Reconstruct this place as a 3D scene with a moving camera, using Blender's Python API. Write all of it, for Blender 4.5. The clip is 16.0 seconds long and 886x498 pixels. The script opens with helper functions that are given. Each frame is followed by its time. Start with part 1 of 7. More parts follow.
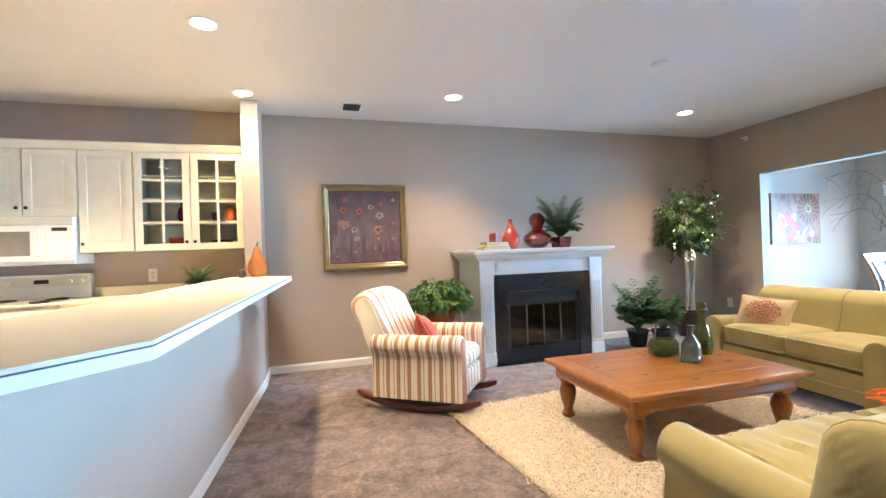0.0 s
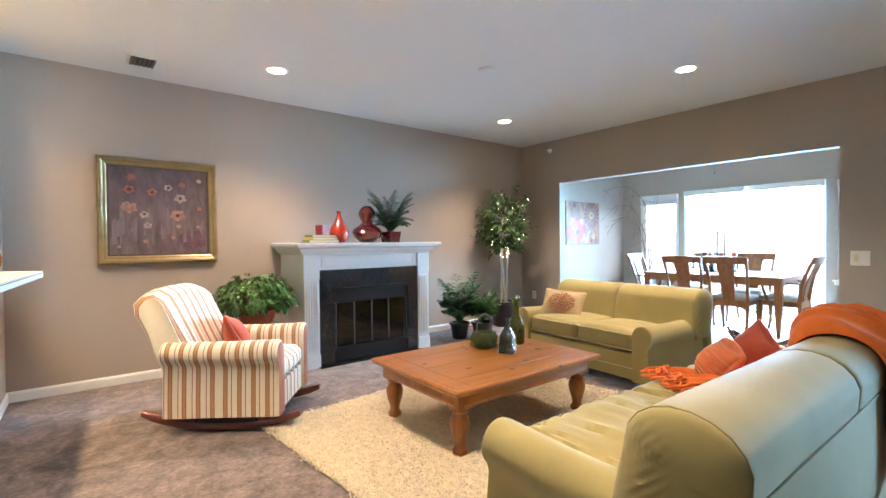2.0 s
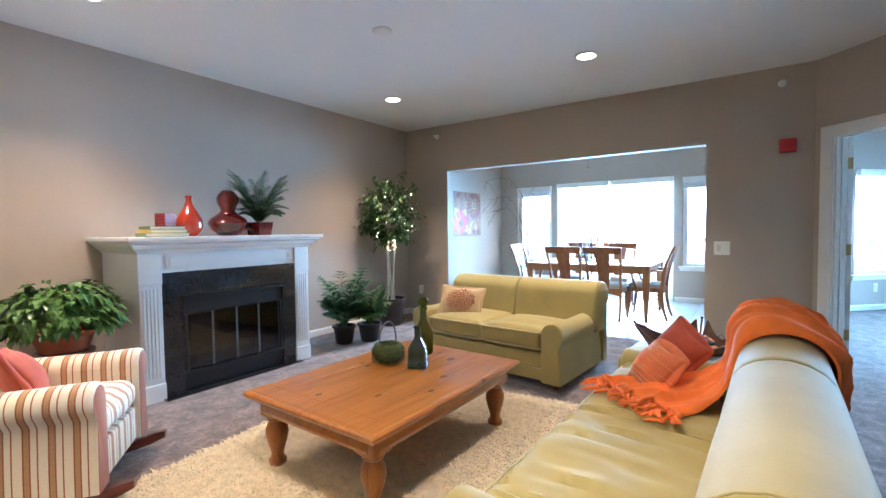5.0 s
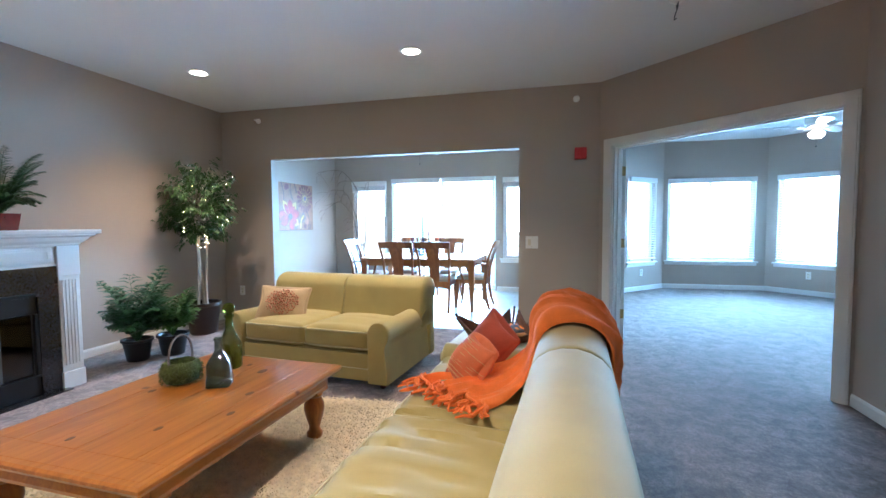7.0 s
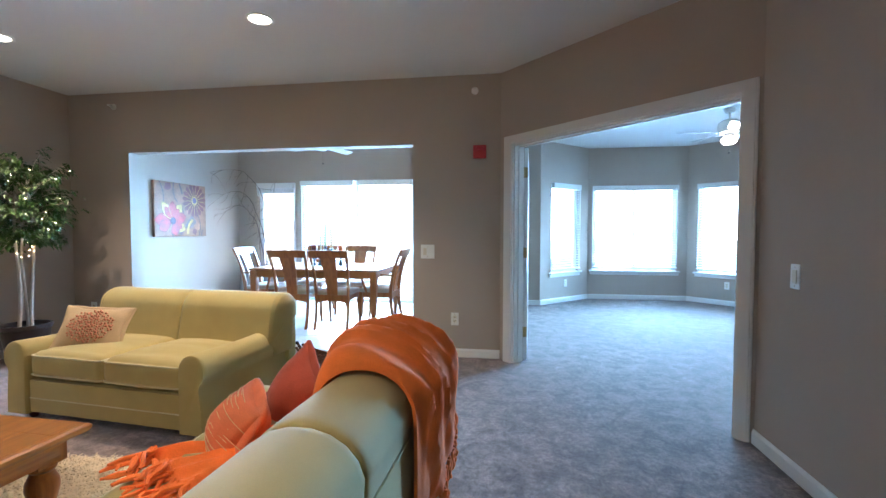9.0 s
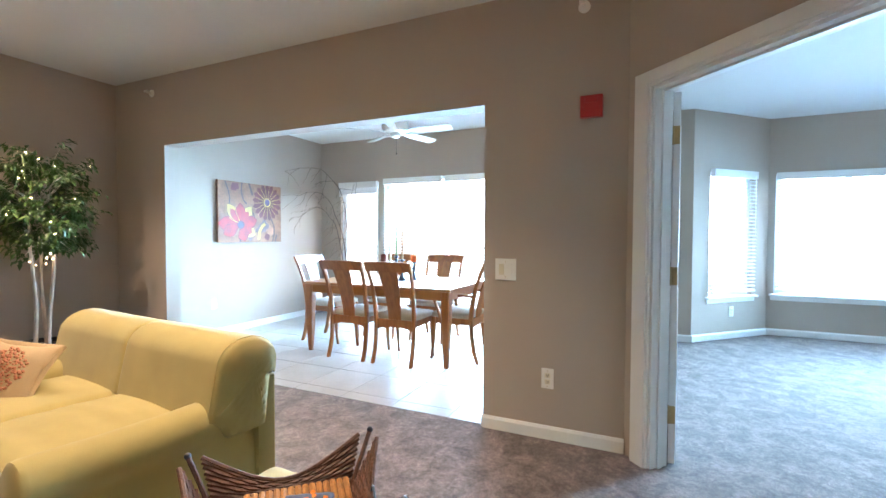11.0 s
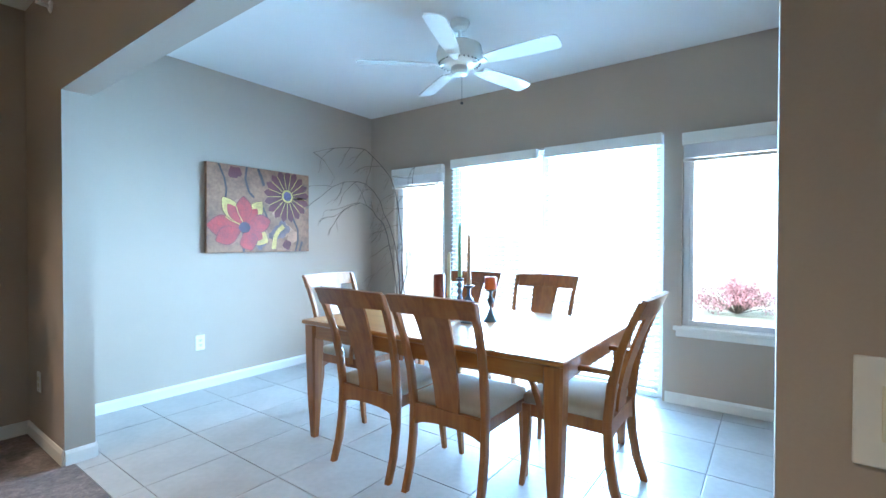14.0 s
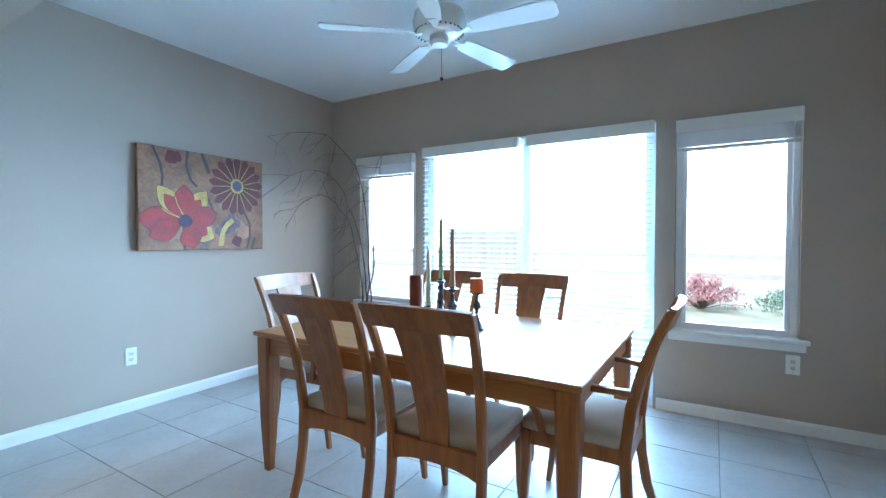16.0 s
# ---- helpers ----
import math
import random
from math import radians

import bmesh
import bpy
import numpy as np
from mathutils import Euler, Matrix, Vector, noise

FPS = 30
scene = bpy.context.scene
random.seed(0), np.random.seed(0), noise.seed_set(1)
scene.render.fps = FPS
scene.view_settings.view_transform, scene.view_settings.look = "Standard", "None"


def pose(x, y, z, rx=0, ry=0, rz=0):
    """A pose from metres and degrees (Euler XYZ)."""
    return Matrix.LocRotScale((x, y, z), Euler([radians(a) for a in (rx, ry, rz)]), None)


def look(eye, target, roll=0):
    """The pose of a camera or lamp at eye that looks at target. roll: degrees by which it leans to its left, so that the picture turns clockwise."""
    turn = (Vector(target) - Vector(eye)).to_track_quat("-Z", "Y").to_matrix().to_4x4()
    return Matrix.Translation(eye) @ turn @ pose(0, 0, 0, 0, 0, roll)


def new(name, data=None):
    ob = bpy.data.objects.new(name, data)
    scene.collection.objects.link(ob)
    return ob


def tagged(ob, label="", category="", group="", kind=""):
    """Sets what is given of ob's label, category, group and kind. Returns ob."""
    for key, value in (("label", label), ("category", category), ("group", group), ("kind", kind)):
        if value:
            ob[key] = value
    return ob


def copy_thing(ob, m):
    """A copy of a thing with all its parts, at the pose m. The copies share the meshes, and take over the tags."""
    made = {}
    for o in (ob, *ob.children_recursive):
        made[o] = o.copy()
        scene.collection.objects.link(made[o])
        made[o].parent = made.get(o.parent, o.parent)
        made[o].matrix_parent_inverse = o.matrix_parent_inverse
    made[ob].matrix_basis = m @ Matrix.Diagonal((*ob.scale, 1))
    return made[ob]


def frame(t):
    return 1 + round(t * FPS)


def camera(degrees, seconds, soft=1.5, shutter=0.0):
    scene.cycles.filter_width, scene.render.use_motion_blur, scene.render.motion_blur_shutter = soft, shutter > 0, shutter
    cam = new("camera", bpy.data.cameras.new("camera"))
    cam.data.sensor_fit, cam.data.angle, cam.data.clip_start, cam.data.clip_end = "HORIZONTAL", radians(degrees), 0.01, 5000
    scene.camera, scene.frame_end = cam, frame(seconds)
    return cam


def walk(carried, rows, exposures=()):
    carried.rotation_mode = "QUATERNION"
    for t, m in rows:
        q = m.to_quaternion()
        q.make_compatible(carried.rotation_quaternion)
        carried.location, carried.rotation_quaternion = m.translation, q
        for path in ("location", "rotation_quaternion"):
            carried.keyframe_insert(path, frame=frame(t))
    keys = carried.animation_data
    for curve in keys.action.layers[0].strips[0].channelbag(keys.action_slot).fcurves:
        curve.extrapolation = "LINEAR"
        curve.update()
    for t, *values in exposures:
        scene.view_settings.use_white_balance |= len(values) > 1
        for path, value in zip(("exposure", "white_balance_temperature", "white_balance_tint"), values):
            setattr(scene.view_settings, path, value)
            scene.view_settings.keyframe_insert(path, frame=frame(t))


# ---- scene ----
cam = camera(89.4, 16.0)
# tuning of light and furniture
SKY, DINE, BAY, SPOT = 0.15, 265, 128, 92
DAY, WARM = (0.33, 0.66, 1.0), (1.0, 0.77, 0.57)
SOFA_BACK, LOVE_BACK, FAN = 0.79, 0.78, 58
PATH = [
    (0, (0.117, 0.173, 1.222), (0.708, 2.083, 1.233), -2.0),
    (0.5, (0.139, 0.285, 1.219), (1.015, 2.083, 1.225), -2.0),
    (1, (0.164, 0.326, 1.227), (1.214, 2.028, 1.216), -1.4),
    (1.5, (0.185, 0.333, 1.234), (1.346, 1.961, 1.209), -0.9),
    (2, (0.219, 0.357, 1.216), (1.471, 1.917, 1.186), -0.6),
    (2.5, (0.244, 0.39, 1.207), (1.583, 1.875, 1.163), -0.7),
    (3, (0.289, 0.437, 1.213), (1.699, 1.854, 1.148), -0.8),
    (5.5, (0.511, 0.963, 1.246), (2.229, 1.985, 1.165), -0.5),
    (6, (0.563, 0.956, 1.248), (2.357, 1.838, 1.168), -0.2),
    (6.5, (0.605, 0.909, 1.263), (2.473, 1.618, 1.179), -0.2),
    (7, (0.658, 0.869, 1.254), (2.591, 1.368, 1.138), -0.4),
    (7.5, (0.778, 0.723, 1.238), (2.745, 1.068, 1.12), -0.3),
    (8, (0.929, 0.558, 1.231), (2.916, 0.761, 1.136), 0.1),
    (10.5, (2.54, 0.26, 1.251), (4.42, 0.94, 1.191), 0.1),
    (11, (2.992, 0.341, 1.242), (4.81, 1.174, 1.183), 0.2),
    (11.5, (3.398, 0.456, 1.241), (5.138, 1.442, 1.197), 0.4),
    (12, (3.793, 0.633, 1.241), (5.483, 1.701, 1.193), 0.6),
    (12.5, (4.191, 0.829, 1.229), (5.795, 2.022, 1.173), 0.4),
    (13, (4.512, 1.012, 1.221), (6.082, 2.249, 1.174), -0.1),
    (13.5, (4.754, 1.204, 1.234), (6.357, 2.399, 1.192), 0.2),
    (14, (4.964, 1.309, 1.238), (6.58, 2.487, 1.211), 0.1),
    (14.5, (5.079, 1.397, 1.239), (6.727, 2.53, 1.21), 0.3),
    (15, (5.142, 1.502, 1.241), (6.838, 2.561, 1.205), 0.2),
    (15.5, (5.19, 1.573, 1.238), (6.907, 2.598, 1.204), 0.1),
    (16, (5.221, 1.618, 1.242), (6.934, 2.65, 1.196), 0.1),
]
EXPOSE = [(0.0, 1.94, 5800, 10), (1.0, 1.9, 5850, 10), (3.0, 1.78, 6050, 10), (5.5, 1.68, 5450, 10), (8.0, 1.53, 5450, 10), (10.5, 1.6, 6300, 16), (11.0, 1.86, 6450, 14), (12.0, 2.25, 6850, 13),
          (12.5, 2.18, 6850, 12), (13.0, 1.98, 6600, 11), (14.0, 1.22, 5750, 8), (14.5, 0.96, 5500, 8), (16.0, 0.66, 5850, 10)]
walk(cam, [(t, look(eye, target, roll)) for t, eye, target, roll in PATH], EXPOSE)

# ---- light ----
world = bpy.data.worlds.new("world")
scene.world = world
world.use_nodes = True
wn = world.node_tree.nodes
sky = wn.new("ShaderNodeTexSky")
sky.sky_type = "NISHITA"
sky.sun_disc = False
sky.sun_elevation = radians(48)
sky.sun_rotation = radians(304)
sky.air_density = 1.0
sky.dust_density = 1.0
wn["Background"].inputs["Strength"].default_value = SKY
world.node_tree.links.new(sky.outputs[0], wn["Background"].inputs["Color"])


def lamp(name, kind, m, power, colour, **more):
    data = bpy.data.lights.new(name, kind)
    data.energy, data.color = power, colour
    for key, value in more.items():
        if key == "size":
            data.size = value
        elif key == "size_y":
            data.shape = "RECTANGLE"
            data.size_y = value
        elif key == "spread":
            data.spread = radians(value)
        elif key == "angle":
            data.angle = value
        elif key == "spot":
            data.spot_size, data.spot_blend = value, 1.0
        elif key == "radius":
            data.shadow_soft_size = value
    ob = new(name, data)
    ob.matrix_world = m
    return ob


lamp("sun", "SUN", look((-6, 4, 9), (0, 0, 0)), 4.6, (1.0, 0.97, 0.92), angle=radians(8))
# daylight entering by the sliding door and the bay window
lamp("slider_daylight", "AREA", pose(9.04, 2.98, 1.05, 88, 0, 90), DINE, DAY, size=1.9, size_y=1.8, spread=115)
lamp("bay_daylight", "AREA", pose(10.06, -1.88, 1.27, 78, 0, 90), BAY * 0.65, DAY, size=1.45, size_y=1.4, spread=115)
lamp("bay_south_daylight", "AREA", look((9.55, -3.33, 1.27), (8.5, -2.28, 0.95)), BAY * 1.05, DAY, size=0.8, size_y=1.4, spread=115)
lamp("bay_side_daylight", "AREA", look((9.55, -0.43, 1.27), (8.5, -1.48, 1.2)), BAY * 0.15, DAY, size=0.8, size_y=1.4)


# ---- materials ----
def shader(name):
    m = bpy.data.materials.new(name)
    m.use_nodes = True
    return m, m.node_tree.nodes, m.node_tree.links, m.node_tree.nodes["Principled BSDF"]


def mat(name, rgb, rough=0.6, metal=0.0, var=0.12, scale=6.0, fine=60.0, bump=0.1, depth=0.004, coat=0.0, spec=0.5, sheen=0.0, stretch=(1, 1, 1), each=0.0):
    """A painted, woven or moulded surface: broad patches, fine grain and relief at real size."""
    m, n, l, b = shader(name)
    tc = n.new("ShaderNodeTexCoord")
    mp = n.new("ShaderNodeMapping")
    mp.inputs["Scale"].default_value = stretch
    l.new(tc.outputs["Object"], mp.inputs["Vector"])
    broad, grain = n.new("ShaderNodeTexNoise"), n.new("ShaderNodeTexNoise")
    broad.inputs["Scale"].default_value, broad.inputs["Detail"].default_value = scale, 3
    grain.inputs["Scale"].default_value, grain.inputs["Detail"].default_value = fine, 2
    for t in (broad, grain):
        l.new(mp.outputs[0], t.inputs["Vector"])
    add = n.new("ShaderNodeMath")
    add.operation = "MULTIPLY_ADD"
    add.inputs[1].default_value = 0.45
    l.new(grain.outputs["Fac"], add.inputs[0])
    l.new(broad.outputs["Fac"], add.inputs[2])
    src = add.outputs[0]
    if each:
        info, more = n.new("ShaderNodeObjectInfo"), n.new("ShaderNodeMath")
        more.operation = "MULTIPLY_ADD"
        more.inputs[1].default_value = each
        l.new(info.outputs["Random"], more.inputs[0])
        l.new(src, more.inputs[2])
        src = more.outputs[0]
    ramp = n.new("ShaderNodeValToRGB")
    lo, hi = ramp.color_ramp.elements
    lo.position, hi.position = 0.4, 1.05
    lo.color = (*[c * (1 - var) for c in rgb], 1)
    hi.color = (*[min(1, c * (1 + var)) for c in rgb], 1)
    l.new(src, ramp.inputs[0])
    l.new(ramp.outputs[0], b.inputs["Base Color"])
    b.inputs["Roughness"].default_value, b.inputs["Metallic"].default_value = rough, metal
    b.inputs["Coat Weight"].default_value, b.inputs["Specular IOR Level"].default_value = coat, spec
    b.inputs["Sheen Weight"].default_value = sheen
    if bump:
        bp = n.new("ShaderNodeBump")
        bp.inputs["Strength"].default_value, bp.inputs["Distance"].default_value = bump, depth
        l.new(grain.outputs["Fac"], bp.inputs["Height"])
        l.new(bp.outputs[0], b.inputs["Normal"])
    return m


def wood(name, rgb, dark, rough=0.35, grain=14.0, axis=0, coat=0.2, knots=False):
    """Timber with long grain along one axis of the object."""
    m, n, l, b = shader(name)
    tc, mp = n.new("ShaderNodeTexCoord"), n.new("ShaderNodeMapping")
    s = [grain, grain, grain]
    s[axis] = grain * 0.06
    mp.inputs["Scale"].default_value = s
    l.new(tc.outputs["Object"], mp.inputs["Vector"])
    no, no2 = n.new("ShaderNodeTexNoise"), n.new("ShaderNodeTexNoise")
    no.inputs["Scale"].default_value, no.inputs["Detail"].default_value, no.inputs["Distortion"].default_value = 1.6, 6, 1.2
    no2.inputs["Scale"].default_value, no2.inputs["Detail"].default_value = 7.0, 3
    l.new(mp.outputs[0], no.inputs["Vector"])
    l.new(mp.outputs[0], no2.inputs["Vector"])
    add = n.new("ShaderNodeMath")
    add.operation = "MULTIPLY_ADD"
    add.inputs[1].default_value = 0.4
    l.new(no2.outputs["Fac"], add.inputs[0])
    l.new(no.outputs["Fac"], add.inputs[2])
    ramp = n.new("ShaderNodeValToRGB")
    ramp.color_ramp.elements[0].position, ramp.color_ramp.elements[1].position = 0.5, 0.86
    ramp.color_ramp.elements[0].color, ramp.color_ramp.elements[1].color = (*dark, 1), (*rgb, 1)
    l.new(add.outputs[0], ramp.inputs[0])
    out = ramp.outputs[0]
    if knots:
        vo, kr, mix = n.new("ShaderNodeTexVoronoi"), n.new("ShaderNodeValToRGB"), n.new("ShaderNodeMixRGB")
        vo.inputs["Scale"].default_value = 3.4
        l.new(tc.outputs["Object"], vo.inputs["Vector"])
        kr.color_ramp.elements[0].position, kr.color_ramp.elements[1].position = 0.035, 0.085
        kr.color_ramp.elements[0].color, kr.color_ramp.elements[1].color = (1, 1, 1, 1), (0, 0, 0, 1)
        l.new(vo.outputs["Distance"], kr.inputs[0])
        mix.inputs[2].default_value = (dark[0] * 0.35, dark[1] * 0.3, dark[2] * 0.3, 1)
        l.new(kr.outputs[0], mix.inputs[0])
        l.new(out, mix.inputs[1])
        out = mix.outputs[0]
    l.new(out, b.inputs["Base Color"])
    b.inputs["Roughness"].default_value, b.inputs["Coat Weight"].default_value, b.inputs["Coat Roughness"].default_value = rough, coat, 0.15
    bp = n.new("ShaderNodeBump")
    bp.inputs["Strength"].default_value, bp.inputs["Distance"].default_value = 0.08, 0.002
    l.new(add.outputs[0], bp.inputs["Height"])
    l.new(bp.outputs[0], b.inputs["Normal"])
    return m


def striped(name, axis):
    """Cream upholstery with rust and tan stripes across one axis."""
    m, n, l, b = shader(name)
    tc, sep = n.new("ShaderNodeTexCoord"), n.new("ShaderNodeSeparateXYZ")
    l.new(tc.outputs["Object"], sep.inputs[0])
    mul, fr, ramp = n.new("ShaderNodeMath"), n.new("ShaderNodeMath"), n.new("ShaderNodeValToRGB")
    mul.operation, fr.operation = "MULTIPLY", "FRACT"
    mul.inputs[1].default_value = 1 / 0.088
    mirror = n.new("ShaderNodeMath")
    mirror.operation = "ABSOLUTE"
    l.new(sep.outputs[axis], mirror.inputs[0])
    l.new(mirror.outputs[0], mul.inputs[0])
    l.new(mul.outputs[0], fr.inputs[0])
    l.new(fr.outputs[0], ramp.inputs[0])
    cream, tan, rust = (0.72, 0.64, 0.5, 1), (0.42, 0.24, 0.11, 1), (0.30, 0.085, 0.035, 1)
    ramp.color_ramp.interpolation = "CONSTANT"
    e = ramp.color_ramp.elements
    e[0].position, e[0].color = 0.0, cream
    e[1].position, e[1].color = 0.30, rust
    for p, c in ((0.36, tan), (0.56, rust), (0.62, cream), (0.86, rust), (0.92, cream)):
        k = e.new(p)
        k.color = c
    no, mix, bp = n.new("ShaderNodeTexNoise"), n.new("ShaderNodeMixRGB"), n.new("ShaderNodeBump")
    no.inputs["Scale"].default_value = 220
    l.new(tc.outputs["Object"], no.inputs["Vector"])
    mix.blend_type, mix.inputs[0].default_value = "OVERLAY", 0.35
    l.new(ramp.outputs[0], mix.inputs[1])
    l.new(no.outputs["Fac"], mix.inputs[2])
    l.new(mix.outputs[0], b.inputs["Base Color"])
    b.inputs["Roughness"].default_value, b.inputs["Sheen Weight"].default_value = 0.9, 0.2
    bp.inputs["Strength"].default_value, bp.inputs["Distance"].default_value = 0.25, 0.002
    l.new(no.outputs["Fac"], bp.inputs["Height"])
    l.new(bp.outputs[0], b.inputs["Normal"])
    return m


def carpet_mat(name, rgb, pile):
    """Cut-pile carpet: tufts, and trodden patches where the pile lies over."""
    m, n, l, b = shader(name)
    tc = n.new("ShaderNodeTexCoord")

    def noise_node(scale, detail, rough, twist):
        t = n.new("ShaderNodeTexNoise")
        t.inputs["Scale"].default_value, t.inputs["Detail"].default_value = scale, detail
        t.inputs["Roughness"].default_value, t.inputs["Distortion"].default_value = rough, twist
        l.new(tc.outputs["Object"], t.inputs["Vector"])
        return t.outputs["Fac"]

    def ramp_node(src, p0, c0, p1, c1):
        r = n.new("ShaderNodeValToRGB")
        e = r.color_ramp.elements
        e[0].position, e[0].color, e[1].position, e[1].color = p0, (*c0, 1), p1, (*c1, 1)
        l.new(src, r.inputs[0])
        return r.outputs[0]

    trodden = ramp_node(noise_node(7.5, 5, 0.65, 0.5), 0.38, [x * 0.66 for x in rgb], 0.64, [x * 1.32 for x in rgb])
    clumps = ramp_node(noise_node(36, 4, 0.75, 0.2), 0.36, (0.52, 0.52, 0.53), 0.68, (1.0, 1.0, 1.0))
    tufts = ramp_node(noise_node(pile, 3, 0.7, 0.0), 0.3, (0.55, 0.55, 0.55), 0.7, (1.0, 1.0, 1.0))
    out = trodden
    for layer in (clumps, tufts):
        mix = n.new("ShaderNodeMixRGB")
        mix.blend_type, mix.inputs[0].default_value = "MULTIPLY", 1.0
        l.new(out, mix.inputs[1])
        l.new(layer, mix.inputs[2])
        out = mix.outputs[0]
    l.new(out, b.inputs["Base Color"])
    b.inputs["Roughness"].default_value, b.inputs["Specular IOR Level"].default_value, b.inputs["Sheen Weight"].default_value = 1.0, 0.1, 0.2
    bp = n.new("ShaderNodeBump")
    bp.inputs["Strength"].default_value, bp.inputs["Distance"].default_value = 0.6, 0.014
    l.new(out, bp.inputs["Height"])
    l.new(bp.outputs[0], b.inputs["Normal"])
    return m


def glass_mat(name, tint=(1, 1, 1), gloss=0.12):
    """Thin pane: clear, with a mirror gloss that grows towards grazing."""
    m, n, l, b = shader(name)
    n.remove(b)
    tr, gl, mix, lw, mul = n.new("ShaderNodeBsdfTransparent"), n.new("ShaderNodeBsdfGlossy"), n.new("ShaderNodeMixShader"), n.new("ShaderNodeFresnel"), n.new("ShaderNodeMath")
    tr.inputs[0].default_value = (*tint, 1)
    gl.inputs["Roughness"].default_value = 0.03
    mul.operation = "MULTIPLY"
    mul.inputs[1].default_value = gloss * 8
    lw.inputs[0].default_value = 1.45
    l.new(lw.outputs[0], mul.inputs[0])
    l.new(mul.outputs[0], mix.inputs[0])
    l.new(tr.outputs[0], mix.inputs[1])
    l.new(gl.outputs[0], mix.inputs[2])
    l.new(mix.outputs[0], n["Material Output"].inputs[0])
    return m


def solid_glass(name, rgb, rough=0.05):
    m, n, l, b = shader(name)
    b.inputs["Base Color"].default_value = (*rgb, 1)
    b.inputs["Transmission Weight"].default_value, b.inputs["Roughness"].default_value, b.inputs["IOR"].default_value = 0.9, rough, 1.45
    return m


def glow(name, rgb, strength):
    m, n, l, b = shader(name)
    b.inputs["Base Color"].default_value = (*rgb, 1)
    b.inputs["Emission Color"].default_value, b.inputs["Emission Strength"].default_value = (*rgb, 1), strength
    return m


WALL = mat("taupe_wall_paint", (0.40, 0.328, 0.266), 0.75, var=0.05, scale=1.2, fine=180, bump=0.12, depth=0.002)
CEIL = mat("ceiling_paint", (0.68, 0.665, 0.64), 0.9, var=0.03, scale=1.0, fine=120, bump=0.2, depth=0.003)
TRIM = mat("white_trim_paint", (0.72, 0.71, 0.68), 0.4, var=0.03, scale=3, fine=90, bump=0.03)
VINYL = mat("white_vinyl", (0.76, 0.78, 0.8), 0.35, var=0.03, bump=0.0)
CARPET = carpet_mat("taupe_cut_pile", (0.335, 0.26, 0.228), 150)
SHAG = mat("cream_shag_wool", (0.74, 0.62, 0.41), 0.95, var=0.2, scale=26, fine=90, bump=0.2, sheen=0.3)
TILE = mat("pale_stone_tile", (0.44, 0.42, 0.4), 0.32, var=0.14, scale=3.2, fine=26, bump=0.05, depth=0.002, each=0.12)
GROUT = mat("tile_grout", (0.27, 0.25, 0.23), 0.95, var=0.15)
GREEN = mat("sage_linen", (0.37, 0.30, 0.105), 0.8, var=0.1, scale=5, fine=320, bump=0.2, depth=0.0012, sheen=0.18, spec=0.35)
WELT = mat("pale_welt_cord", (0.55, 0.5, 0.3), 0.85, var=0.1, fine=300)
STRIPE_X, STRIPE_Y = striped("striped_fabric_across", 0), striped("striped_fabric_along", 1)
PINE = wood("honey_pine", (0.40, 0.148, 0.019), (0.27, 0.085, 0.011), 0.3, 13, 0, 0.35, knots=True)
PINE_Z = wood("honey_pine_turned", (0.38, 0.135, 0.02), (0.24, 0.075, 0.011), 0.3, 13, 2, 0.3)
OAK = wood("light_cherry_table", (0.42, 0.175, 0.045), (0.31, 0.115, 0.028), 0.3, 10, 1, 0.25)
OAK_Z = wood("light_cherry_upright", (0.36, 0.125, 0.026), (0.23, 0.07, 0.014), 0.36, 10, 2, 0.2)
MAHOG = wood("dark_mahogany", (0.16, 0.035, 0.018), (0.07, 0.014, 0.008), 0.3, 12, 1, 0.4)
SEATFAB = mat("beige_seat_fabric", (0.44, 0.37, 0.28), 0.9, var=0.12, fine=260, bump=0.2, sheen=0.2)
ORANGE = mat("orange_knit_throw", (0.82, 0.19, 0.028), 0.95, var=0.18, scale=9, fine=240, bump=0.6, depth=0.004, sheen=0.08)
RUST = mat("rust_pillow_cloth", (0.38, 0.06, 0.024), 0.9, var=0.2, scale=12, fine=180, bump=0.3, sheen=0.08)
SALMON = mat("salmon_pillow_cloth", (0.60, 0.15, 0.05), 0.85, var=0.18, scale=10, fine=200, bump=0.3, sheen=0.08)
CREAM = mat("cream_pillow_cloth", (0.58, 0.46, 0.29), 0.9, var=0.12, fine=260, bump=0.2)
CORAL = mat("coral_looped_wool", (0.46, 0.20, 0.11), 0.95, var=0.3, scale=40, fine=120, bump=0.8, depth=0.006)
GRANITE = mat("black_granite", (0.018, 0.018, 0.02), 0.08, var=0.7, scale=60, fine=240, bump=0.0, spec=0.6)
IRON = mat("black_steel", (0.012, 0.012, 0.013), 0.35, 0.2, var=0.2, bump=0.03)
STILE = mat("grey_door_stile", (0.13, 0.14, 0.15), 0.35, 0.6, var=0.15, bump=0.02)
SOOT = mat("firebox_brick", (0.04, 0.035, 0.03), 0.9, var=0.3)
LOG = mat("ash_log", (0.2, 0.17, 0.14), 0.9, var=0.4, scale=12, bump=0.6, depth=0.01)
SMOKEGLASS = glass_mat("smoked_fire_glass", (0.35, 0.35, 0.36), 0.22)
PANE = glass_mat("window_glass", (0.97, 0.99, 1.0), 0.1)
GOLD = mat("antique_gold_leaf", (0.34, 0.25, 0.12), 0.36, 0.6, var=0.2, scale=14, fine=80, bump=0.1)
REDGLAZE = mat("red_glaze", (0.10, 0.004, 0.003), 0.1, var=0.25, scale=8, bump=0.0, coat=0.8)
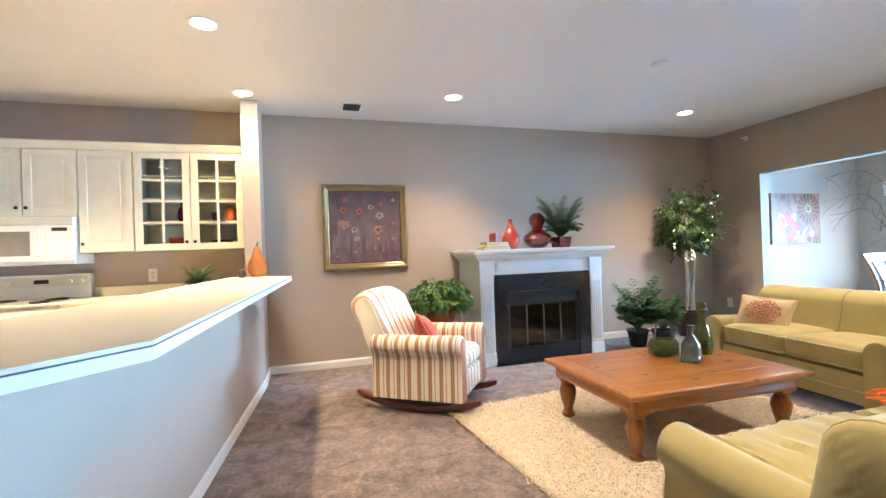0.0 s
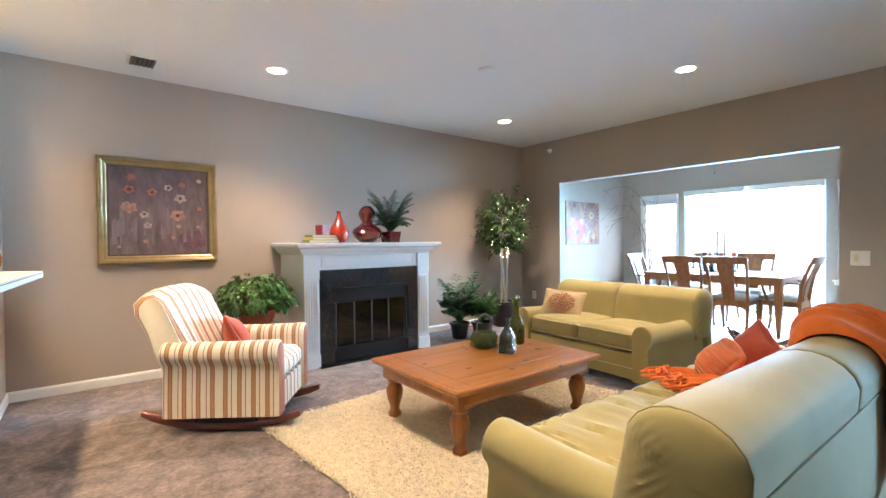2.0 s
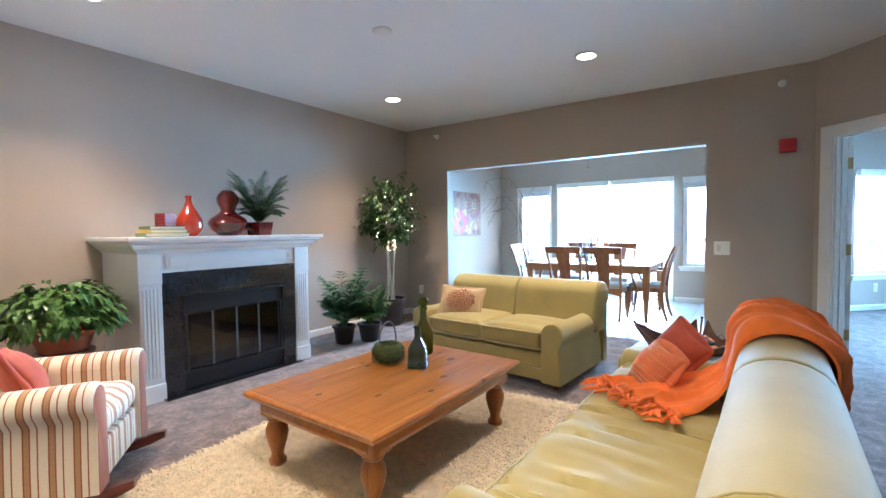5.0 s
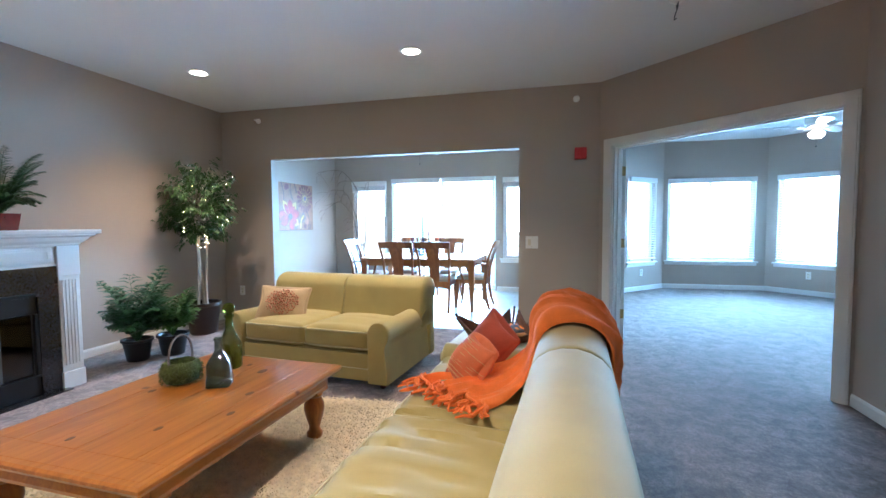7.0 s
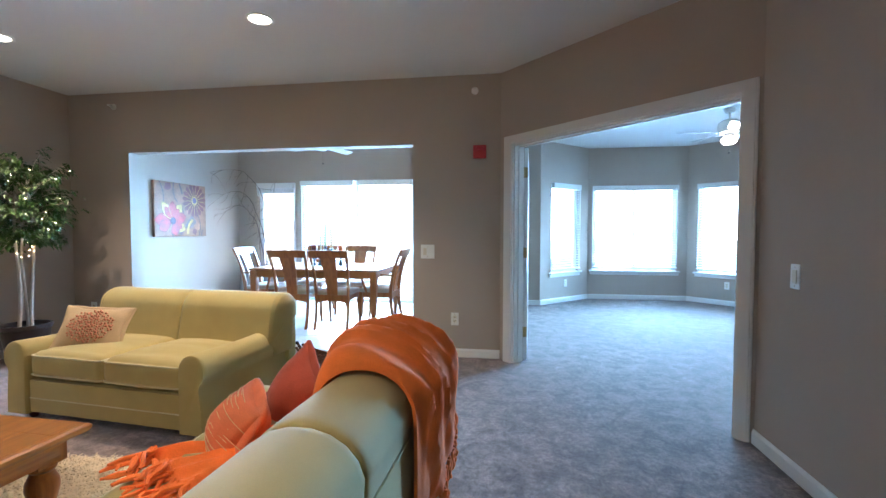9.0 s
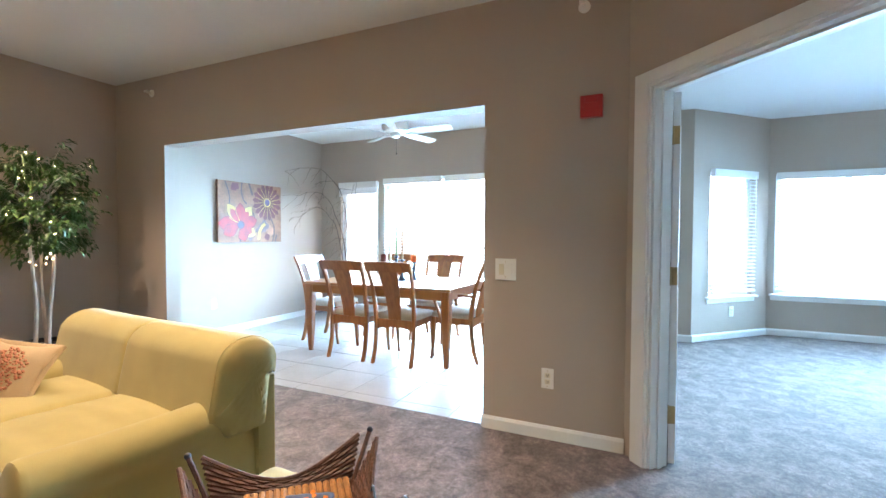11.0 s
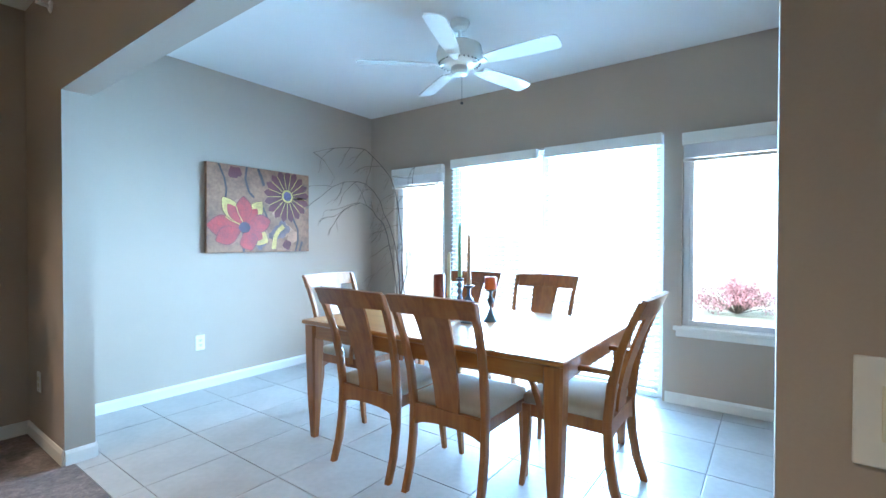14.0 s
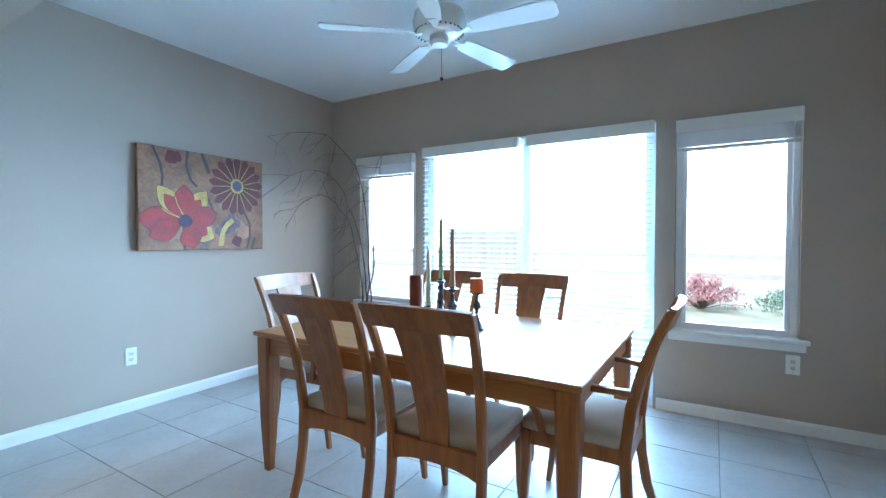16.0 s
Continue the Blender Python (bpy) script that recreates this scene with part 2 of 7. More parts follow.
ORANGEGLAZE = mat("orange_red_glaze", (0.34, 0.025, 0.008), 0.1, var=0.25, scale=8, bump=0.0, coat=0.8)
AMBER = mat("amber_glass_glaze", (0.34, 0.10, 0.006), 0.1, var=0.3, scale=10, bump=0.0, coat=0.6)
OLIVE = solid_glass("olive_bottle_glass", (0.14, 0.165, 0.015), 0.03)
TEAL = solid_glass("grey_green_glass", (0.10, 0.14, 0.115), 0.08)
MOSS = mat("moss_weave", (0.075, 0.095, 0.025), 0.95, var=0.5, scale=50, fine=120, bump=0.9, depth=0.01)
LEAF = mat("ficus_leaf", (0.042, 0.085, 0.014), 0.42, var=0.55, scale=7, fine=40, bump=0.05)
LEAF2 = mat("fern_leaf", (0.045, 0.105, 0.016), 0.45, var=0.5, scale=9, fine=50, bump=0.05)
LEAF3 = mat("palm_leaf_bluish", (0.05, 0.13, 0.055), 0.4, var=0.4, scale=8, fine=50, bump=0.05)
BARK = mat("pale_birch_bark", (0.55, 0.47, 0.38), 0.8, var=0.35, scale=18, fine=70, bump=0.4, stretch=(1, 1, 0.3))
TWIG = mat("dry_twig", (0.14, 0.11, 0.09), 0.8, var=0.3, scale=20, bump=0.3)
POT = mat("dark_brown_ceramic", (0.024, 0.012, 0.01), 0.3, var=0.3, bump=0.05, coat=0.3)
BLACKPOT = mat("black_plastic", (0.012, 0.012, 0.013), 0.45, var=0.2, bump=0.05)
TERRA = mat("terracotta", (0.33, 0.085, 0.035), 0.6, var=0.25, scale=9, bump=0.1)
SOIL = mat("potting_soil", (0.03, 0.02, 0.014), 0.98, var=0.5, scale=40, bump=0.8, depth=0.01)
CAB = mat("white_cabinet_paint", (0.74, 0.69, 0.55), 0.4, var=0.05, scale=8, fine=60, bump=0.05)
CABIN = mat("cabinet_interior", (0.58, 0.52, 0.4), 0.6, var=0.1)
LAMINATE = mat("white_laminate", (0.62, 0.58, 0.48), 0.4, var=0.03, fine=200, bump=0.02)
DARKEDGE = mat("dark_edge_strip", (0.05, 0.055, 0.06), 0.5, var=0.2)
APPL = mat("white_enamel", (0.72, 0.71, 0.67), 0.25, var=0.03, bump=0.0, coat=0.3)
APPLGREY = mat("grey_appliance_glass", (0.22, 0.21, 0.18), 0.15, var=0.2, bump=0.0)
BLACK = mat("black_detail", (0.015, 0.015, 0.016), 0.4, var=0.2, bump=0.0)
BRASS = mat("brushed_brass", (0.42, 0.31, 0.15), 0.35, 0.9, var=0.15, bump=0.02)
PEWTER = mat("dark_pewter", (0.10, 0.11, 0.115), 0.35, 0.85, var=0.2, bump=0.05)
REDBOX = mat("red_alarm_plastic", (0.45, 0.02, 0.02), 0.35, var=0.08, bump=0.0)
PLATE = mat("white_plastic_plate", (0.76, 0.74, 0.69), 0.35, var=0.03, bump=0.0)
IVORY = mat("ivory_plastic", (0.66, 0.6, 0.46), 0.35, var=0.04, bump=0.0)
WICKER = mat("dark_wicker", (0.10, 0.04, 0.018), 0.55, var=0.5, scale=30, fine=110, bump=0.6, depth=0.006)
WICKER2 = mat("honey_wicker", (0.42, 0.19, 0.05), 0.55, var=0.4, scale=30, fine=110, bump=0.5, depth=0.005)
NAPKIN = mat("orange_napkin", (0.8, 0.22, 0.01), 0.85, var=0.1, bump=0.1)
NAPKIN2 = mat("charcoal_print_napkin", (0.06, 0.06, 0.075), 0.85, var=0.7, scale=30, bump=0.1)
WAX_R = mat("maroon_wax", (0.16, 0.022, 0.012), 0.4, var=0.15, bump=0.0)
WAX_O = mat("orange_wax", (0.72, 0.13, 0.02), 0.4, var=0.15, bump=0.0)
WAX_G = mat("sage_wax", (0.25, 0.34, 0.14), 0.4, var=0.1, bump=0.0)
WAX_T = mat("tan_wax", (0.5, 0.29, 0.14), 0.4, var=0.1, bump=0.0)
WAX_C = mat("cream_wax", (0.66, 0.6, 0.36), 0.4, var=0.1, bump=0.0)
BOOK1 = mat("green_book_cloth", (0.10, 0.14, 0.06), 0.7, var=0.2)
BOOK2 = mat("mustard_book_cloth", (0.45, 0.31, 0.08), 0.7, var=0.2)
PAPER = mat("book_pages", (0.62, 0.55, 0.4), 0.85, var=0.1, stretch=(1, 1, 30))
# Lawn colour is raised to imitate the washed-out glare outdoors.
LAWN = mat("glare_paled_lawn", (0.33, 0.36, 0.26), 0.95, var=0.4, scale=2, fine=60, bump=0.6, depth=0.03)
PATIO_C = mat("patio_concrete", (0.38, 0.37, 0.35), 0.9, var=0.12)
# Red of the leaves is paled in the colour to look overexposed.
MAPLE = mat("glare_paled_maple_leaf", (0.52, 0.28, 0.29), 0.5, var=0.4, bump=0.0)
SHRUB = mat("juniper_leaf", (0.17, 0.28, 0.21), 0.6, var=0.4, bump=0.0)
FENCE = mat("weathered_fence", (0.45, 0.43, 0.4), 0.85, var=0.2)
BACKDROP = glow("overcast_haze", (0.78, 0.87, 1.0), 7)
DISC = glow("downlight_lens", (1.0, 0.86, 0.66), 14)
BULB = glow("fairy_bulb", (1.0, 0.74, 0.36), 11)
FANLIGHT = glow("fan_lamp_glass", (1.0, 0.9, 0.75), 10)


# ---- mesh tools ----
STUFF = ("branchwork", "twigwork", "fringe", "foliage", "frond_leaf", "crown", "moss", "stem_work", "fairy_lights", "brushwork", "stud_pattern", "vent_pattern", "woven_dash")


def part(name, bm, material, parent=None, label="", smooth=False):
    """Link a bmesh as one mesh object under a thing or a part."""
    me = bpy.data.meshes.new(name)
    bmesh.ops.recalc_face_normals(bm, faces=bm.faces)
    if smooth:
        for f in bm.faces:
            f.smooth = True
    bm.to_mesh(me)
    bm.free()
    me.materials.append(material)
    if smooth:
        me.set_sharp_from_angle(angle=radians(42))
    ob = new(name, me)
    if parent:
        ob.parent = parent
    if label:
        ob["label"] = label
    if name in STUFF:
        ob["kind"] = "stuff"
    return ob


def thing(name, label, category, at=(0, 0, 0), rz=0.0, group="", kind=""):
    ob = new(name)
    ob.empty_display_size = 0.1
    ob.matrix_world = pose(*at, 0, 0, rz)
    return tagged(ob, label, category, group, kind)


def box(bm, x0, y0, z0, x1, y1, z1, r=0.0, m=None):
    """A block, with its edges eased by r."""
    vs = [bm.verts.new((x, y, z)) for x in (x0, x1) for y in (y0, y1) for z in (z0, z1)]
    fs = [bm.faces.new([vs[i] for i in q]) for q in ((0, 1, 3, 2), (4, 6, 7, 5), (0, 4, 5, 1), (2, 3, 7, 6), (0, 2, 6, 4), (1, 5, 7, 3))]
    if m is not None:
        bmesh.ops.transform(bm, matrix=m, verts=vs)
    if r:
        es = list({e for f in fs for e in f.edges})
        bmesh.ops.bevel(bm, geom=es, offset=r, segments=2, profile=0.6, affect="EDGES")
    return bm


def block(x0, y0, z0, x1, y1, z1, r=0.0, m=None):
    return box(bmesh.new(), x0, y0, z0, x1, y1, z1, r, m)


def rings(bm, loops, close=True, caps=True):
    """Skin a run of loops of equal length."""
    rows = [[bm.verts.new(p) for p in loop] for loop in loops]
    k = len(rows[0])
    for a, b in zip(rows, rows[1:]):
        for i in range(k if close else k - 1):
            j = (i + 1) % k
            bm.faces.new((a[i], a[j], b[j], b[i]))
    if caps:
        bm.faces.new(rows[0][::-1])
        bm.faces.new(rows[-1])
    return bm


def lathe(profile, seg=24, at=(0, 0, 0), bm=None, ridge=0.0, lobes=0, caps=True):
    """Turn a profile of (radius, height) about the upright axis."""
    bm = bm or bmesh.new()
    loops = []
    for r, z in profile:
        loop = []
        for i in range(seg):
            a = 2 * math.pi * i / seg
            q = r * (1 + ridge * math.cos(lobes * a))
            loop.append((at[0] + q * math.cos(a), at[1] + q * math.sin(a), at[2] + z))
        loops.append(loop)
    return rings(bm, loops, caps=caps)


def tube(points, radii, seg=8, bm=None, flat=1.0):
    """A round or oval rod along a run of points."""
    bm = bm or bmesh.new()
    pts = [Vector(p) for p in points]
    loops = []
    side = None
    for i, p in enumerate(pts):
        d = (pts[min(i + 1, len(pts) - 1)] - pts[max(i - 1, 0)]).normalized()
        if side is None:
            side = d.orthogonal().normalized()
        side = (side - d * side.dot(d)).normalized()
        up = d.cross(side)
        r = radii[i] if isinstance(radii, (list, tuple)) else radii
        loops.append([p + side * r * math.cos(2 * math.pi * k / seg) + up * r * flat * math.sin(2 * math.pi * k / seg) for k in range(seg)])
    return rings(bm, loops)


def sweep(points, sizes, u, v, bm=None):
    """A bar of rectangular section: half sizes along the axes u and v at every point."""
    bm = bm or bmesh.new()
    u, v = Vector(u), Vector(v)
    loops = []
    for p, (a, b) in zip(points, sizes):
        p = Vector(p)
        c = 0.75
        loops.append([p + u * a * x + v * b * y for x, y in ((1, c), (c, 1), (-c, 1), (-1, c), (-1, -c), (-c, -1), (c, -1), (1, -c))])
    return rings(bm, loops)


def bezier(p0, p1, p2, p3, n):
    out = []
    for i in range(n + 1):
        t = i / n
        out.append(tuple((1 - t) ** 3 * a + 3 * t * (1 - t) ** 2 * b + 3 * t * t * (1 - t) * c + t ** 3 * d for a, b, c, d in zip(p0, p1, p2, p3)))
    return out


def cushion(w, d, h, r, puff=0.0, wrinkle=0.0, seed=0, n=14, pinch=0.0, fold=(1, 1, 1), at=(0, 0, 0)):
    """A soft stuffed block, centred: rounded, swollen in the middle, with creases."""
    half = Vector((w / 2, d / 2, h / 2))
    bm = bmesh.new()

    def steps(length):
        out = set()
        for i in range(n + 1):
            out.add(round(-math.cos(math.pi * i / n), 6))
        return sorted(out)

    grid, cache = steps(1), {}

    def vert(p):
        key = tuple(round(c, 5) for c in p)
        if key not in cache:
            q = Vector((p[0] * half.x, p[1] * half.y, p[2] * half.z))
            inner = Vector([max(-half[i] + r, min(half[i] - r, q[i])) for i in range(3)])
            away = q - inner
            out = inner + (away.normalized() * r if away.length > 1e-6 else away)
            gx, gy, gz = 1 - p[0] ** 2, 1 - p[1] ** 2, 1 - p[2] ** 2
            out.z += puff * p[2] * gx * gy
            out.y += 0.5 * puff * p[1] * gx * gz
            out.x += 0.4 * puff * p[0] * gy * gz
            if pinch:
                s = 1 - pinch * (1 - abs(p[0]) ** 2 * abs(p[1]) ** 2) * (max(abs(p[0]), abs(p[1])) ** 4)
                out.x *= s
                out.y *= s
            if wrinkle:
                k = Vector((out.x * fold[0], out.y * fold[1], out.z * fold[2])) * 7 + Vector((seed * 3.1, seed, 0))
                off = noise.noise(k) + 0.5 * noise.noise(k * 2.3)
                out += Vector((p[0] ** 5 * 0.5, p[1] ** 5 * 0.5, p[2])) * off * wrinkle
            cache[key] = bm.verts.new(out + Vector(at))
        return cache[key]

    for ax in range(3):
        o1, o2 = (ax + 1) % 3, (ax + 2) % 3
        for s in (-1, 1):
            for i in range(n):
                for j in range(n):
                    quad = []
                    for a, b in ((i, j), (i + 1, j), (i + 1, j + 1), (i, j + 1)):
                        p = [0, 0, 0]
                        p[ax], p[o1], p[o2] = s, grid[a], grid[b]
                        quad.append(vert(p))
                    if len(set(quad)) == 4:
                        bm.faces.new(quad)
    return bm


def leaf(verts, faces, base, way, up, length, width, fold=0.25, droop=0.3):
    """One pointed leaf of four triangles folded along its rib."""
    way = way.normalized()
    side = way.cross(up)
    side = side.normalized() if side.length > 1e-4 else way.orthogonal().normalized()
    nrm = side.cross(way)
    k = len(verts)
    mid = base + way * length * 0.45
    tip = base + way * length - nrm * length * droop
    verts += [base, mid + side * width / 2 + nrm * width * fold, tip, mid - side * width / 2 + nrm * width * fold, mid]
    faces += [(k, k + 1, k + 4), (k + 1, k + 2, k + 4), (k + 2, k + 3, k + 4), (k + 3, k, k + 4)]


def leaves_mesh(name, verts, faces, material, parent, label=""):
    me = bpy.data.meshes.new(name)
    me.from_pydata([tuple(v) for v in verts], [], faces)
    me.materials.append(material)
    ob = new(name, me)
    ob.parent = parent
    if label:
        ob["label"] = label
    ob["kind"] = "stuff"
    return ob


def rnd(a, b):
    return random.uniform(a, b)


# ---- structure ----
H = 2.72


def wall(name, p0, p1, thick, label, openings=(), z1=H, material=None, z0=0.0):
    """A wall from p0 to p1; thick lies to the right of that way. Openings are (start, end, bottom, top) along it."""
    a, b = Vector((*p0, 0)), Vector((*p1, 0))
    length = (b - a).length
    turn = math.degrees(math.atan2(b.y - a.y, b.x - a.x))
    m = pose(a.x, a.y, 0, 0, 0, turn)
    bm = bmesh.new()
    cuts = sorted({0.0, length, *[o[0] for o in openings], *[o[1] for o in openings]})
    for s0, s1 in zip(cuts, cuts[1:]):
        hole = [o for o in openings if o[0] <= s0 + 1e-6 and o[1] >= s1 - 1e-6]
        if not hole:
            box(bm, s0, -thick, z0, s1, 0, z1)
        else:
            if hole[0][2] > z0:
                box(bm, s0, -thick, z0, s1, 0, hole[0][2])
            if hole[0][3] < z1:
                box(bm, s0, -thick, hole[0][3], s1, 0, z1)
    ob = part(name, bm, material or WALL)
    ob.matrix_world = m
    tagged(ob, label, "wall", kind="structure")
    return ob, m


def skirting(p0, p1, gaps=(), h=0.085, t=0.014):
    """Baseboard on the room's side of a wall line, room to the left of the way."""
    a, b = Vector((*p0, 0)), Vector((*p1, 0))
    length = (b - a).length
    turn = math.degrees(math.atan2(b.y - a.y, b.x - a.x))
    bm = bmesh.new()
    edges = [0.0]
    for g in gaps:
        edges += [g[0], g[1]]
    edges.append(length)
    for s0, s1 in zip(edges[::2], edges[1::2]):
        if s1 - s0 > 0.01:
            rings(bm, [[(s, 0.001, 0.002), (s, t, 0.002), (s, t, h - 0.018), (s, t * 0.45, h), (s, 0.001, h)] for s in (s0, s1)])
    ob = part("baseboard", bm, TRIM)
    ob.matrix_world = pose(a.x, a.y, 0, 0, 0, turn)
    tagged(ob, "white painted wooden baseboard along the wall", "baseboard", kind="structure")


NY = 5.18
wall("wall_north", (-4.0, NY), (5.86, NY), -0.15, "taupe painted wall behind the fireplace")
wall("wall_north_dining", (5.86, NY), (8.81, NY), -0.15, "taupe painted dining room wall with a canvas")
wall("wall_dining_opening", (5.72, 0.45), (5.72, NY), 0.14, "taupe painted wall with a wide cased opening", [(1.30 - 0.45, 4.445 - 0.45, 0, 2.075)])
wall("wall_angled", (4.21, -1.06), (5.72, 0.45), 0.12, "taupe painted angled wall with a double doorway", [(0.10, 1.965, 0, 2.03)])
wall("wall_south", (-4.0, -1.06), (4.21, -1.06), 0.12, "taupe painted wall with switch and thermostat")
wall("wall_west", (-4.0, NY), (-4.0, -1.06), 0.12, "taupe painted kitchen end wall")
wall("wall_east_dining", (8.81, 0.65), (8.81, NY), 0.15, "taupe painted wall with windows and glass sliding door",
     [(1.14 - 0.65, 1.85 - 0.65, 0.6, 2.07), (1.98 - 0.65, 3.985 - 0.65, 0.0, 2.10), (4.09 - 0.65, 4.80 - 0.65, 0.6, 2.07)])
wall("wall_south_dining", (5.86, 0.65), (8.96, 0.65), 0.12, "taupe painted dining room end wall")
BAYS = [((8.95, -0.13), (8.95, 0.53)), ((9.85, -1.03), (8.95, -0.13)), ((9.85, -2.72), (9.85, -1.03)), ((8.95, -3.62), (9.85, -2.72)), ((8.95, -5.0), (8.95, -3.62))]
BW = {1: (0.27, 1.01), 2: (0.17, 1.615), 3: (0.22, 1.10)}
for i, (p, q) in enumerate(BAYS):
    wall("wall_bay_%d" % (i + 1), p, q, 0.15, "grey painted bay window wall", [(*BW[i], 0.52, 2.02)] if i in BW else ())
wall("wall_bedroom_south", (4.3, -5.0), (8.95, -5.0), 0.12, "grey painted bedroom wall")
wall("wall_bedroom_west", (4.3, -1.19), (4.3, -5.0), 0.12, "grey painted bedroom wall")
wall("wall_pier", (-0.42, 4.74), (-0.27, 4.74), -0.436, "taupe painted wall pier between kitchen and living room")

bm = bmesh.new()
box(bm, -4.2, -5.2, H, 10.2, 5.4, H + 0.15)
tagged(part("ceiling", bm, CEIL), "plain white painted ceiling", "ceiling", kind="structure")
bm = bmesh.new()
box(bm, -4.2, -1.2, -0.1, 5.76, 5.3, 0.0)
tagged(part("floor", bm, CARPET), "taupe mottled cut-pile carpet floor", "carpet", kind="structure")
bm = bmesh.new()
vs = [bm.verts.new((x, y, -0.004)) for x, y in ((4.22, -1.08), (5.80, 0.50), (5.8, 0.6), (9.05, 0.6), (9.05, -0.13), (10.0, -1.0), (10.0, -2.8), (9.05, -3.7), (9.05, -5.1), (4.2, -5.1))]
f = bm.faces.new(vs)
ex = bmesh.ops.extrude_face_region(bm, geom=[f])
bmesh.ops.translate(bm, vec=(0, 0, -0.1), verts=[v for v in ex["geom"] if isinstance(v, bmesh.types.BMVert)])
tagged(part("floor_bedroom", bm, CARPET), "taupe mottled cut-pile carpet in the bedroom", "carpet", kind="structure")
bm = bmesh.new()
box(bm, 5.76, 0.6, -0.1, 8.96, 5.3, -0.006)
DINING_FLOOR = tagged(part("floor_dining", bm, GROUT), "pale stone tile floor with thin dark joints", "tile floor", kind="structure")

skirting((5.72, NY), (-0.27, NY))
skirting((5.72, 0.45), (5.72, NY), [(0.85, 3.995)])
skirting((-4.0, -1.06), (4.21, -1.06))
skirting((8.81, NY), (5.86, NY))
skirting((8.81, 0.65), (8.81, NY), [(1.31, 3.36)])
skirting((5.86, 0.65), (8.81, 0.65))
skirting((5.86, NY), (5.86, 4.445))
skirting((5.86, 1.30), (5.86, 0.65))
skirting((5.72, 1.30), (5.86, 1.30))
skirting((5.86, 4.445), (5.72, 4.445))
for p, q in BAYS:
    skirting(p, q)
skirting((8.95, 0.53), (5.9, 0.53))


# wide doorway casing and its two leaves
def door_casing(m, s0, s1, top, depth):
    ob = thing("door_1", "white painted double door casing with two leaves folded open", "doorway", kind="structure")
    ob.matrix_world = m
    w = 0.08
    for a, b in ((s0 - w, s0 + 0.004), (s1 - 0.004, s1 + w + 0.03)):
        part("casing", box(block(a, 0.001, 0, b, 0.018, top + w, 0.004), a + 0.012, 0.016, 0, b - 0.012, 0.025, top + w - 0.012), TRIM, ob)
        part("casing", block(a, -depth - 0.018, 0, b, -depth - 0.001, top + w, 0.004), TRIM, ob)
    part("casing", box(block(s0 + 0.005, 0.001, top - 0.004, s1 - 0.005, 0.018, top + w, 0.004), s0 - 0.04, 0.016, top + 0.012, s1 + 0.04, 0.025, top + w - 0.012), TRIM, ob)
    for a, b in ((s0 + 0.001, s0 + 0.018), (s1 - 0.018, s1 - 0.001)):
        part("jamb", block(a, -depth, 0, b, 0.0, top - 0.001, 0.002), TRIM, ob)
        part("stop", block(a + 0.001 if a < 1 else a - 0.011, -0.075, 0, b + 0.011 if a < 1 else b - 0.001, -0.045, top - 0.02, 0.003), TRIM, ob)
    part("head_jamb", block(s0 + 0.018, -depth, top - 0.018, s1 - 0.018, 0.0, top - 0.001, 0.002), TRIM, ob)
    part("head_stop", block(s0 + 0.03, -0.075, top - 0.03, s1 - 0.03, -0.045, top - 0.017, 0.003), TRIM, ob)
    return ob


MANG = pose(4.21, -1.06, 0, 0, 0, 45)
door_casing(MANG, 0.10, 1.965, 2.03, 0.12)


def door_leaf(hinge, turn, flip):
    """A flush panelled leaf, its hinge edge at the origin."""
    ob = thing("door_leaf", "white panelled interior door standing open on brass hinges", "door", (*hinge, 0), turn, "double doors", "structure")
    leaf_ = part("leaf", block(0.004, -0.0175, 0.012, 0.91, 0.0175, 2.005, 0.003), TRIM, ob)
    for z0, z1 in ((0.25, 0.95), (1.1, 1.85)):
        for x0, x1 in ((0.12, 0.42), (0.5, 0.8)):
            for s in (-1, 1):
                part("raised_panel", block(x0, s * 0.0175 - 0.004, z0, x1, s * 0.0175 + 0.004, z1, 0.003), TRIM, leaf_)
    for z in (0.28, 1.03, 1.78):
        h = part("hinge", tube([(0, flip * 0.02, z - 0.05), (0, flip * 0.02, z + 0.05)], 0.008, 8), BRASS, ob, "brass butt hinge")
        part("hinge_leaf", block(-0.002, flip * 0.02 - 0.035, z - 0.048, 0.0035, flip * 0.02, z + 0.048), BRASS, h)
    return ob


pl, pr = MANG @ Vector((1.937, -0.14, 0)), MANG @ Vector((0.125, -0.145, 0))
door_leaf((pl.x, pl.y), -2.5, 1)
door_leaf((pr.x + 0.02, pr.y), -88, -1)


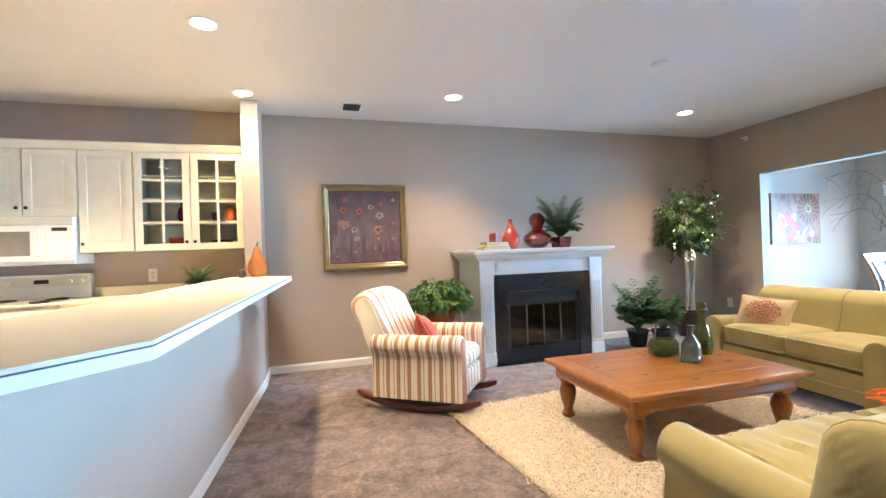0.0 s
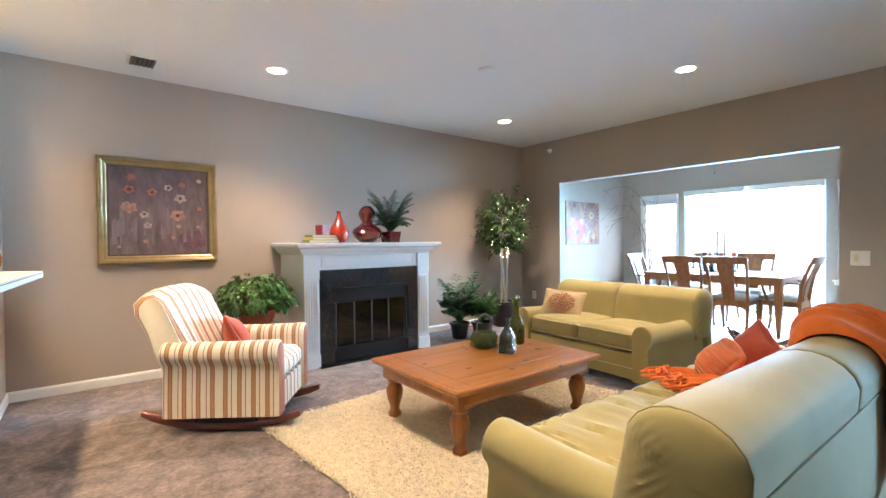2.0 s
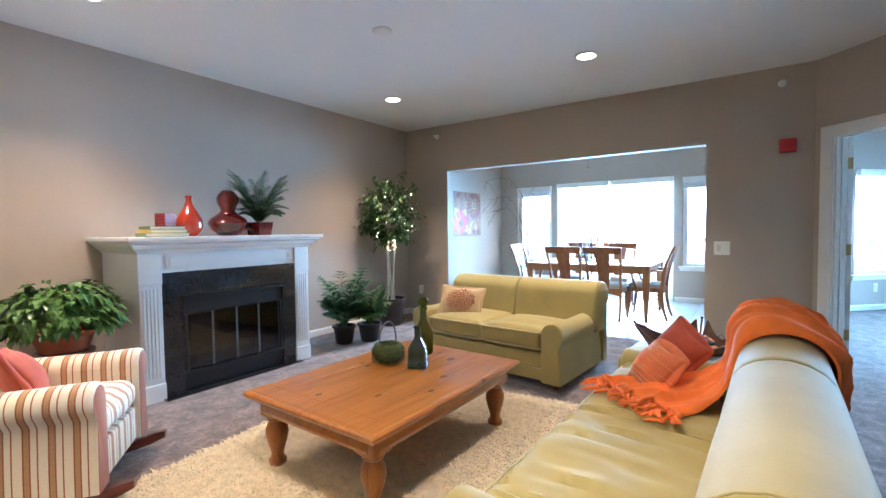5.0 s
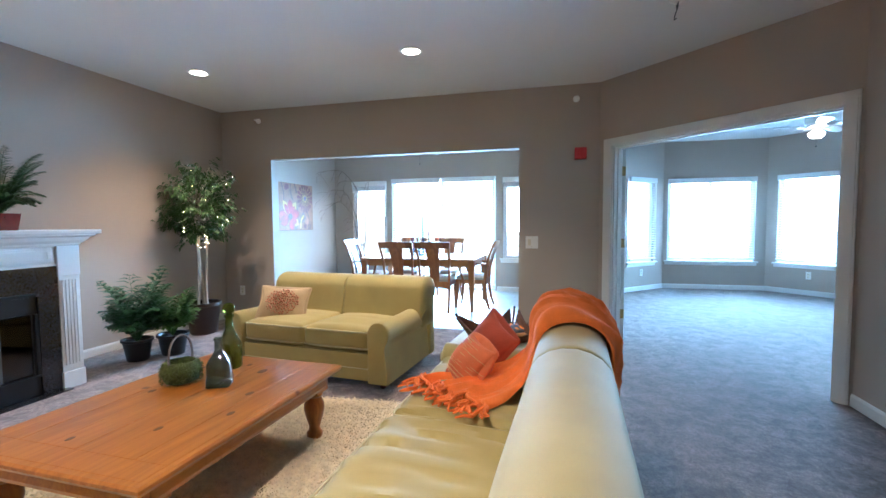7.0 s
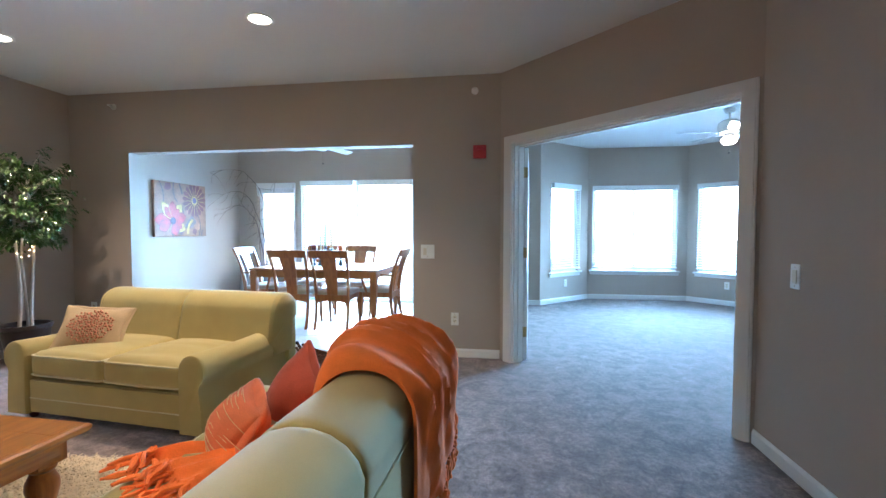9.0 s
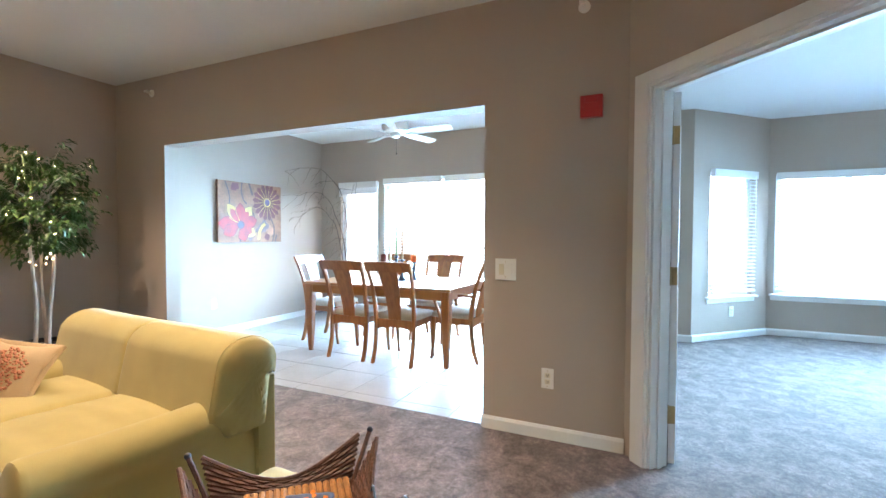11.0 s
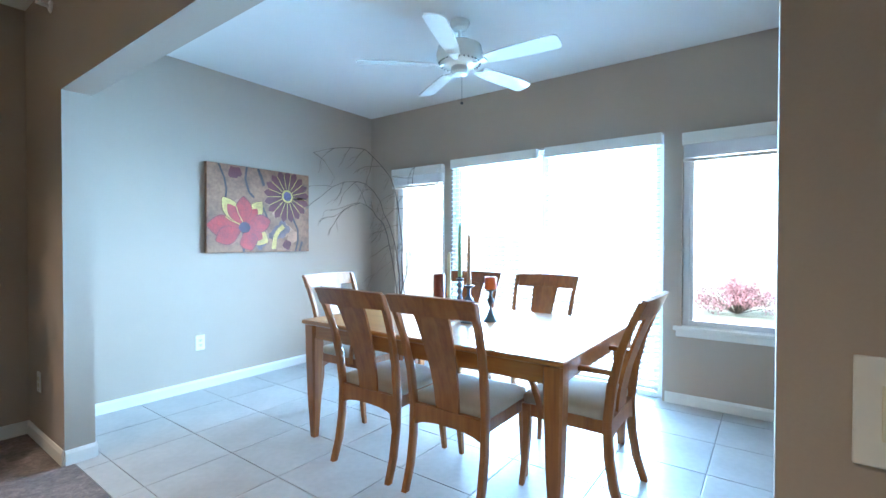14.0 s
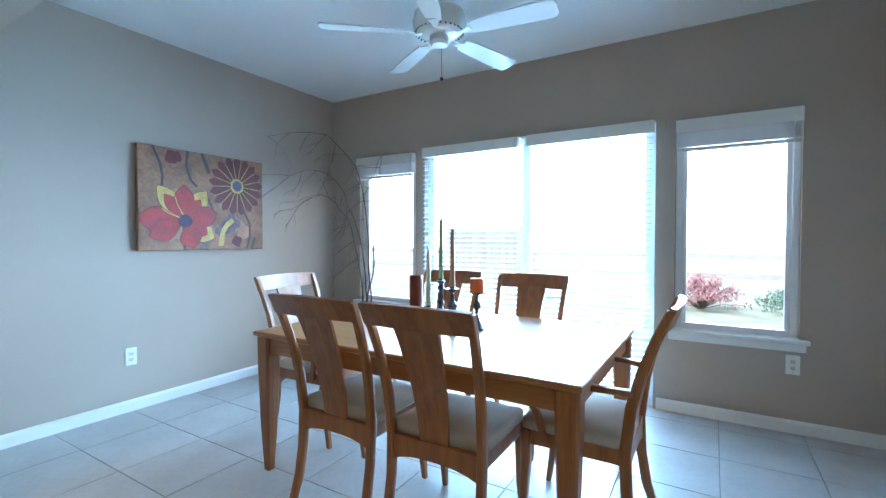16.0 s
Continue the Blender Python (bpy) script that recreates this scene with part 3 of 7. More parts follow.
# ---- windows ----
def window(name, m, w, z0, z1, depth, label, blind="down", slider=False, sill=True):
    """A white vinyl window in an opening w wide; local x along the wall, y towards the room, wall face at y 0."""
    ob = thing(name, label, "window", kind="structure")
    ob.matrix_world = m
    fy0, fy1 = -depth * 0.75, -depth * 0.75 + 0.06
    f = 0.045
    fr = bmesh.new()
    box(fr, 0.001, fy0, z0 + 0.001, f, fy1, z1 - 0.001, 0.004)
    box(fr, w - f, fy0, z0 + 0.001, w - 0.001, fy1, z1 - 0.001, 0.004)
    box(fr, f, fy0, z0 + 0.001, w - f, fy1, z0 + f, 0.004)
    box(fr, f, fy0, z1 - f, w - f, fy1, z1 - 0.001, 0.004)
    part("window_frame", fr, VINYL, ob)
    mids = [w / 2] if (slider or w > 1.2) else []
    spans = [f] + mids + [w - f]
    for x in mids:
        part("mullion", block(x - 0.035, fy0 - 0.002, z0 + f, x + 0.035, fy1 + 0.004, z1 - f, 0.004), VINYL, ob)
    for a, b in zip(spans, spans[1:]):
        p = part("pane", block(a + 0.004, fy0 + 0.025, z0 + f + 0.001, b - 0.004, fy0 + 0.03, z1 - f - 0.001), PANE, ob, "clear window glass")
        p.visible_shadow = False
        for x0, x1 in ((a, a + 0.028), (b - 0.028, b)):
            part("sash", block(x0 + 0.001, fy0 + 0.012, z0 + f + 0.002, x1 - 0.001, fy1 - 0.004, z1 - f - 0.002, 0.003), VINYL, ob)
    if sill:
        part("window_sill", block(-0.05, -depth * 0.5, z0 - 0.022, w + 0.05, 0.055, z0 + 0.004, 0.006), TRIM, ob)
        part("sill_apron", block(-0.035, 0.001, z0 - 0.075, w + 0.035, 0.016, z0 - 0.023, 0.004), TRIM, ob)
    return ob


def blind(m, w, z0, z1, mode, label, group):
    """A slatted blind: head rail, ladder tapes, slats let down or drawn up in a stack."""
    ob = thing("window_blind", label, "blind", group=group)
    ob.matrix_world = m
    part("head_rail", block(0.003, 0.006, z1 - 0.05, w - 0.003, 0.062, z1 + 0.04, 0.004), TRIM, ob)
    slat = rings(bmesh.new(), [[(x, -0.024, -0.0035), (x, 0, 0.002), (x, 0.024, -0.0035), (x, 0.024, -0.0055), (x, 0, 0.0), (x, -0.024, -0.0055)] for x in (0.012, w - 0.012)])
    first = part("slat", slat, VINYL, ob)
    n = int((z1 - z0 - 0.06) / 0.044) if mode == "down" else 18
    for i in range(n):
        s = first if i == 0 else first.copy()
        if i:
            scene.collection.objects.link(s)
        tilt = -12 if mode == "down" else 0
        z = z1 - 0.035 - i * (0.044 if mode == "down" else 0.0062)
        s.matrix_basis = pose(0, 0.034, z, tilt, 0, 0)
        low = z
    part("bottom_rail", block(0.01, 0.012, low - 0.036, w - 0.01, 0.056, low - 0.014, 0.004), TRIM, ob)
    if mode == "down":
        for x in (0.14, w / 2, w - 0.14):
            for y in (0.009, 0.059):
                part("ladder_cord", tube([(x, y, low - 0.015), (x, y, z1 - 0.01)], 0.0014, 5), VINYL, ob)
    part("wand", tube([(0.05, 0.066, z1 - 0.01), (0.052, 0.07, z1 - 0.75)], 0.004, 6), VINYL, ob)
    return ob


def along(p, q, s):
    a, b = Vector((*p, 0)), Vector((*q, 0))
    d = (b - a).normalized()
    o = a + d * s
    return pose(o.x, o.y, 0, 0, 0, math.degrees(math.atan2(d.y, d.x)))


E0, E1 = (8.81, 0.65), (8.81, NY)
window("window_1", along(E0, E1, 1.14 - 0.65), 0.71, 0.6, 2.07, 0.15, "white vinyl dining room window with a wooden sill")
window("window_2", along(E0, E1, 4.09 - 0.65), 0.71, 0.6, 2.07, 0.15, "white vinyl dining room window with a wooden sill")
window("sliding_door", along(E0, E1, 1.98 - 0.65), 2.005, 0.0, 2.10, 0.15, "white framed sliding glass patio door", slider=True, sill=False)
blind(along(E0, E1, 1.14 - 0.65), 0.71, 0.6, 2.028, "up", "white slatted blind drawn up to the top", "raised blinds")
blind(along(E0, E1, 4.09 - 0.65), 0.71, 0.6, 2.028, "up", "white slatted blind drawn up to the top", "raised blinds")
blind(along(E0, E1, 1.985 - 0.65), 0.965, 0.03, 2.055, "down", "white slatted blind let down over the patio door", "patio door blinds")
blind(along(E0, E1, 3.018 - 0.65), 0.962, 0.03, 2.055, "down", "white slatted blind let down over the patio door", "patio door blinds")
for i, (s0, s1) in BW.items():
    window("window_%d" % (i + 3), along(*BAYS[i], s0), s1 - s0, 0.52, 2.02, 0.15, "white vinyl bay window in the bedroom")
    blind(along(*BAYS[i], s0), s1 - s0, 0.53, 2.0, "down", "white slatted blind let down over the bay window", "bay blinds")


# ---- ceiling fittings ----
def downlight(x, y, tint=WARM, power=SPOT):
    ob = thing("recessed_downlight", "round white recessed ceiling downlight switched on", "ceiling light", (x, y, H), 0, "recessed downlights")
    part("trim_ring", lathe([(0.072, -0.001), (0.098, -0.001), (0.098, -0.004), (0.09, -0.008), (0.074, -0.006), (0.072, -0.004), (0.072, -0.001)], 28, caps=False), TRIM, ob)
    part("lens", lathe([(0.001, -0.0035), (0.0715, -0.0035), (0.0715, -0.0025), (0.001, -0.0025)], 24), DISC, ob, "glowing lens")
    lamp("downlight_lamp", "SPOT", look((x, y, H - 0.02), (x, y, 0)), power, tint, spot=radians(112), radius=0.05)


# The fourth is unseen, added to warm the sofa end and rug.
for x, y in ((1.55, 4.29), (4.35, 4.25), (4.38, 2.1), (1.3, 1.7)):
    downlight(x, y)
# The two at x -2 are added out of view to brighten the kitchen.
for x, y, k in ((-0.45, 3.31, 1.0), (-0.37, 4.56, 0.6), (-2.0, 3.6, 2.0), (-2.0, 1.4, 1.4)):
    downlight(x, y, (1.0, 0.70, 0.36), SPOT * k)


# ---- living room furniture ----
def extrude_profile(points, x0, x1, ease=0.012, bm=None):
    """A closed profile of (y, z) drawn out along x with eased ends."""
    bm = bm or bmesh.new()
    cy = sum(p[0] for p in points) / len(points)
    cz = sum(p[1] for p in points) / len(points)

    def ring(x, k):
        return [(x, cy + (y - cy) * k, cz + (z - cz) * k) for y, z in points]

    size = max(max(abs(p[0] - cy) for p in points), max(abs(p[1] - cz) for p in points))
    k1, k2 = 1 - ease / size, 1 - 0.3 * ease / size
    return rings(bm, [ring(x0, k1), ring(x0 + ease * 0.3, k2), ring(x0 + ease, 1), ring(x1 - ease, 1), ring(x1 - ease * 0.3, k2), ring(x1, k1)])


def arm_profile(w, top, base, roll):
    """Rolled arm, seen from the front: (x, z) with the roll leaning outwards (towards -x)."""
    pts = [(w, base), (w, top - roll)]
    for i in range(13):
        a = math.radians(0 + i * 19)
        pts.append((w - roll + roll * math.cos(a), top - roll + roll * math.sin(a)))
    pts += [(w * 0.28, top - 2.1 * roll), (w * 0.2, base + 0.12), (w * 0.18, base)]
    return pts


def sofa(name, label, at, rz, w, depth, seat_z, arm_z, back_z, arm_w, group):
    """Two-seat sofa with rolled arms and a rolled back. Local x across, front at -y."""
    ob = thing(name, label, "sofa", at, rz, group)
    x0, x1, y0, y1 = -w / 2, w / 2, -depth / 2, depth / 2
    foot = 0.06
    part("base", block(x0 + 0.05, y0 + 0.05, foot, x1 - 0.05, y1 - 0.05, seat_z - 0.16, 0.02), GREEN, ob, smooth=True)
    part("front_rail", block(x0 + arm_w - 0.02, y0 + 0.025, foot + 0.005, x1 - arm_w + 0.02, y0 + 0.06, seat_z - 0.165, 0.012), GREEN, ob, smooth=True)
    welt = tube([(x0 + arm_w, y0 + 0.023, foot + 0.1), (x1 - arm_w, y0 + 0.023, foot + 0.1)], 0.004, 6)
    part("welt", welt, WELT, ob, "pale cord seam")
    roll = arm_w * 0.46
    prof = arm_profile(arm_w, arm_z, foot, roll)
    for s in (-1, 1):
        bm = bmesh.new()
        shape = [((x0 + x) if s < 0 else (x1 - x), z) for x, z in prof]
        cx = sum(p[0] for p in shape) / len(shape)
        loops = []
        for y, k in ((y0, 0.93), (y0 + 0.008, 0.985), (y0 + 0.025, 1), (y0 + 0.25, 1.0), (0, 1.0), (y1 - 0.06, 1.0), (y1 - 0.03, 0.99)):
            dip = 0.0 if y < y0 + 0.05 else -0.012 * math.sin((y - y0) / depth * math.pi)
            loops.append([(cx + (x - cx) * k, y, foot + (z - foot) * (1 - (1 - k) * 0.5) + (dip if z > foot + 0.2 else 0)) for x, z in shape])
        arm = part("arm", rings(bm, loops), GREEN, ob, smooth=True)
        edge = [(x, y0 + 0.006, foot + (z - foot) * 0.995) for x, z in shape[1:-1]]
        part("welt", tube(edge, 0.0045, 6), WELT, arm, "pale cord seam")
    inner = w - 2 * arm_w
    cw = inner / 2
    for i in range(2):
        c = x0 + arm_w + cw * (i + 0.5)
        cd = depth - 0.265
        cu = part("seat_cushion", cushion(cw + 0.006, cd, 0.17, 0.055, 0.028, 0.018 if name == "sofa" else 0.004, i + 3 * len(name), 34, fold=(6.5, 0.5, 1) if name == "sofa" else (0.45, 2.6, 1)), GREEN, ob, smooth=True)
        cu.matrix_basis = pose(c, y0 + 0.02 + cd / 2, seat_z - 0.075, -1.5, 0, 0)
        for zz in (0.062, -0.062):
            hx, hy = cw / 2 - 0.012, cd / 2 - 0.012
            part("welt", tube([(-hx, hy * 0.8, zz), (-hx, -hy, zz), (-hx + 0.03, -hy - 0.012, zz), (hx - 0.03, -hy - 0.012, zz), (hx, -hy, zz), (hx, hy * 0.8, zz)], 0.005, 6), WELT, cu, "pale cord seam")
    # rolled back halves
    th = 0.28
    prof = []
    b0, b1 = y1 - th, y1
    low = seat_z - 0.10
    prof += [(b0 + 0.06, low), (b0 - 0.045, low + 0.10), (b0 - 0.032, back_z - 0.28), (b0 - 0.012, back_z - 0.19)]
    r = 0.125
    for i in range(11):
        a = math.radians(178 - i * 19)
        prof.append((b0 + 0.158 + (r + 0.032) * math.cos(a), back_z - r + r * math.sin(a)))
    prof += [(b1 + 0.028, back_z - 0.19), (b1 - 0.01, back_z - 0.20), (b1 - 0.04, low)]
    fine = []
    for p, q in zip(prof, prof[1:] + prof[:1]):
        n = max(1, round(math.dist(p, q) / 0.022))
        fine += [(p[0] + (q[0] - p[0]) * k / n, p[1] + (q[1] - p[1]) * k / n) for k in range(n)]
    prof = fine
    bw = (w - 0.03) / 2
    cy, cz = b0 + 0.16, back_z - 0.16
    for i in range(2):
        bx0 = x0 + 0.015 + bw * i + 0.002
        bx1 = bx0 + bw - 0.004
        way = 1 if i == 0 else -1
        first, last = (bx0, bx1) if i == 0 else (bx1, bx0)
        loops = []
        # the gathered end: rings that widen from its middle, creased across
        for k in range(1, 15):
            f = k / 15
            loop = []
            for y, z in prof:
                yy, zz = cy + (y - cy) * f, cz + (z - cz) * f
                fold = noise.noise(Vector((yy * 4 + i * 7, zz * 4, w)))
                crease = math.sin((zz - (yy - cy) * 0.8) * 88 + fold * 3.0)
                q = 0.008 * (1 - abs(crease)) ** 1.5 * (1 - f ** 6) * min(1.0, 2 * f) * max(0.0, 0.75 + 1.4 * fold)
                loop.append((first - way * (0.030 * (1 - f ** 3) + q), yy, max(low, zz)))
            loops.append(loop)
        n = 26
        for k in range(n + 1):
            t = k / n
            x = first + (last - first) * (0.5 - 0.5 * math.cos(math.pi * t))
            near, far = abs(x - first), abs(last - x)
            kk = 1.0
            if near < 0.035:
                kk = 0.955 + 0.045 * math.sqrt(max(0.0, 1 - (1 - near / 0.035) ** 2))
            if far < 0.025:
                kk = 0.93 + 0.07 * math.sqrt(max(0.0, 1 - (1 - far / 0.025) ** 2))
            loop = []
            for y, z in prof:
                q = noise.noise(Vector((x * 3.2 + i * 5, y * 5, z * 5 + w))) * 0.02
                q += noise.noise(Vector((x * 16, y * 3, z * 3 + i))) * 0.010 * max(0.0, 1 - near / 0.35)
                loop.append((x, cy + (y - cy) * (kk + q), max(low, cz + (z - cz) * (kk + q))))
            loops.append(loop)
        back = part("back_cushion", rings(bmesh.new(), loops), GREEN, ob, smooth=True)
        rim = loops[16]
        part("welt", tube(rim[4:-8], 0.0035, 6), GREEN, back)
    part("back_panel", block(x0 + 0.018, y1 - 0.075, foot + 0.002, x1 - 0.018, y1 + 0.024, back_z - 0.205, 0.015), GREEN, ob, smooth=True)
    part("welt", tube([(x0 + 0.03, y1 + 0.027, back_z - 0.2), (x1 - 0.03, y1 + 0.027, back_z - 0.2)], 0.004, 6), GREEN, ob)
    for x in (x0 + 0.12, x1 - 0.12):
        for y in (y0 + 0.1, y1 - 0.1):
            part("foot", lathe([(0.018, 0), (0.026, 0.01), (0.032, 0.045), (0.034, foot + 0.004)], 12, (x, y, 0)), MAHOG, ob, "dark wooden bun foot", True)
    return ob


sofa("sofa", "sage green rolled-arm sofa with an orange throw over its back", (2.38, 1.137, 0), 177.8, 2.02, 0.88, 0.445, 0.52, SOFA_BACK, 0.2, "sage green sofas")
sofa("loveseat", "sage green rolled-arm loveseat with pale welted seams", (4.20, 2.785, 0), -95, 1.57, 0.92, 0.44, 0.525, LOVE_BACK, 0.2, "sage green sofas")


def throw_pillow(label, w, h, t, m, cloth, seed, patch=None):
    ob = thing("throw_pillow", label, "pillow", group="throw pillows")
    ob.matrix_world = m
    part("cover", cushion(w, h, t * 0.2, t * 0.098, t * 0.42, 0.007, seed, 20, pinch=0.15), cloth, ob, smooth=True)
    if patch:
        bm = bmesh.new()
        # looped wool blossom on the face: rings of little petals
        for i in range(220):
            a, q = i * 2.39996, 0.0062 * math.sqrt(i) * (h / 0.40) * 1.5
            x, y = q * math.cos(a) * 1.15, q * math.sin(a)
            if abs(x) > w * 0.36 or abs(y) > h * 0.42:
                continue
            z = t * 0.095 + t * 0.42 * (1 - (2 * x / w) ** 2) * (1 - (2 * y / h) ** 2) + rnd(-0.002, 0.004)
            bmesh.ops.create_icosphere(bm, subdivisions=1, radius=rnd(0.006, 0.010), matrix=pose(x + rnd(-0.008, 0.008), y + rnd(-0.008, 0.008), z))
        part("wool_flower", bm, patch, ob, "coral looped wool blossom", True)
    return ob


def hatch(ob, w, h, t, colour, n=26):
    """Thin woven dashes on a pillow's face."""
    bm = bmesh.new()
    for i in range(n):
        x, y = rnd(-w * 0.38, w * 0.3), rnd(-h * 0.4, h * 0.4)
        pts = []
        for k in range(4):
            xx = x + k * 0.03
            zz = t * 0.102 + t * 0.42 * (1 - (2 * xx / w) ** 2) * (1 - (2 * y / h) ** 2)
            pts.append((xx, y, zz))
        tube(pts, 0.0013, 4, bm)
    part("woven_dash", bm, colour, ob, "pale woven dashes")


# pillow leaning on the loveseat, pillows on the sofa, one in the rocker
throw_pillow("cream pillow with a coral wool blossom, leaning on the loveseat arm", 0.44, 0.34, 0.13, pose(4.08, 3.20, 0.555, 54, 4, -72), mat("straw_pillow_cloth", (0.44, 0.32, 0.17), 0.9, var=0.15, fine=260, bump=0.2), 1, CORAL)
pa = throw_pillow("salmon pillow with pale woven dashes, lying against the sofa back", 0.28, 0.27, 0.20, pose(2.83, 1.29, 0.548, 56, 10, 216), SALMON, 2)
hatch(pa, 0.28, 0.27, 0.20, mat("straw_yarn", (0.6, 0.38, 0.17), 0.9), 30)
throw_pillow("rust red pillow propped behind another on the sofa", 0.34, 0.34, 0.17, pose(3.15, 1.25, 0.555, 58, 22, 215), RUST, 3)


def throw_blanket():
    """The knitted throw over the sofa's back: seat side, over the roll, down behind, with fringes."""
    ob = thing("throw_blanket", "orange knitted throw with fringed ends draped over the sofa", "blanket", (2.365, 1.137, 0.0), 177.8)
    top = SOFA_BACK
    keys = [(-0.13, 0.462), (-0.08, 0.464), (-0.02, 0.468), (0.05, 0.482), (0.10, 0.515), (0.14, 0.575), (0.155, 0.64)]
    for i in range(8):
        a = math.radians(172 - i * 25)
        keys.append((0.325 + 0.158 * math.cos(a), top - 0.123 + 0.134 * math.sin(a)))
    keys += [(0.482, top - 0.27), (0.480, top - 0.36), (0.478, top - 0.46), (0.476, 0.26)]
    K = [Vector(k) for k in keys]
    prof = []
    for j in range(len(K) - 1):
        p0, p1, p2, p3 = K[max(0, j - 1)], K[j], K[j + 1], K[min(len(K) - 1, j + 2)]
        for s in range(4):
            t = s / 4
            prof.append(0.5 * (2 * p1 + (p2 - p0) * t + (2 * p0 - 5 * p1 + 4 * p2 - p3) * t * t + (3 * p1 - p0 - 3 * p2 + p3) * t ** 3))
    prof.append(K[-1])
    m = len(prof) - 1
    n, bm = 56, bmesh.new()
    outer, inner = [], []
    for j, q in enumerate(prof):
        t = j / m
        ease = min(1.0, max(0.0, (t - 0.06) / 0.42))
        ease = ease * ease * (3 - 2 * ease)
        half = 0.22 + 0.09 * ease - 0.05 * max(0, t - 0.65)
        mid = -0.40 - 0.28 * ease
        d = (prof[min(m, j + 1)] - prof[max(0, j - 1)]).normalized()
        nr = Vector((-d.y, d.x))
        ro, ri = [], []
        for i in range(n + 1):
            u = i / n
            warp = u + 0.05 * noise.noise(Vector((u * 3, t * 4, 5)))
            ridge = 1 - abs(noise.noise(Vector((warp * 4.2 + t * 1.5, t * 1.6, 1.7)))) * 2.2
            minor = 1 - abs(noise.noise(Vector((warp * 9.5 - t * 2, t * 3.5, 6.1)))) * 2
            soft = 0.5 + 0.5 * noise.noise(Vector((u * 5, t * 7, 2)))
            edge = min(1.0, min(u, 1 - u) / 0.08)
            lift = 0.008 + (0.034 * max(0.0, ridge) ** 1.6 + 0.012 * max(0.0, minor) + 0.008 * soft) * (0.12 + 0.88 * edge ** 0.6)
            lift += 0.055 * math.exp(-((t - 0.5) / 0.085) ** 2) * edge ** 0.5 * (0.5 + 0.8 * soft)
            hem = 0.15 * (1 - u) * max(0.0, (t - 0.72) / 0.28)
            if t < 0.25:
                lift += 0.016 * abs(noise.noise(Vector((u * 7, t * 16, 7))))
            x = mid + (u - 0.5) * 2 * half + 0.02 * noise.noise(Vector((u * 2, t * 6, 9)))
            x -= 0.10 * max(0.0, (t - 0.66) / 0.34) * (1 - u)
            # the seat end lies along the cushions, its hem across them
            w = max(0.0, 1 - t / 0.3)
            w = w * w * (3 - 2 * w)
            x = x * (1 - w) + (-0.315 + 0.23 * u) * w
            py = q.x * (1 - w) + (-0.40 + 0.387 * u) * w
            pz = q.y if w == 0 else 0.464 + (q.y - 0.464) * (1 - w) ** 2
            ro.append((x, py + nr.x * (lift + 0.006), pz + hem + nr.y * (lift + 0.006)))
            ri.append((x, py + nr.x * lift * 0.45, pz + hem + nr.y * lift * 0.45))
        outer.append(ro)
        inner.append(ri)
    rings(bm, [o + i[::-1] for o, i in zip(outer, inner)])
    part("cloth", bm, ORANGE, ob, smooth=True)
    fr = bmesh.new()
    for row, seat in ((outer[0], True), (outer[-1], False)):
        for i in range(n + 1):
            if i % 2 and seat is False:
                continue
            base = Vector(row[i])
            sway, curl = rnd(-0.02, 0.02), rnd(0, 6.3)
            pts = []
            for k in range(6):
                if seat:
                    q = base + Vector((-0.004 + 0.021 * k, sway * k * 0.9 + 0.012 * math.sin(curl + k * 1.3) - 0.006 * k, rnd(0, 0.012)))
                    q.z = max(0.464, q.z - 0.002 * k)
                else:
                    q = base + Vector((sway * k * 0.25 + 0.004 * math.sin(curl + k), rnd(-0.002, 0.008), 0.004 - 0.019 * k))
                pts.append(q)
            tube(pts, [0.0065, 0.0075, 0.007, 0.0075, 0.007, 0.004], 6, fr)
    part("fringe", fr, ORANGE, ob, smooth=True)
    return ob


throw_blanket()


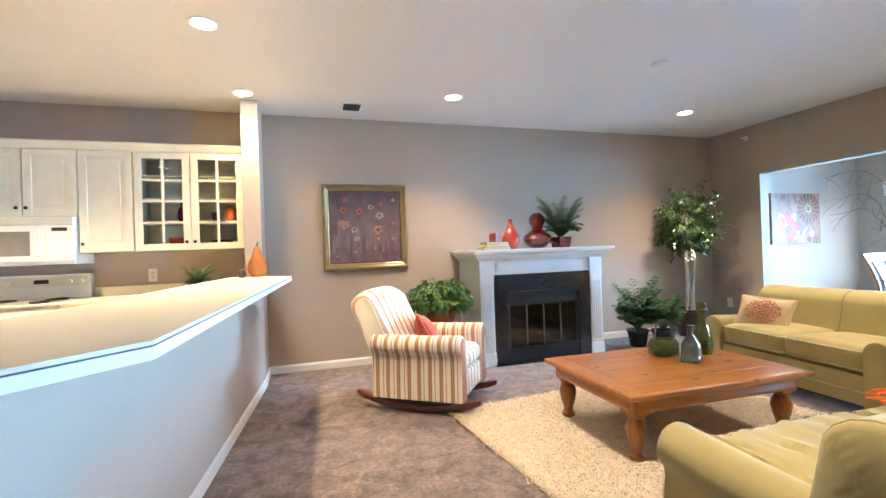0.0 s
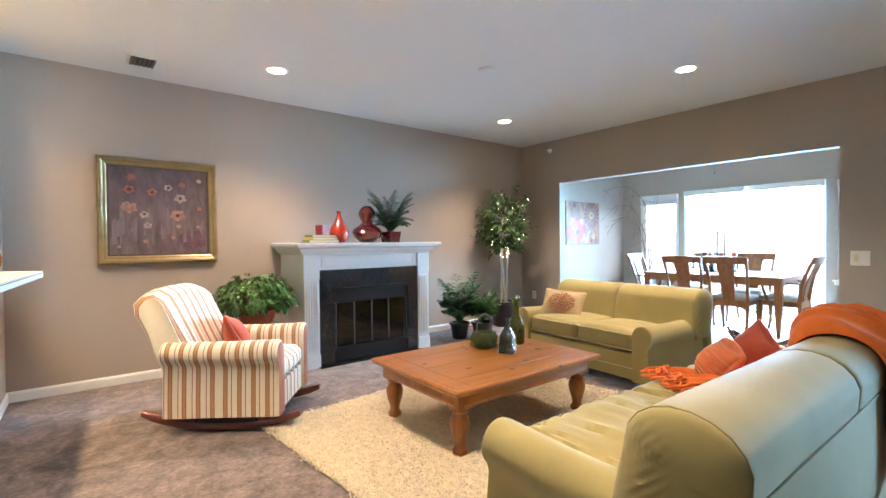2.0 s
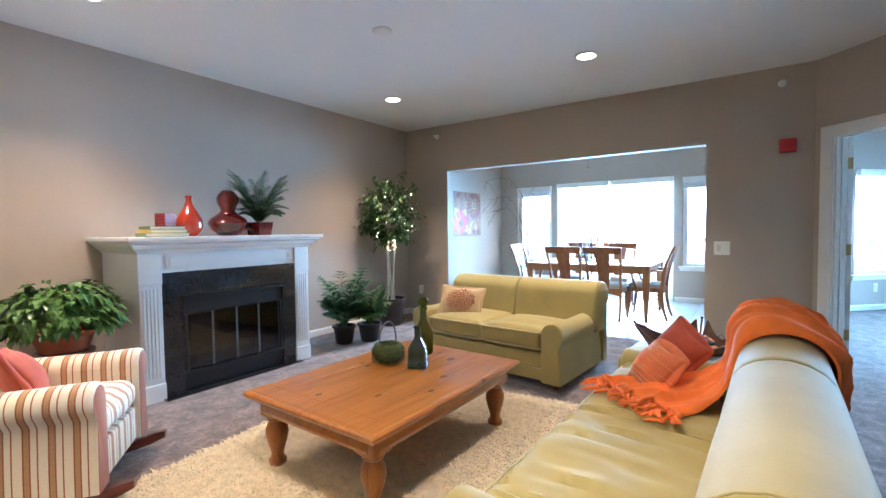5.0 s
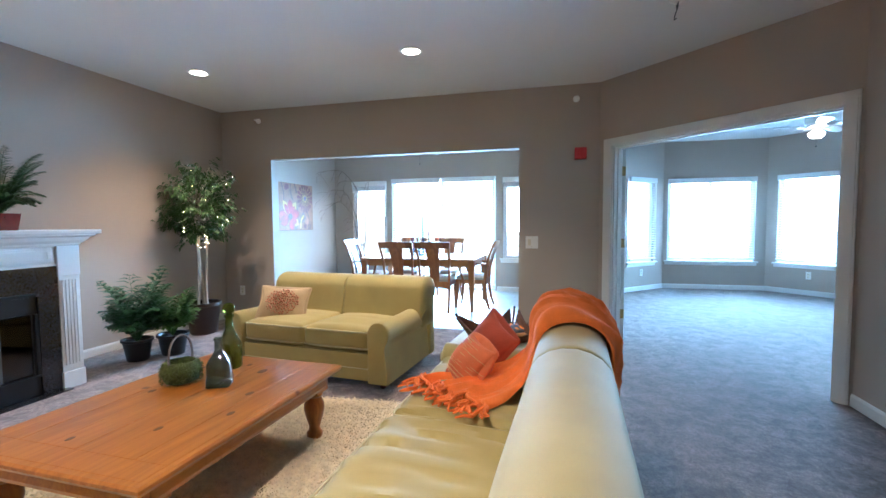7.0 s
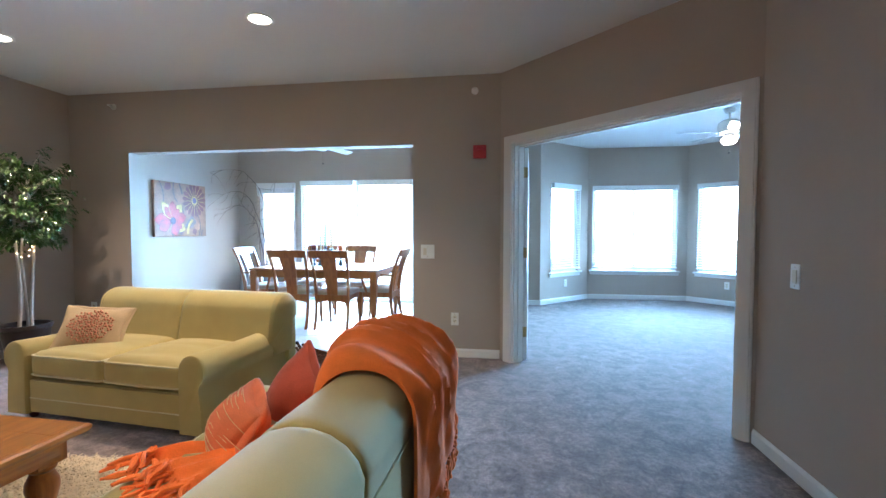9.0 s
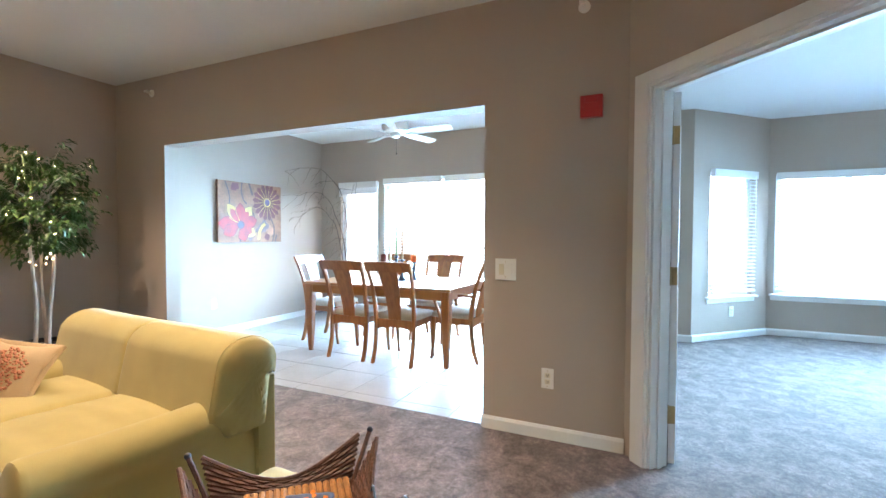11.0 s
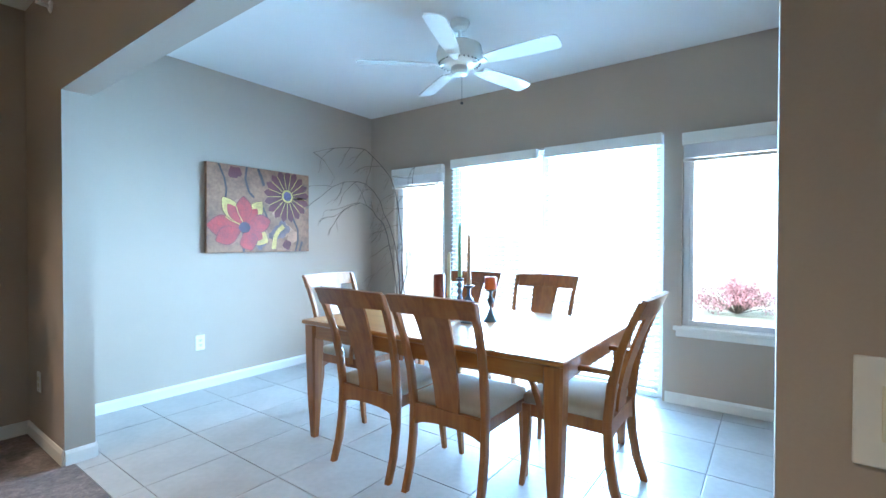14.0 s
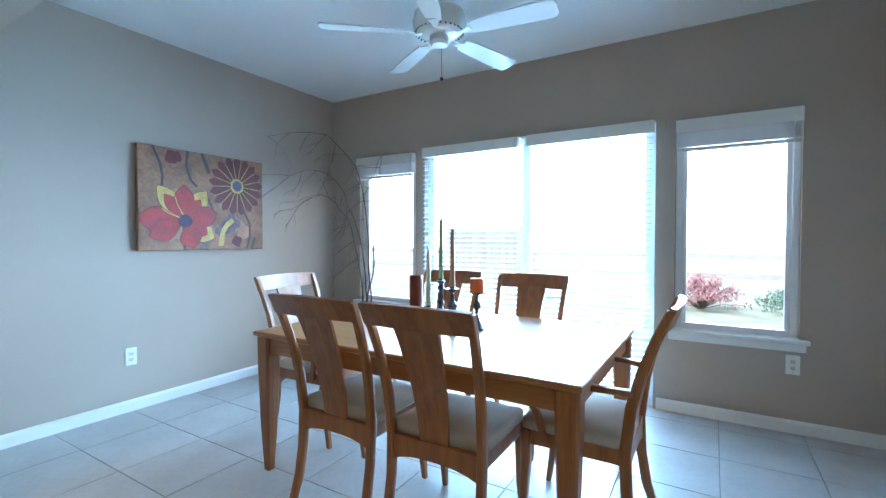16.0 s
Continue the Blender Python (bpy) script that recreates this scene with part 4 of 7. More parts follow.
def coffee_table():
    ob = thing("coffee_table", "large honey pine coffee table with turned legs on the rug", "table", (2.40, 2.60, 0.02), -1.5)
    w, d, top = 1.26, 0.90, 0.40
    prof = [(0.0, -0.04), (0.014, -0.034), (0.022, -0.02), (0.022, -0.008), (0.012, 0.0)]
    bm = bmesh.new()
    rings(bm, [[(x * (w / 2 + o), y * (d / 2 + o), top + z) for x, y in ((-1, -1), (1, -1), (1, 1), (-1, 1))] for o, z in prof])
    t = part("tabletop", bm, PINE, ob)
    bw = 0.115
    z = top + 0.0015
    for x0, x1 in ((-w / 2 + 0.012, -w / 2 + bw), (w / 2 - bw, w / 2 - 0.012)):
        part("breadboard_end", block(x0, -d / 2 + 0.012, top - 0.01, x1 - 0.0015, d / 2 - 0.012, z, 0.001), PINE, t)
    n = 6
    pw = (d - 0.024) / n
    for i in range(n):
        y0 = -d / 2 + 0.012 + i * pw
        part("plank", block(-w / 2 + bw + 0.001, y0 + 0.0007, top - 0.01, w / 2 - bw - 0.001, y0 + pw - 0.0007, z + 0.0005 * (i % 2), 0.001), PINE, t)
    knot_wood = mat("dark_pine_knot", (0.08, 0.025, 0.01), 0.4, var=0.3)
    for x, y, q in ((-0.30, -0.16, 0.013), (0.12, -0.26, 0.016), (0.42, -0.1, 0.022), (0.02, 0.24, 0.014), (0.38, 0.28, 0.018), (-0.46, 0.1, 0.012), (0.21, -0.02, 0.011), (-0.1, -0.34, 0.014), (0.50, 0.05, 0.013)):
        kn = lathe([(q * 0.2, 0.0005), (q, 0.0006), (q * 0.85, 0.0012), (q * 0.2, 0.0013)], 12, (x, y, z))
        for v in kn.verts:
            v.co.x = x + (v.co.x - x) * 1.7
        part("knot", kn, knot_wood, t, "dark pine knot")
    for s in (-1, 1):
        ap = [(0.0, 0.285), (0.02, 0.282), (0.026, 0.30), (0.02, 0.33), (0.022, 0.355), (0.0, 0.362)]
        a = bmesh.new()
        rings(a, [[(x, s * (d / 2 - 0.055 + o), zz - 0.0) for o, zz in ap] for x in (-w / 2 + 0.07, w / 2 - 0.07)])
        part("apron", a, PINE, ob)
        b = bmesh.new()
        rings(b, [[(s * (w / 2 - 0.055 + o), y, zz) for o, zz in ap] for y in (-d / 2 + 0.07, d / 2 - 0.07)])
        part("apron", b, PINE, ob)
    for sx in (-1, 1):
        for sy in (-1, 1):
            x, y = sx * (w / 2 - 0.095), sy * (d / 2 - 0.095)
            leg = part("leg", lathe([(0.034, 0), (0.044, 0.006), (0.046, 0.03), (0.036, 0.042), (0.031, 0.058), (0.034, 0.075), (0.05, 0.13), (0.058, 0.17), (0.056, 0.20), (0.044, 0.225), (0.038, 0.238), (0.05, 0.25), (0.05, 0.262), (0.042, 0.268)], 20, (x, y, 0)), PINE_Z, ob, smooth=True)
            part("leg_block", block(x - 0.058, y - 0.058, 0.268, x + 0.058, y + 0.058, 0.36, 0.004), PINE_Z, leg)
    return ob


coffee_table()
TZ = 0.4225


def bottle_tall():
    ob = thing("glass_bottle", "olive green glass bottle with a ball stopper on the coffee table", "bottle", (2.84, 2.72, TZ))
    part("body", lathe([(0.005, 0.004), (0.058, 0.0), (0.064, 0.01), (0.066, 0.11), (0.062, 0.145), (0.04, 0.19), (0.024, 0.225), (0.02, 0.29), (0.027, 0.295), (0.027, 0.31), (0.018, 0.312)], 28), OLIVE, ob, smooth=True)
    part("stopper", lathe([(0.004, 0.312), (0.016, 0.314), (0.03, 0.325), (0.035, 0.345), (0.03, 0.365), (0.015, 0.377), (0.003, 0.379)], 20), OLIVE, ob, "green glass ball stopper", True)


def bottle_square():
    ob = thing("glass_decanter", "ribbed grey green square glass bottle on the coffee table", "bottle", (2.58, 2.57, TZ), 25)
    bm = bmesh.new()
    loops = []
    for i in range(30):
        z = 0.115 * i / 29
        h = 0.056 - 0.006 * i / 29 + 0.002 * math.sin(i * 2.2)
        loops.append([(x * h * 1.0, y * h * 1.0, z) for x, y in ((-1, -0.8), (-0.8, -1), (0.8, -1), (1, -0.8), (1, 0.8), (0.8, 1), (-0.8, 1), (-1, 0.8))])
    for h, z in ((0.04, 0.14), (0.026, 0.165), (0.017, 0.18), (0.016, 0.235), (0.02, 0.238), (0.02, 0.246)):
        loops.append([(x * h, y * h, z) for x, y in ((-1, -0.8), (-0.8, -1), (0.8, -1), (1, -0.8), (1, 0.8), (0.8, 1), (-0.8, 1), (-1, 0.8))])
    part("body", rings(bm, loops), TEAL, ob, smooth=True)


def moss_basket():
    ob = thing("moss_basket", "small round moss covered basket with a bent twig handle", "basket", (2.57, 2.80, TZ))
    bm = lathe([(0.055, 0.0), (0.08, 0.012), (0.095, 0.05), (0.092, 0.085), (0.078, 0.112), (0.068, 0.115), (0.066, 0.08), (0.05, 0.05), (0.01, 0.045)], 30)
    for v in bm.verts:
        v.co += v.co.normalized() * 0.006 * noise.noise(v.co * 70)
    b = part("bowl", bm, MOSS, ob, smooth=True)
    vs, fs = [], []
    for i in range(700):
        a, q = rnd(0, 6.28), rnd(0.012, 0.112)
        r = 0.094 if q < 0.09 else 0.08
        p = Vector((math.cos(a) * r, math.sin(a) * r, q))
        leaf(vs, fs, p, Vector((math.cos(a) + rnd(-0.8, 0.8), math.sin(a) + rnd(-0.8, 0.8), rnd(-0.6, 0.9))), Vector((0, 0, 1)), 0.014, 0.007)
    leaves_mesh("moss", vs, fs, MOSS, b)
    hp = [(0.075 * math.cos(a) * (1 + 0.25 * math.sin(a)), 0, 0.10 + 0.15 * math.sin(a)) for a in [math.pi * i / 14 for i in range(15)]]
    part("handle", tube(hp, 0.006, 7), TWIG, ob, "bent twig handle", True)


bottle_tall()
bottle_square()
moss_basket()


def rocker():
    """Upholstered rocking armchair on mahogany runners. Local front at -y."""
    ob = thing("rocking_chair", "upholstered rocking armchair in cream and rust stripes", "armchair", (1.08, 3.745, 0), 53.5)
    w, d = 0.74, 0.70
    zb = 0.115
    part("base", block(-w / 2 + 0.075, -d / 2 - 0.012, zb, w / 2 - 0.075, d / 2 - 0.02, 0.30, 0.02), STRIPE_X, ob, smooth=True)
    for s in (-1, 1):
        prof = arm_profile(0.15, 0.60, zb, 0.075)
        shape = [(s * (w / 2 + 0.01 - x), z) for x, z in prof]
        cx = sum(p[0] for p in shape) / len(shape)
        loops = []
        for y, k, dz in ((-d / 2 - 0.03, 0.9, 0), (-d / 2 - 0.024, 0.97, 0), (-d / 2 - 0.01, 1, 0), (-0.1, 1, -0.008), (0.15, 1.0, -0.01), (d / 2 - 0.02, 1.0, 0.0), (d / 2, 0.98, 0.0)):
            loops.append([(cx + (x - cx) * k, y, zb + (z - zb) * (1 - (1 - k) * 0.4) + (dz if z > 0.4 else 0)) for x, z in shape])
        arm = part("arm", rings(bmesh.new(), loops), STRIPE_Y, ob, smooth=True)
        part("welt", tube([(x, -d / 2 - 0.027, zb + (z - zb) * 0.99) for x, z in shape[1:-1]], 0.004, 6), CREAM, arm)
    cu = part("seat_cushion", cushion(w - 0.28, d - 0.08, 0.15, 0.055, 0.03, 0.008, 4, 16), STRIPE_X, ob, smooth=True)
    cu.matrix_basis = pose(0, -0.06, 0.375, -2, 0, 0)
    # leaning back with a rolled top
    bm = bmesh.new()
    loops = []
    n = 16
    for k in range(n + 1):
        u = -1 + 2 * k / n
        x = u * (w / 2 - 0.045)
        e = 1 - abs(u)
        kk = 1.0 if e > 0.16 else 0.72 + 0.28 * math.sqrt(max(0, 1 - (1 - e / 0.16) ** 2))
        crown = 0.055 * (1 - abs(u) ** 2.6)
        path = [(0.10, 0.30), (0.13, 0.42), (0.22, 0.60), (0.32, 0.77 + crown), (0.365, 0.845 + crown), (0.43, 0.885 + crown), (0.51, 0.87 + crown), (0.56, 0.82 + crown), (0.555, 0.76 + crown * 0.6), (0.49, 0.66), (0.44, 0.53), (0.37, 0.40), (0.31, 0.28)]
        cy, cz = 0.33, 0.6
        loops.append([(x, cy + (y - cy) * kk, cz + (z - cz) * (0.9 + 0.1 * kk)) for y, z in path])
    part("backrest", rings(bm, loops), STRIPE_X, ob, smooth=True)
    for s in (-1, 1):
        pts, sizes = [], []
        for i in range(15):
            y = -0.49 + 1.01 * i / 14
            z = 0.028 + 0.085 * (abs(y + 0.01) / 0.5) ** 2.2
            pts.append((s * (w / 2 - 0.10), y, z))
            sizes.append((0.022, 0.026 if 0 < i < 14 else 0.018))
        part("runner", sweep(pts, sizes, (1, 0, 0), (0, 0, 1)), MAHOG, ob, "dark mahogany rocker runner", True)
    for y in (-0.24, 0.2):
        part("crossbar", block(-w / 2 + 0.08, y - 0.02, 0.06, w / 2 - 0.08, y + 0.02, 0.10, 0.004), MAHOG, ob, "dark wooden crossbar")
    part("spring_box", block(-0.24, -0.24, 0.07, 0.24, 0.26, 0.116, 0.008), mat("navy_webbing", (0.02, 0.03, 0.06), 0.8), ob, "dark blue webbing under the seat")
    return ob


rocker()
pm = pose(1.08, 3.745, 0, 0, 0, 53.5) @ pose(0.05, 0.05, 0.56, 62, 6, 24)
throw_pillow("small rust pillow resting in the rocking chair", 0.42, 0.32, 0.16, pm, RUST, 6)


# ---- fireplace ----
def fireplace():
    ob = thing("fireplace", "white painted fireplace mantel with a black granite surround", "fireplace")
    fy, back = 4.53, NY - 0.002
    xa, xb, s0, s1, top = 1.86, 3.34, 2.01, 3.19, 0.955
    bm = bmesh.new()
    box(bm, xa, fy + 0.012, 0, s0, back, 1.13)
    box(bm, s1, fy + 0.012, 0, xb, back, 1.13)
    box(bm, s0, fy + 0.012, top, s1, back, 1.13)
    part("surround_box", bm, TRIM, ob)
    for x0, x1 in ((xa - 0.004, s0), (s1, xb + 0.004)):
        leg = part("pilaster", block(x0, fy - 0.004, 0.13, x1, fy + 0.013, 0.87, 0.003), TRIM, ob)
        for i in range(5):
            fx = x0 + 0.028 + i * (x1 - x0 - 0.056) / 4
            part("flute", block(fx - 0.007, fy - 0.010, 0.18, fx + 0.007, fy - 0.003, 0.84, 0.003), TRIM, leg)
        part("plinth", block(x0 - 0.008, fy - 0.018, 0, x1 + 0.002, fy + 0.011, 0.13, 0.004), TRIM, ob)
        part("capital", block(x0 - 0.006, fy - 0.014, 0.87, x1 + 0.001, fy + 0.011, 1.10, 0.004), TRIM, ob)
    part("frieze_panel", block(s0 + 0.03, fy - 0.004, 0.985, s1 - 0.03, fy + 0.011, 1.085, 0.003), TRIM, ob)
    part("frieze_panel", block(s0 + 0.06, fy - 0.010, 1.0, s1 - 0.06, fy - 0.003, 1.07, 0.003), TRIM, ob)
    part("inner_bead", block(s0, fy - 0.006, top - 0.002, s1, fy + 0.011, top + 0.014, 0.003), TRIM, ob)
    # crown under the shelf and the shelf
    steps = [(0.0, 1.10), (0.012, 1.105), (0.02, 1.12), (0.045, 1.14), (0.06, 1.165), (0.085, 1.178), (0.085, 1.19)]
    bm = bmesh.new()
    rings(bm, [[(xa - o, fy - o, z), (xb + o, fy - o, z), (xb + o, back, z), (xa - o, back, z)] for o, z in steps])
    part("crown_moulding", bm, TRIM, ob)
    part("shelf", block(xa - 0.105, fy - 0.125, 1.1905, xb + 0.105, back, 1.222, 0.006), TRIM, ob)
    # granite slips, hearth and steel insert
    o0, o1, ot, ob_ = 2.16, 3.05, 0.77, 0.05
    for q in ((s0 + 0.001, 0.0125, o0 - 0.0006, top - 0.003), (o1 + 0.0006, 0.0125, s1 - 0.001, top - 0.003), (o0, ot, o1, top - 0.003)):
        part("granite_slip", block(q[0], fy + 0.001, q[1], q[2], fy + 0.05, q[3]), GRANITE, ob, "polished black granite slip")
    part("hearth_slab", block(s0 - 0.02, fy - 0.07, 0, s1 + 0.02, fy + 0.05, 0.012, 0.003), GRANITE, ob, "polished black granite hearth")
    bm = bmesh.new()
    box(bm, o0 + 0.001, fy + 0.04, 0.013, o1 - 0.001, fy + 0.44, 0.03)
    box(bm, o0 + 0.001, fy + 0.42, 0.03, o1 - 0.001, fy + 0.44, ot - 0.001)
    for x0, x1 in ((o0 + 0.001, o0 + 0.02), (o1 - 0.02, o1 - 0.001)):
        box(bm, x0, fy + 0.05, 0.03, x1, fy + 0.42, ot - 0.001)
    box(bm, o0 + 0.02, fy + 0.05, ot - 0.02, o1 - 0.02, fy + 0.42, ot - 0.001)
    part("firebox", bm, SOOT, ob)
    part("upper_louvre", block(o0 + 0.002, fy + 0.018, ot - 0.155, o1 - 0.002, fy + 0.04, ot - 0.03, 0.004), IRON, ob)
    part("upper_lip", block(o0 + 0.002, fy - 0.012, ot - 0.028, o1 - 0.002, fy + 0.04, ot - 0.004, 0.004), IRON, ob)
    part("lower_louvre", block(o0 + 0.002, fy + 0.012, 0.014, o1 - 0.002, fy + 0.04, 0.15, 0.004), IRON, ob)
    part("lower_lip", block(o0 + 0.002, fy - 0.004, 0.15, o1 - 0.002, fy + 0.04, 0.165, 0.003), IRON, ob)
    for x0, x1 in ((o0 + 0.002, o0 + 0.028), (o1 - 0.028, o1 - 0.002)):
        part("side_post", block(x0, fy + 0.004, 0.166, x1, fy + 0.04, ot - 0.156, 0.003), IRON, ob)
    n, g0, g1 = 4, o0 + 0.03, o1 - 0.03
    gw = (g1 - g0) / n
    for i in range(n):
        x = g0 + i * gw
        door = part("glass_door", block(x + 0.008, fy + 0.026, 0.178, x + gw - 0.008, fy + 0.03, ot - 0.168), SMOKEGLASS, ob, "smoked glass door panel")
        for a, b in ((x + 0.001, x + 0.008), (x + gw - 0.008, x + gw - 0.001)):
            part("door_stile", block(a, fy + 0.02, 0.168, b, fy + 0.034, ot - 0.158, 0.001), STILE, door, "grey metal door stile")
    for i, (x, y, z, r, a) in enumerate(((2.6, 4.72, 0.22, 0.045, 8), (2.55, 4.82, 0.22, 0.05, -6), (2.63, 4.77, 0.30, 0.04, 20), (2.48, 4.76, 0.31, 0.032, -28))):
        pts = [Vector((0.05 * k - 0.3, 0.01 * noise.noise(Vector((k, i, 0))), 0.01 * noise.noise(Vector((k, i, 5))))) for k in range(13)]
        lg = part("log", tube(pts, [r * (1 + 0.1 * noise.noise(Vector((k * 0.7, i, 2)))) for k in range(13)], 10), LOG, ob, "grey gas fire log", True)
        lg.matrix_basis = pose(x, y, z, 0, 0, a)
    part("grate", box(box(block(2.28, 4.68, 0.12, 2.93, 4.70, 0.17), 2.28, 4.84, 0.12, 2.93, 4.86, 0.17), 2.3, 4.66, 0.03, 2.33, 4.88, 0.125), IRON, ob)
    part("frieze_switch", block(3.115, fy - 0.016, 1.01, 3.145, fy - 0.009, 1.06, 0.002), PLATE, ob, "small wall switch on the frieze")
    return ob


fireplace()
MZ = 1.2225


def books():
    for i, (x0, x1, y0, y1, z0, z1, cov, lab, a) in enumerate((
            (-0.155, 0.155, -0.1, 0.1, 0.0, 0.03, BOOK1, "green cloth hardback lying at the bottom of a stack", -3), (-0.14, 0.14, -0.095, 0.095, 0.0305, 0.056, BOOK2, "mustard hardback lying in a stack", 4), (-0.13, 0.13, -0.09, 0.09, 0.0565, 0.08, BOOK1, "green cloth hardback lying on a stack", 1))):
        ob = thing("book", lab, "book", (2.09, 4.66, MZ), a, "books on the mantel")
        bm = bmesh.new()
        box(bm, x0, y0, z0, x1, y1, z0 + 0.003)
        box(bm, x0, y0, z1 - 0.003, x1, y1, z1)
        box(bm, x0, y0, z0 + 0.003, x0 + 0.004, y1, z1 - 0.003)
        part("cover", bm, cov, ob)
        part("page_block", block(x0 + 0.004, y0 + 0.005, z0 + 0.0032, x1 - 0.005, y1 - 0.005, z1 - 0.0032), PAPER, ob, "cream page block")


books()
cub = thing("candle_holder", "red square candle holder studded with pale dots on books", "candle holder", (2.11, 4.66, MZ + 0.0805), 20)
part("body", block(-0.05, -0.05, 0, 0.05, 0.05, 0.10, 0.004), mat("red_enamel", (0.16, 0.012, 0.012), 0.45, var=0.2), cub)
dots = bmesh.new()
for s in range(4):
    for i in range(4):
        for j in range(4):
            q = pose(0, 0, 0, 0, 0, 90 * s) @ Vector((-0.036 + i * 0.024, -0.051, 0.014 + j * 0.024))
            bmesh.ops.create_icosphere(dots, subdivisions=1, radius=0.0045, matrix=Matrix.Translation(q))
part("stud_pattern", dots, mat("pink_stud", (0.35, 0.12, 0.15), 0.3), cub, "pale pink studs", True)
v = thing("bottle_vase", "orange red glazed bottle vase with a slim neck", "vase", (2.30, 4.68, MZ))
part("body", lathe([(0.042, 0), (0.06, 0.004), (0.088, 0.04), (0.101, 0.09), (0.094, 0.14), (0.067, 0.19), (0.037, 0.24), (0.022, 0.28), (0.02, 0.31), (0.029, 0.325), (0.023, 0.328), (0.014, 0.31), (0.013, 0.26)], 32), ORANGEGLAZE, v, smooth=True)
v = thing("gourd_vase", "dark red glazed gourd vase with two bulbs", "vase", (2.64, 4.70, MZ))
part("body", lathe([(0.055, 0), (0.085, 0.006), (0.142, 0.055), (0.165, 0.105), (0.148, 0.145), (0.097, 0.18), (0.064, 0.205), (0.057, 0.22), (0.068, 0.25), (0.087, 0.29), (0.09, 0.325), (0.075, 0.36), (0.052, 0.385), (0.041, 0.395), (0.034, 0.385), (0.055, 0.33)], 36), REDGLAZE, v, smooth=True)


def frond_plant(ob, n, length, width, mat_, base_z, lift, seed, leaflets=16, spread=1.0, wide=0.018):
    """Arching fronds with paired leaflets."""
    random.seed(seed)
    vs, fs = [], []
    st = bmesh.new()
    for i in range(n):
        a = i * 2.4 + rnd(-0.3, 0.3)
        up = rnd(0.55, 1.1) * lift
        L = length * rnd(0.7, 1.05)
        out = Vector((math.cos(a), math.sin(a), 0)) * spread
        pts = []
        for k in range(leaflets + 1):
            t = k / leaflets
            r = L * t * 0.8
            z = base_z + L * (up * 1.35 * t - 0.8 * spread * t * t)
            pts.append(out * r * (0.5 + 0.5 * spread) + Vector((0, 0, z)))
        tube([pts[0], pts[leaflets // 3], pts[2 * leaflets // 3], pts[-1]], [0.0035, 0.003, 0.002, 0.001], 4, st)
        for k in range(2, leaflets + 1):
            t = k / leaflets
            d = (pts[k] - pts[k - 1]).normalized()
            side = d.cross(Vector((0, 0, 1)))
            side = side.normalized() if side.length > 1e-4 else Vector((1, 0, 0))
            for s in (-1, 1):
                ln = width * (math.sin(math.pi * (0.12 + 0.82 * t)) ** 0.7) * rnd(0.8, 1.1)
                leaf(vs, fs, pts[k], side * s + d * 0.75 + Vector((0, 0, rnd(-0.25, 0.1))), Vector((0, 0, 1)), ln, wide, 0.15, 0.25)
    part("stem_work", st, mat_, ob)
    leaves_mesh("frond_leaf", vs, fs, mat_, ob)


fern = thing("potted_fern", "green fern in a red square glazed pot on the mantel", "plant", (2.93, 4.68, MZ), 10)
bm = bmesh.new()
rings(bm, [[(x * h, y * h, z) for x, y in ((-1, -1), (1, -1), (1, 1), (-1, 1))] for h, z in ((0.07, 0), (0.085, 0.12), (0.076, 0.12), (0.07, 0.10))])
part("pot", bm, REDGLAZE, fern, "red glazed square pot")
frond_plant(fern, 62, 0.42, 0.07, LEAF, 0.10, 1.25, 5, 22, 0.85, 0.018)


def round_pot(ob, r, h, material, label, ribs=0, rim=0.012):
    part("pot", lathe([(r * 0.72, 0), (r * 0.76, 0.006), (r * 0.98, h * 0.86), (r, h * 0.88), (r + rim, h * 0.9), (r + rim, h), (r - 0.006, h), (r - 0.012, h * 0.9), (r * 0.8, h * 0.88)], 40, ridge=0.02 if ribs else 0, lobes=ribs), material, ob, label, True)
    part("soil", lathe([(0.002, h * 0.885), (r * 0.9, h * 0.885), (r * 0.9, h * 0.895), (0.002, h * 0.9)], 20), SOIL, ob)


palm = thing("parlor_palm", "bluish green parlor palm in a black pot on the carpet", "plant", (3.93, 4.66, 0))
round_pot(palm, 0.12, 0.2, BLACKPOT, "black plastic pot")
frond_plant(palm, 40, 0.58, 0.17, LEAF3, 0.16, 1.2, 11, 10, 0.72, 0.056)
palm = thing("potted_palm", "bushy green palm in a black pot beside the tree", "plant", (4.17, 4.50, 0))
round_pot(palm, 0.13, 0.2, BLACKPOT, "black plastic pot")
frond_plant(palm, 36, 0.44, 0.15, LEAF2, 0.18, 1.15, 12, 9, 0.75, 0.05)

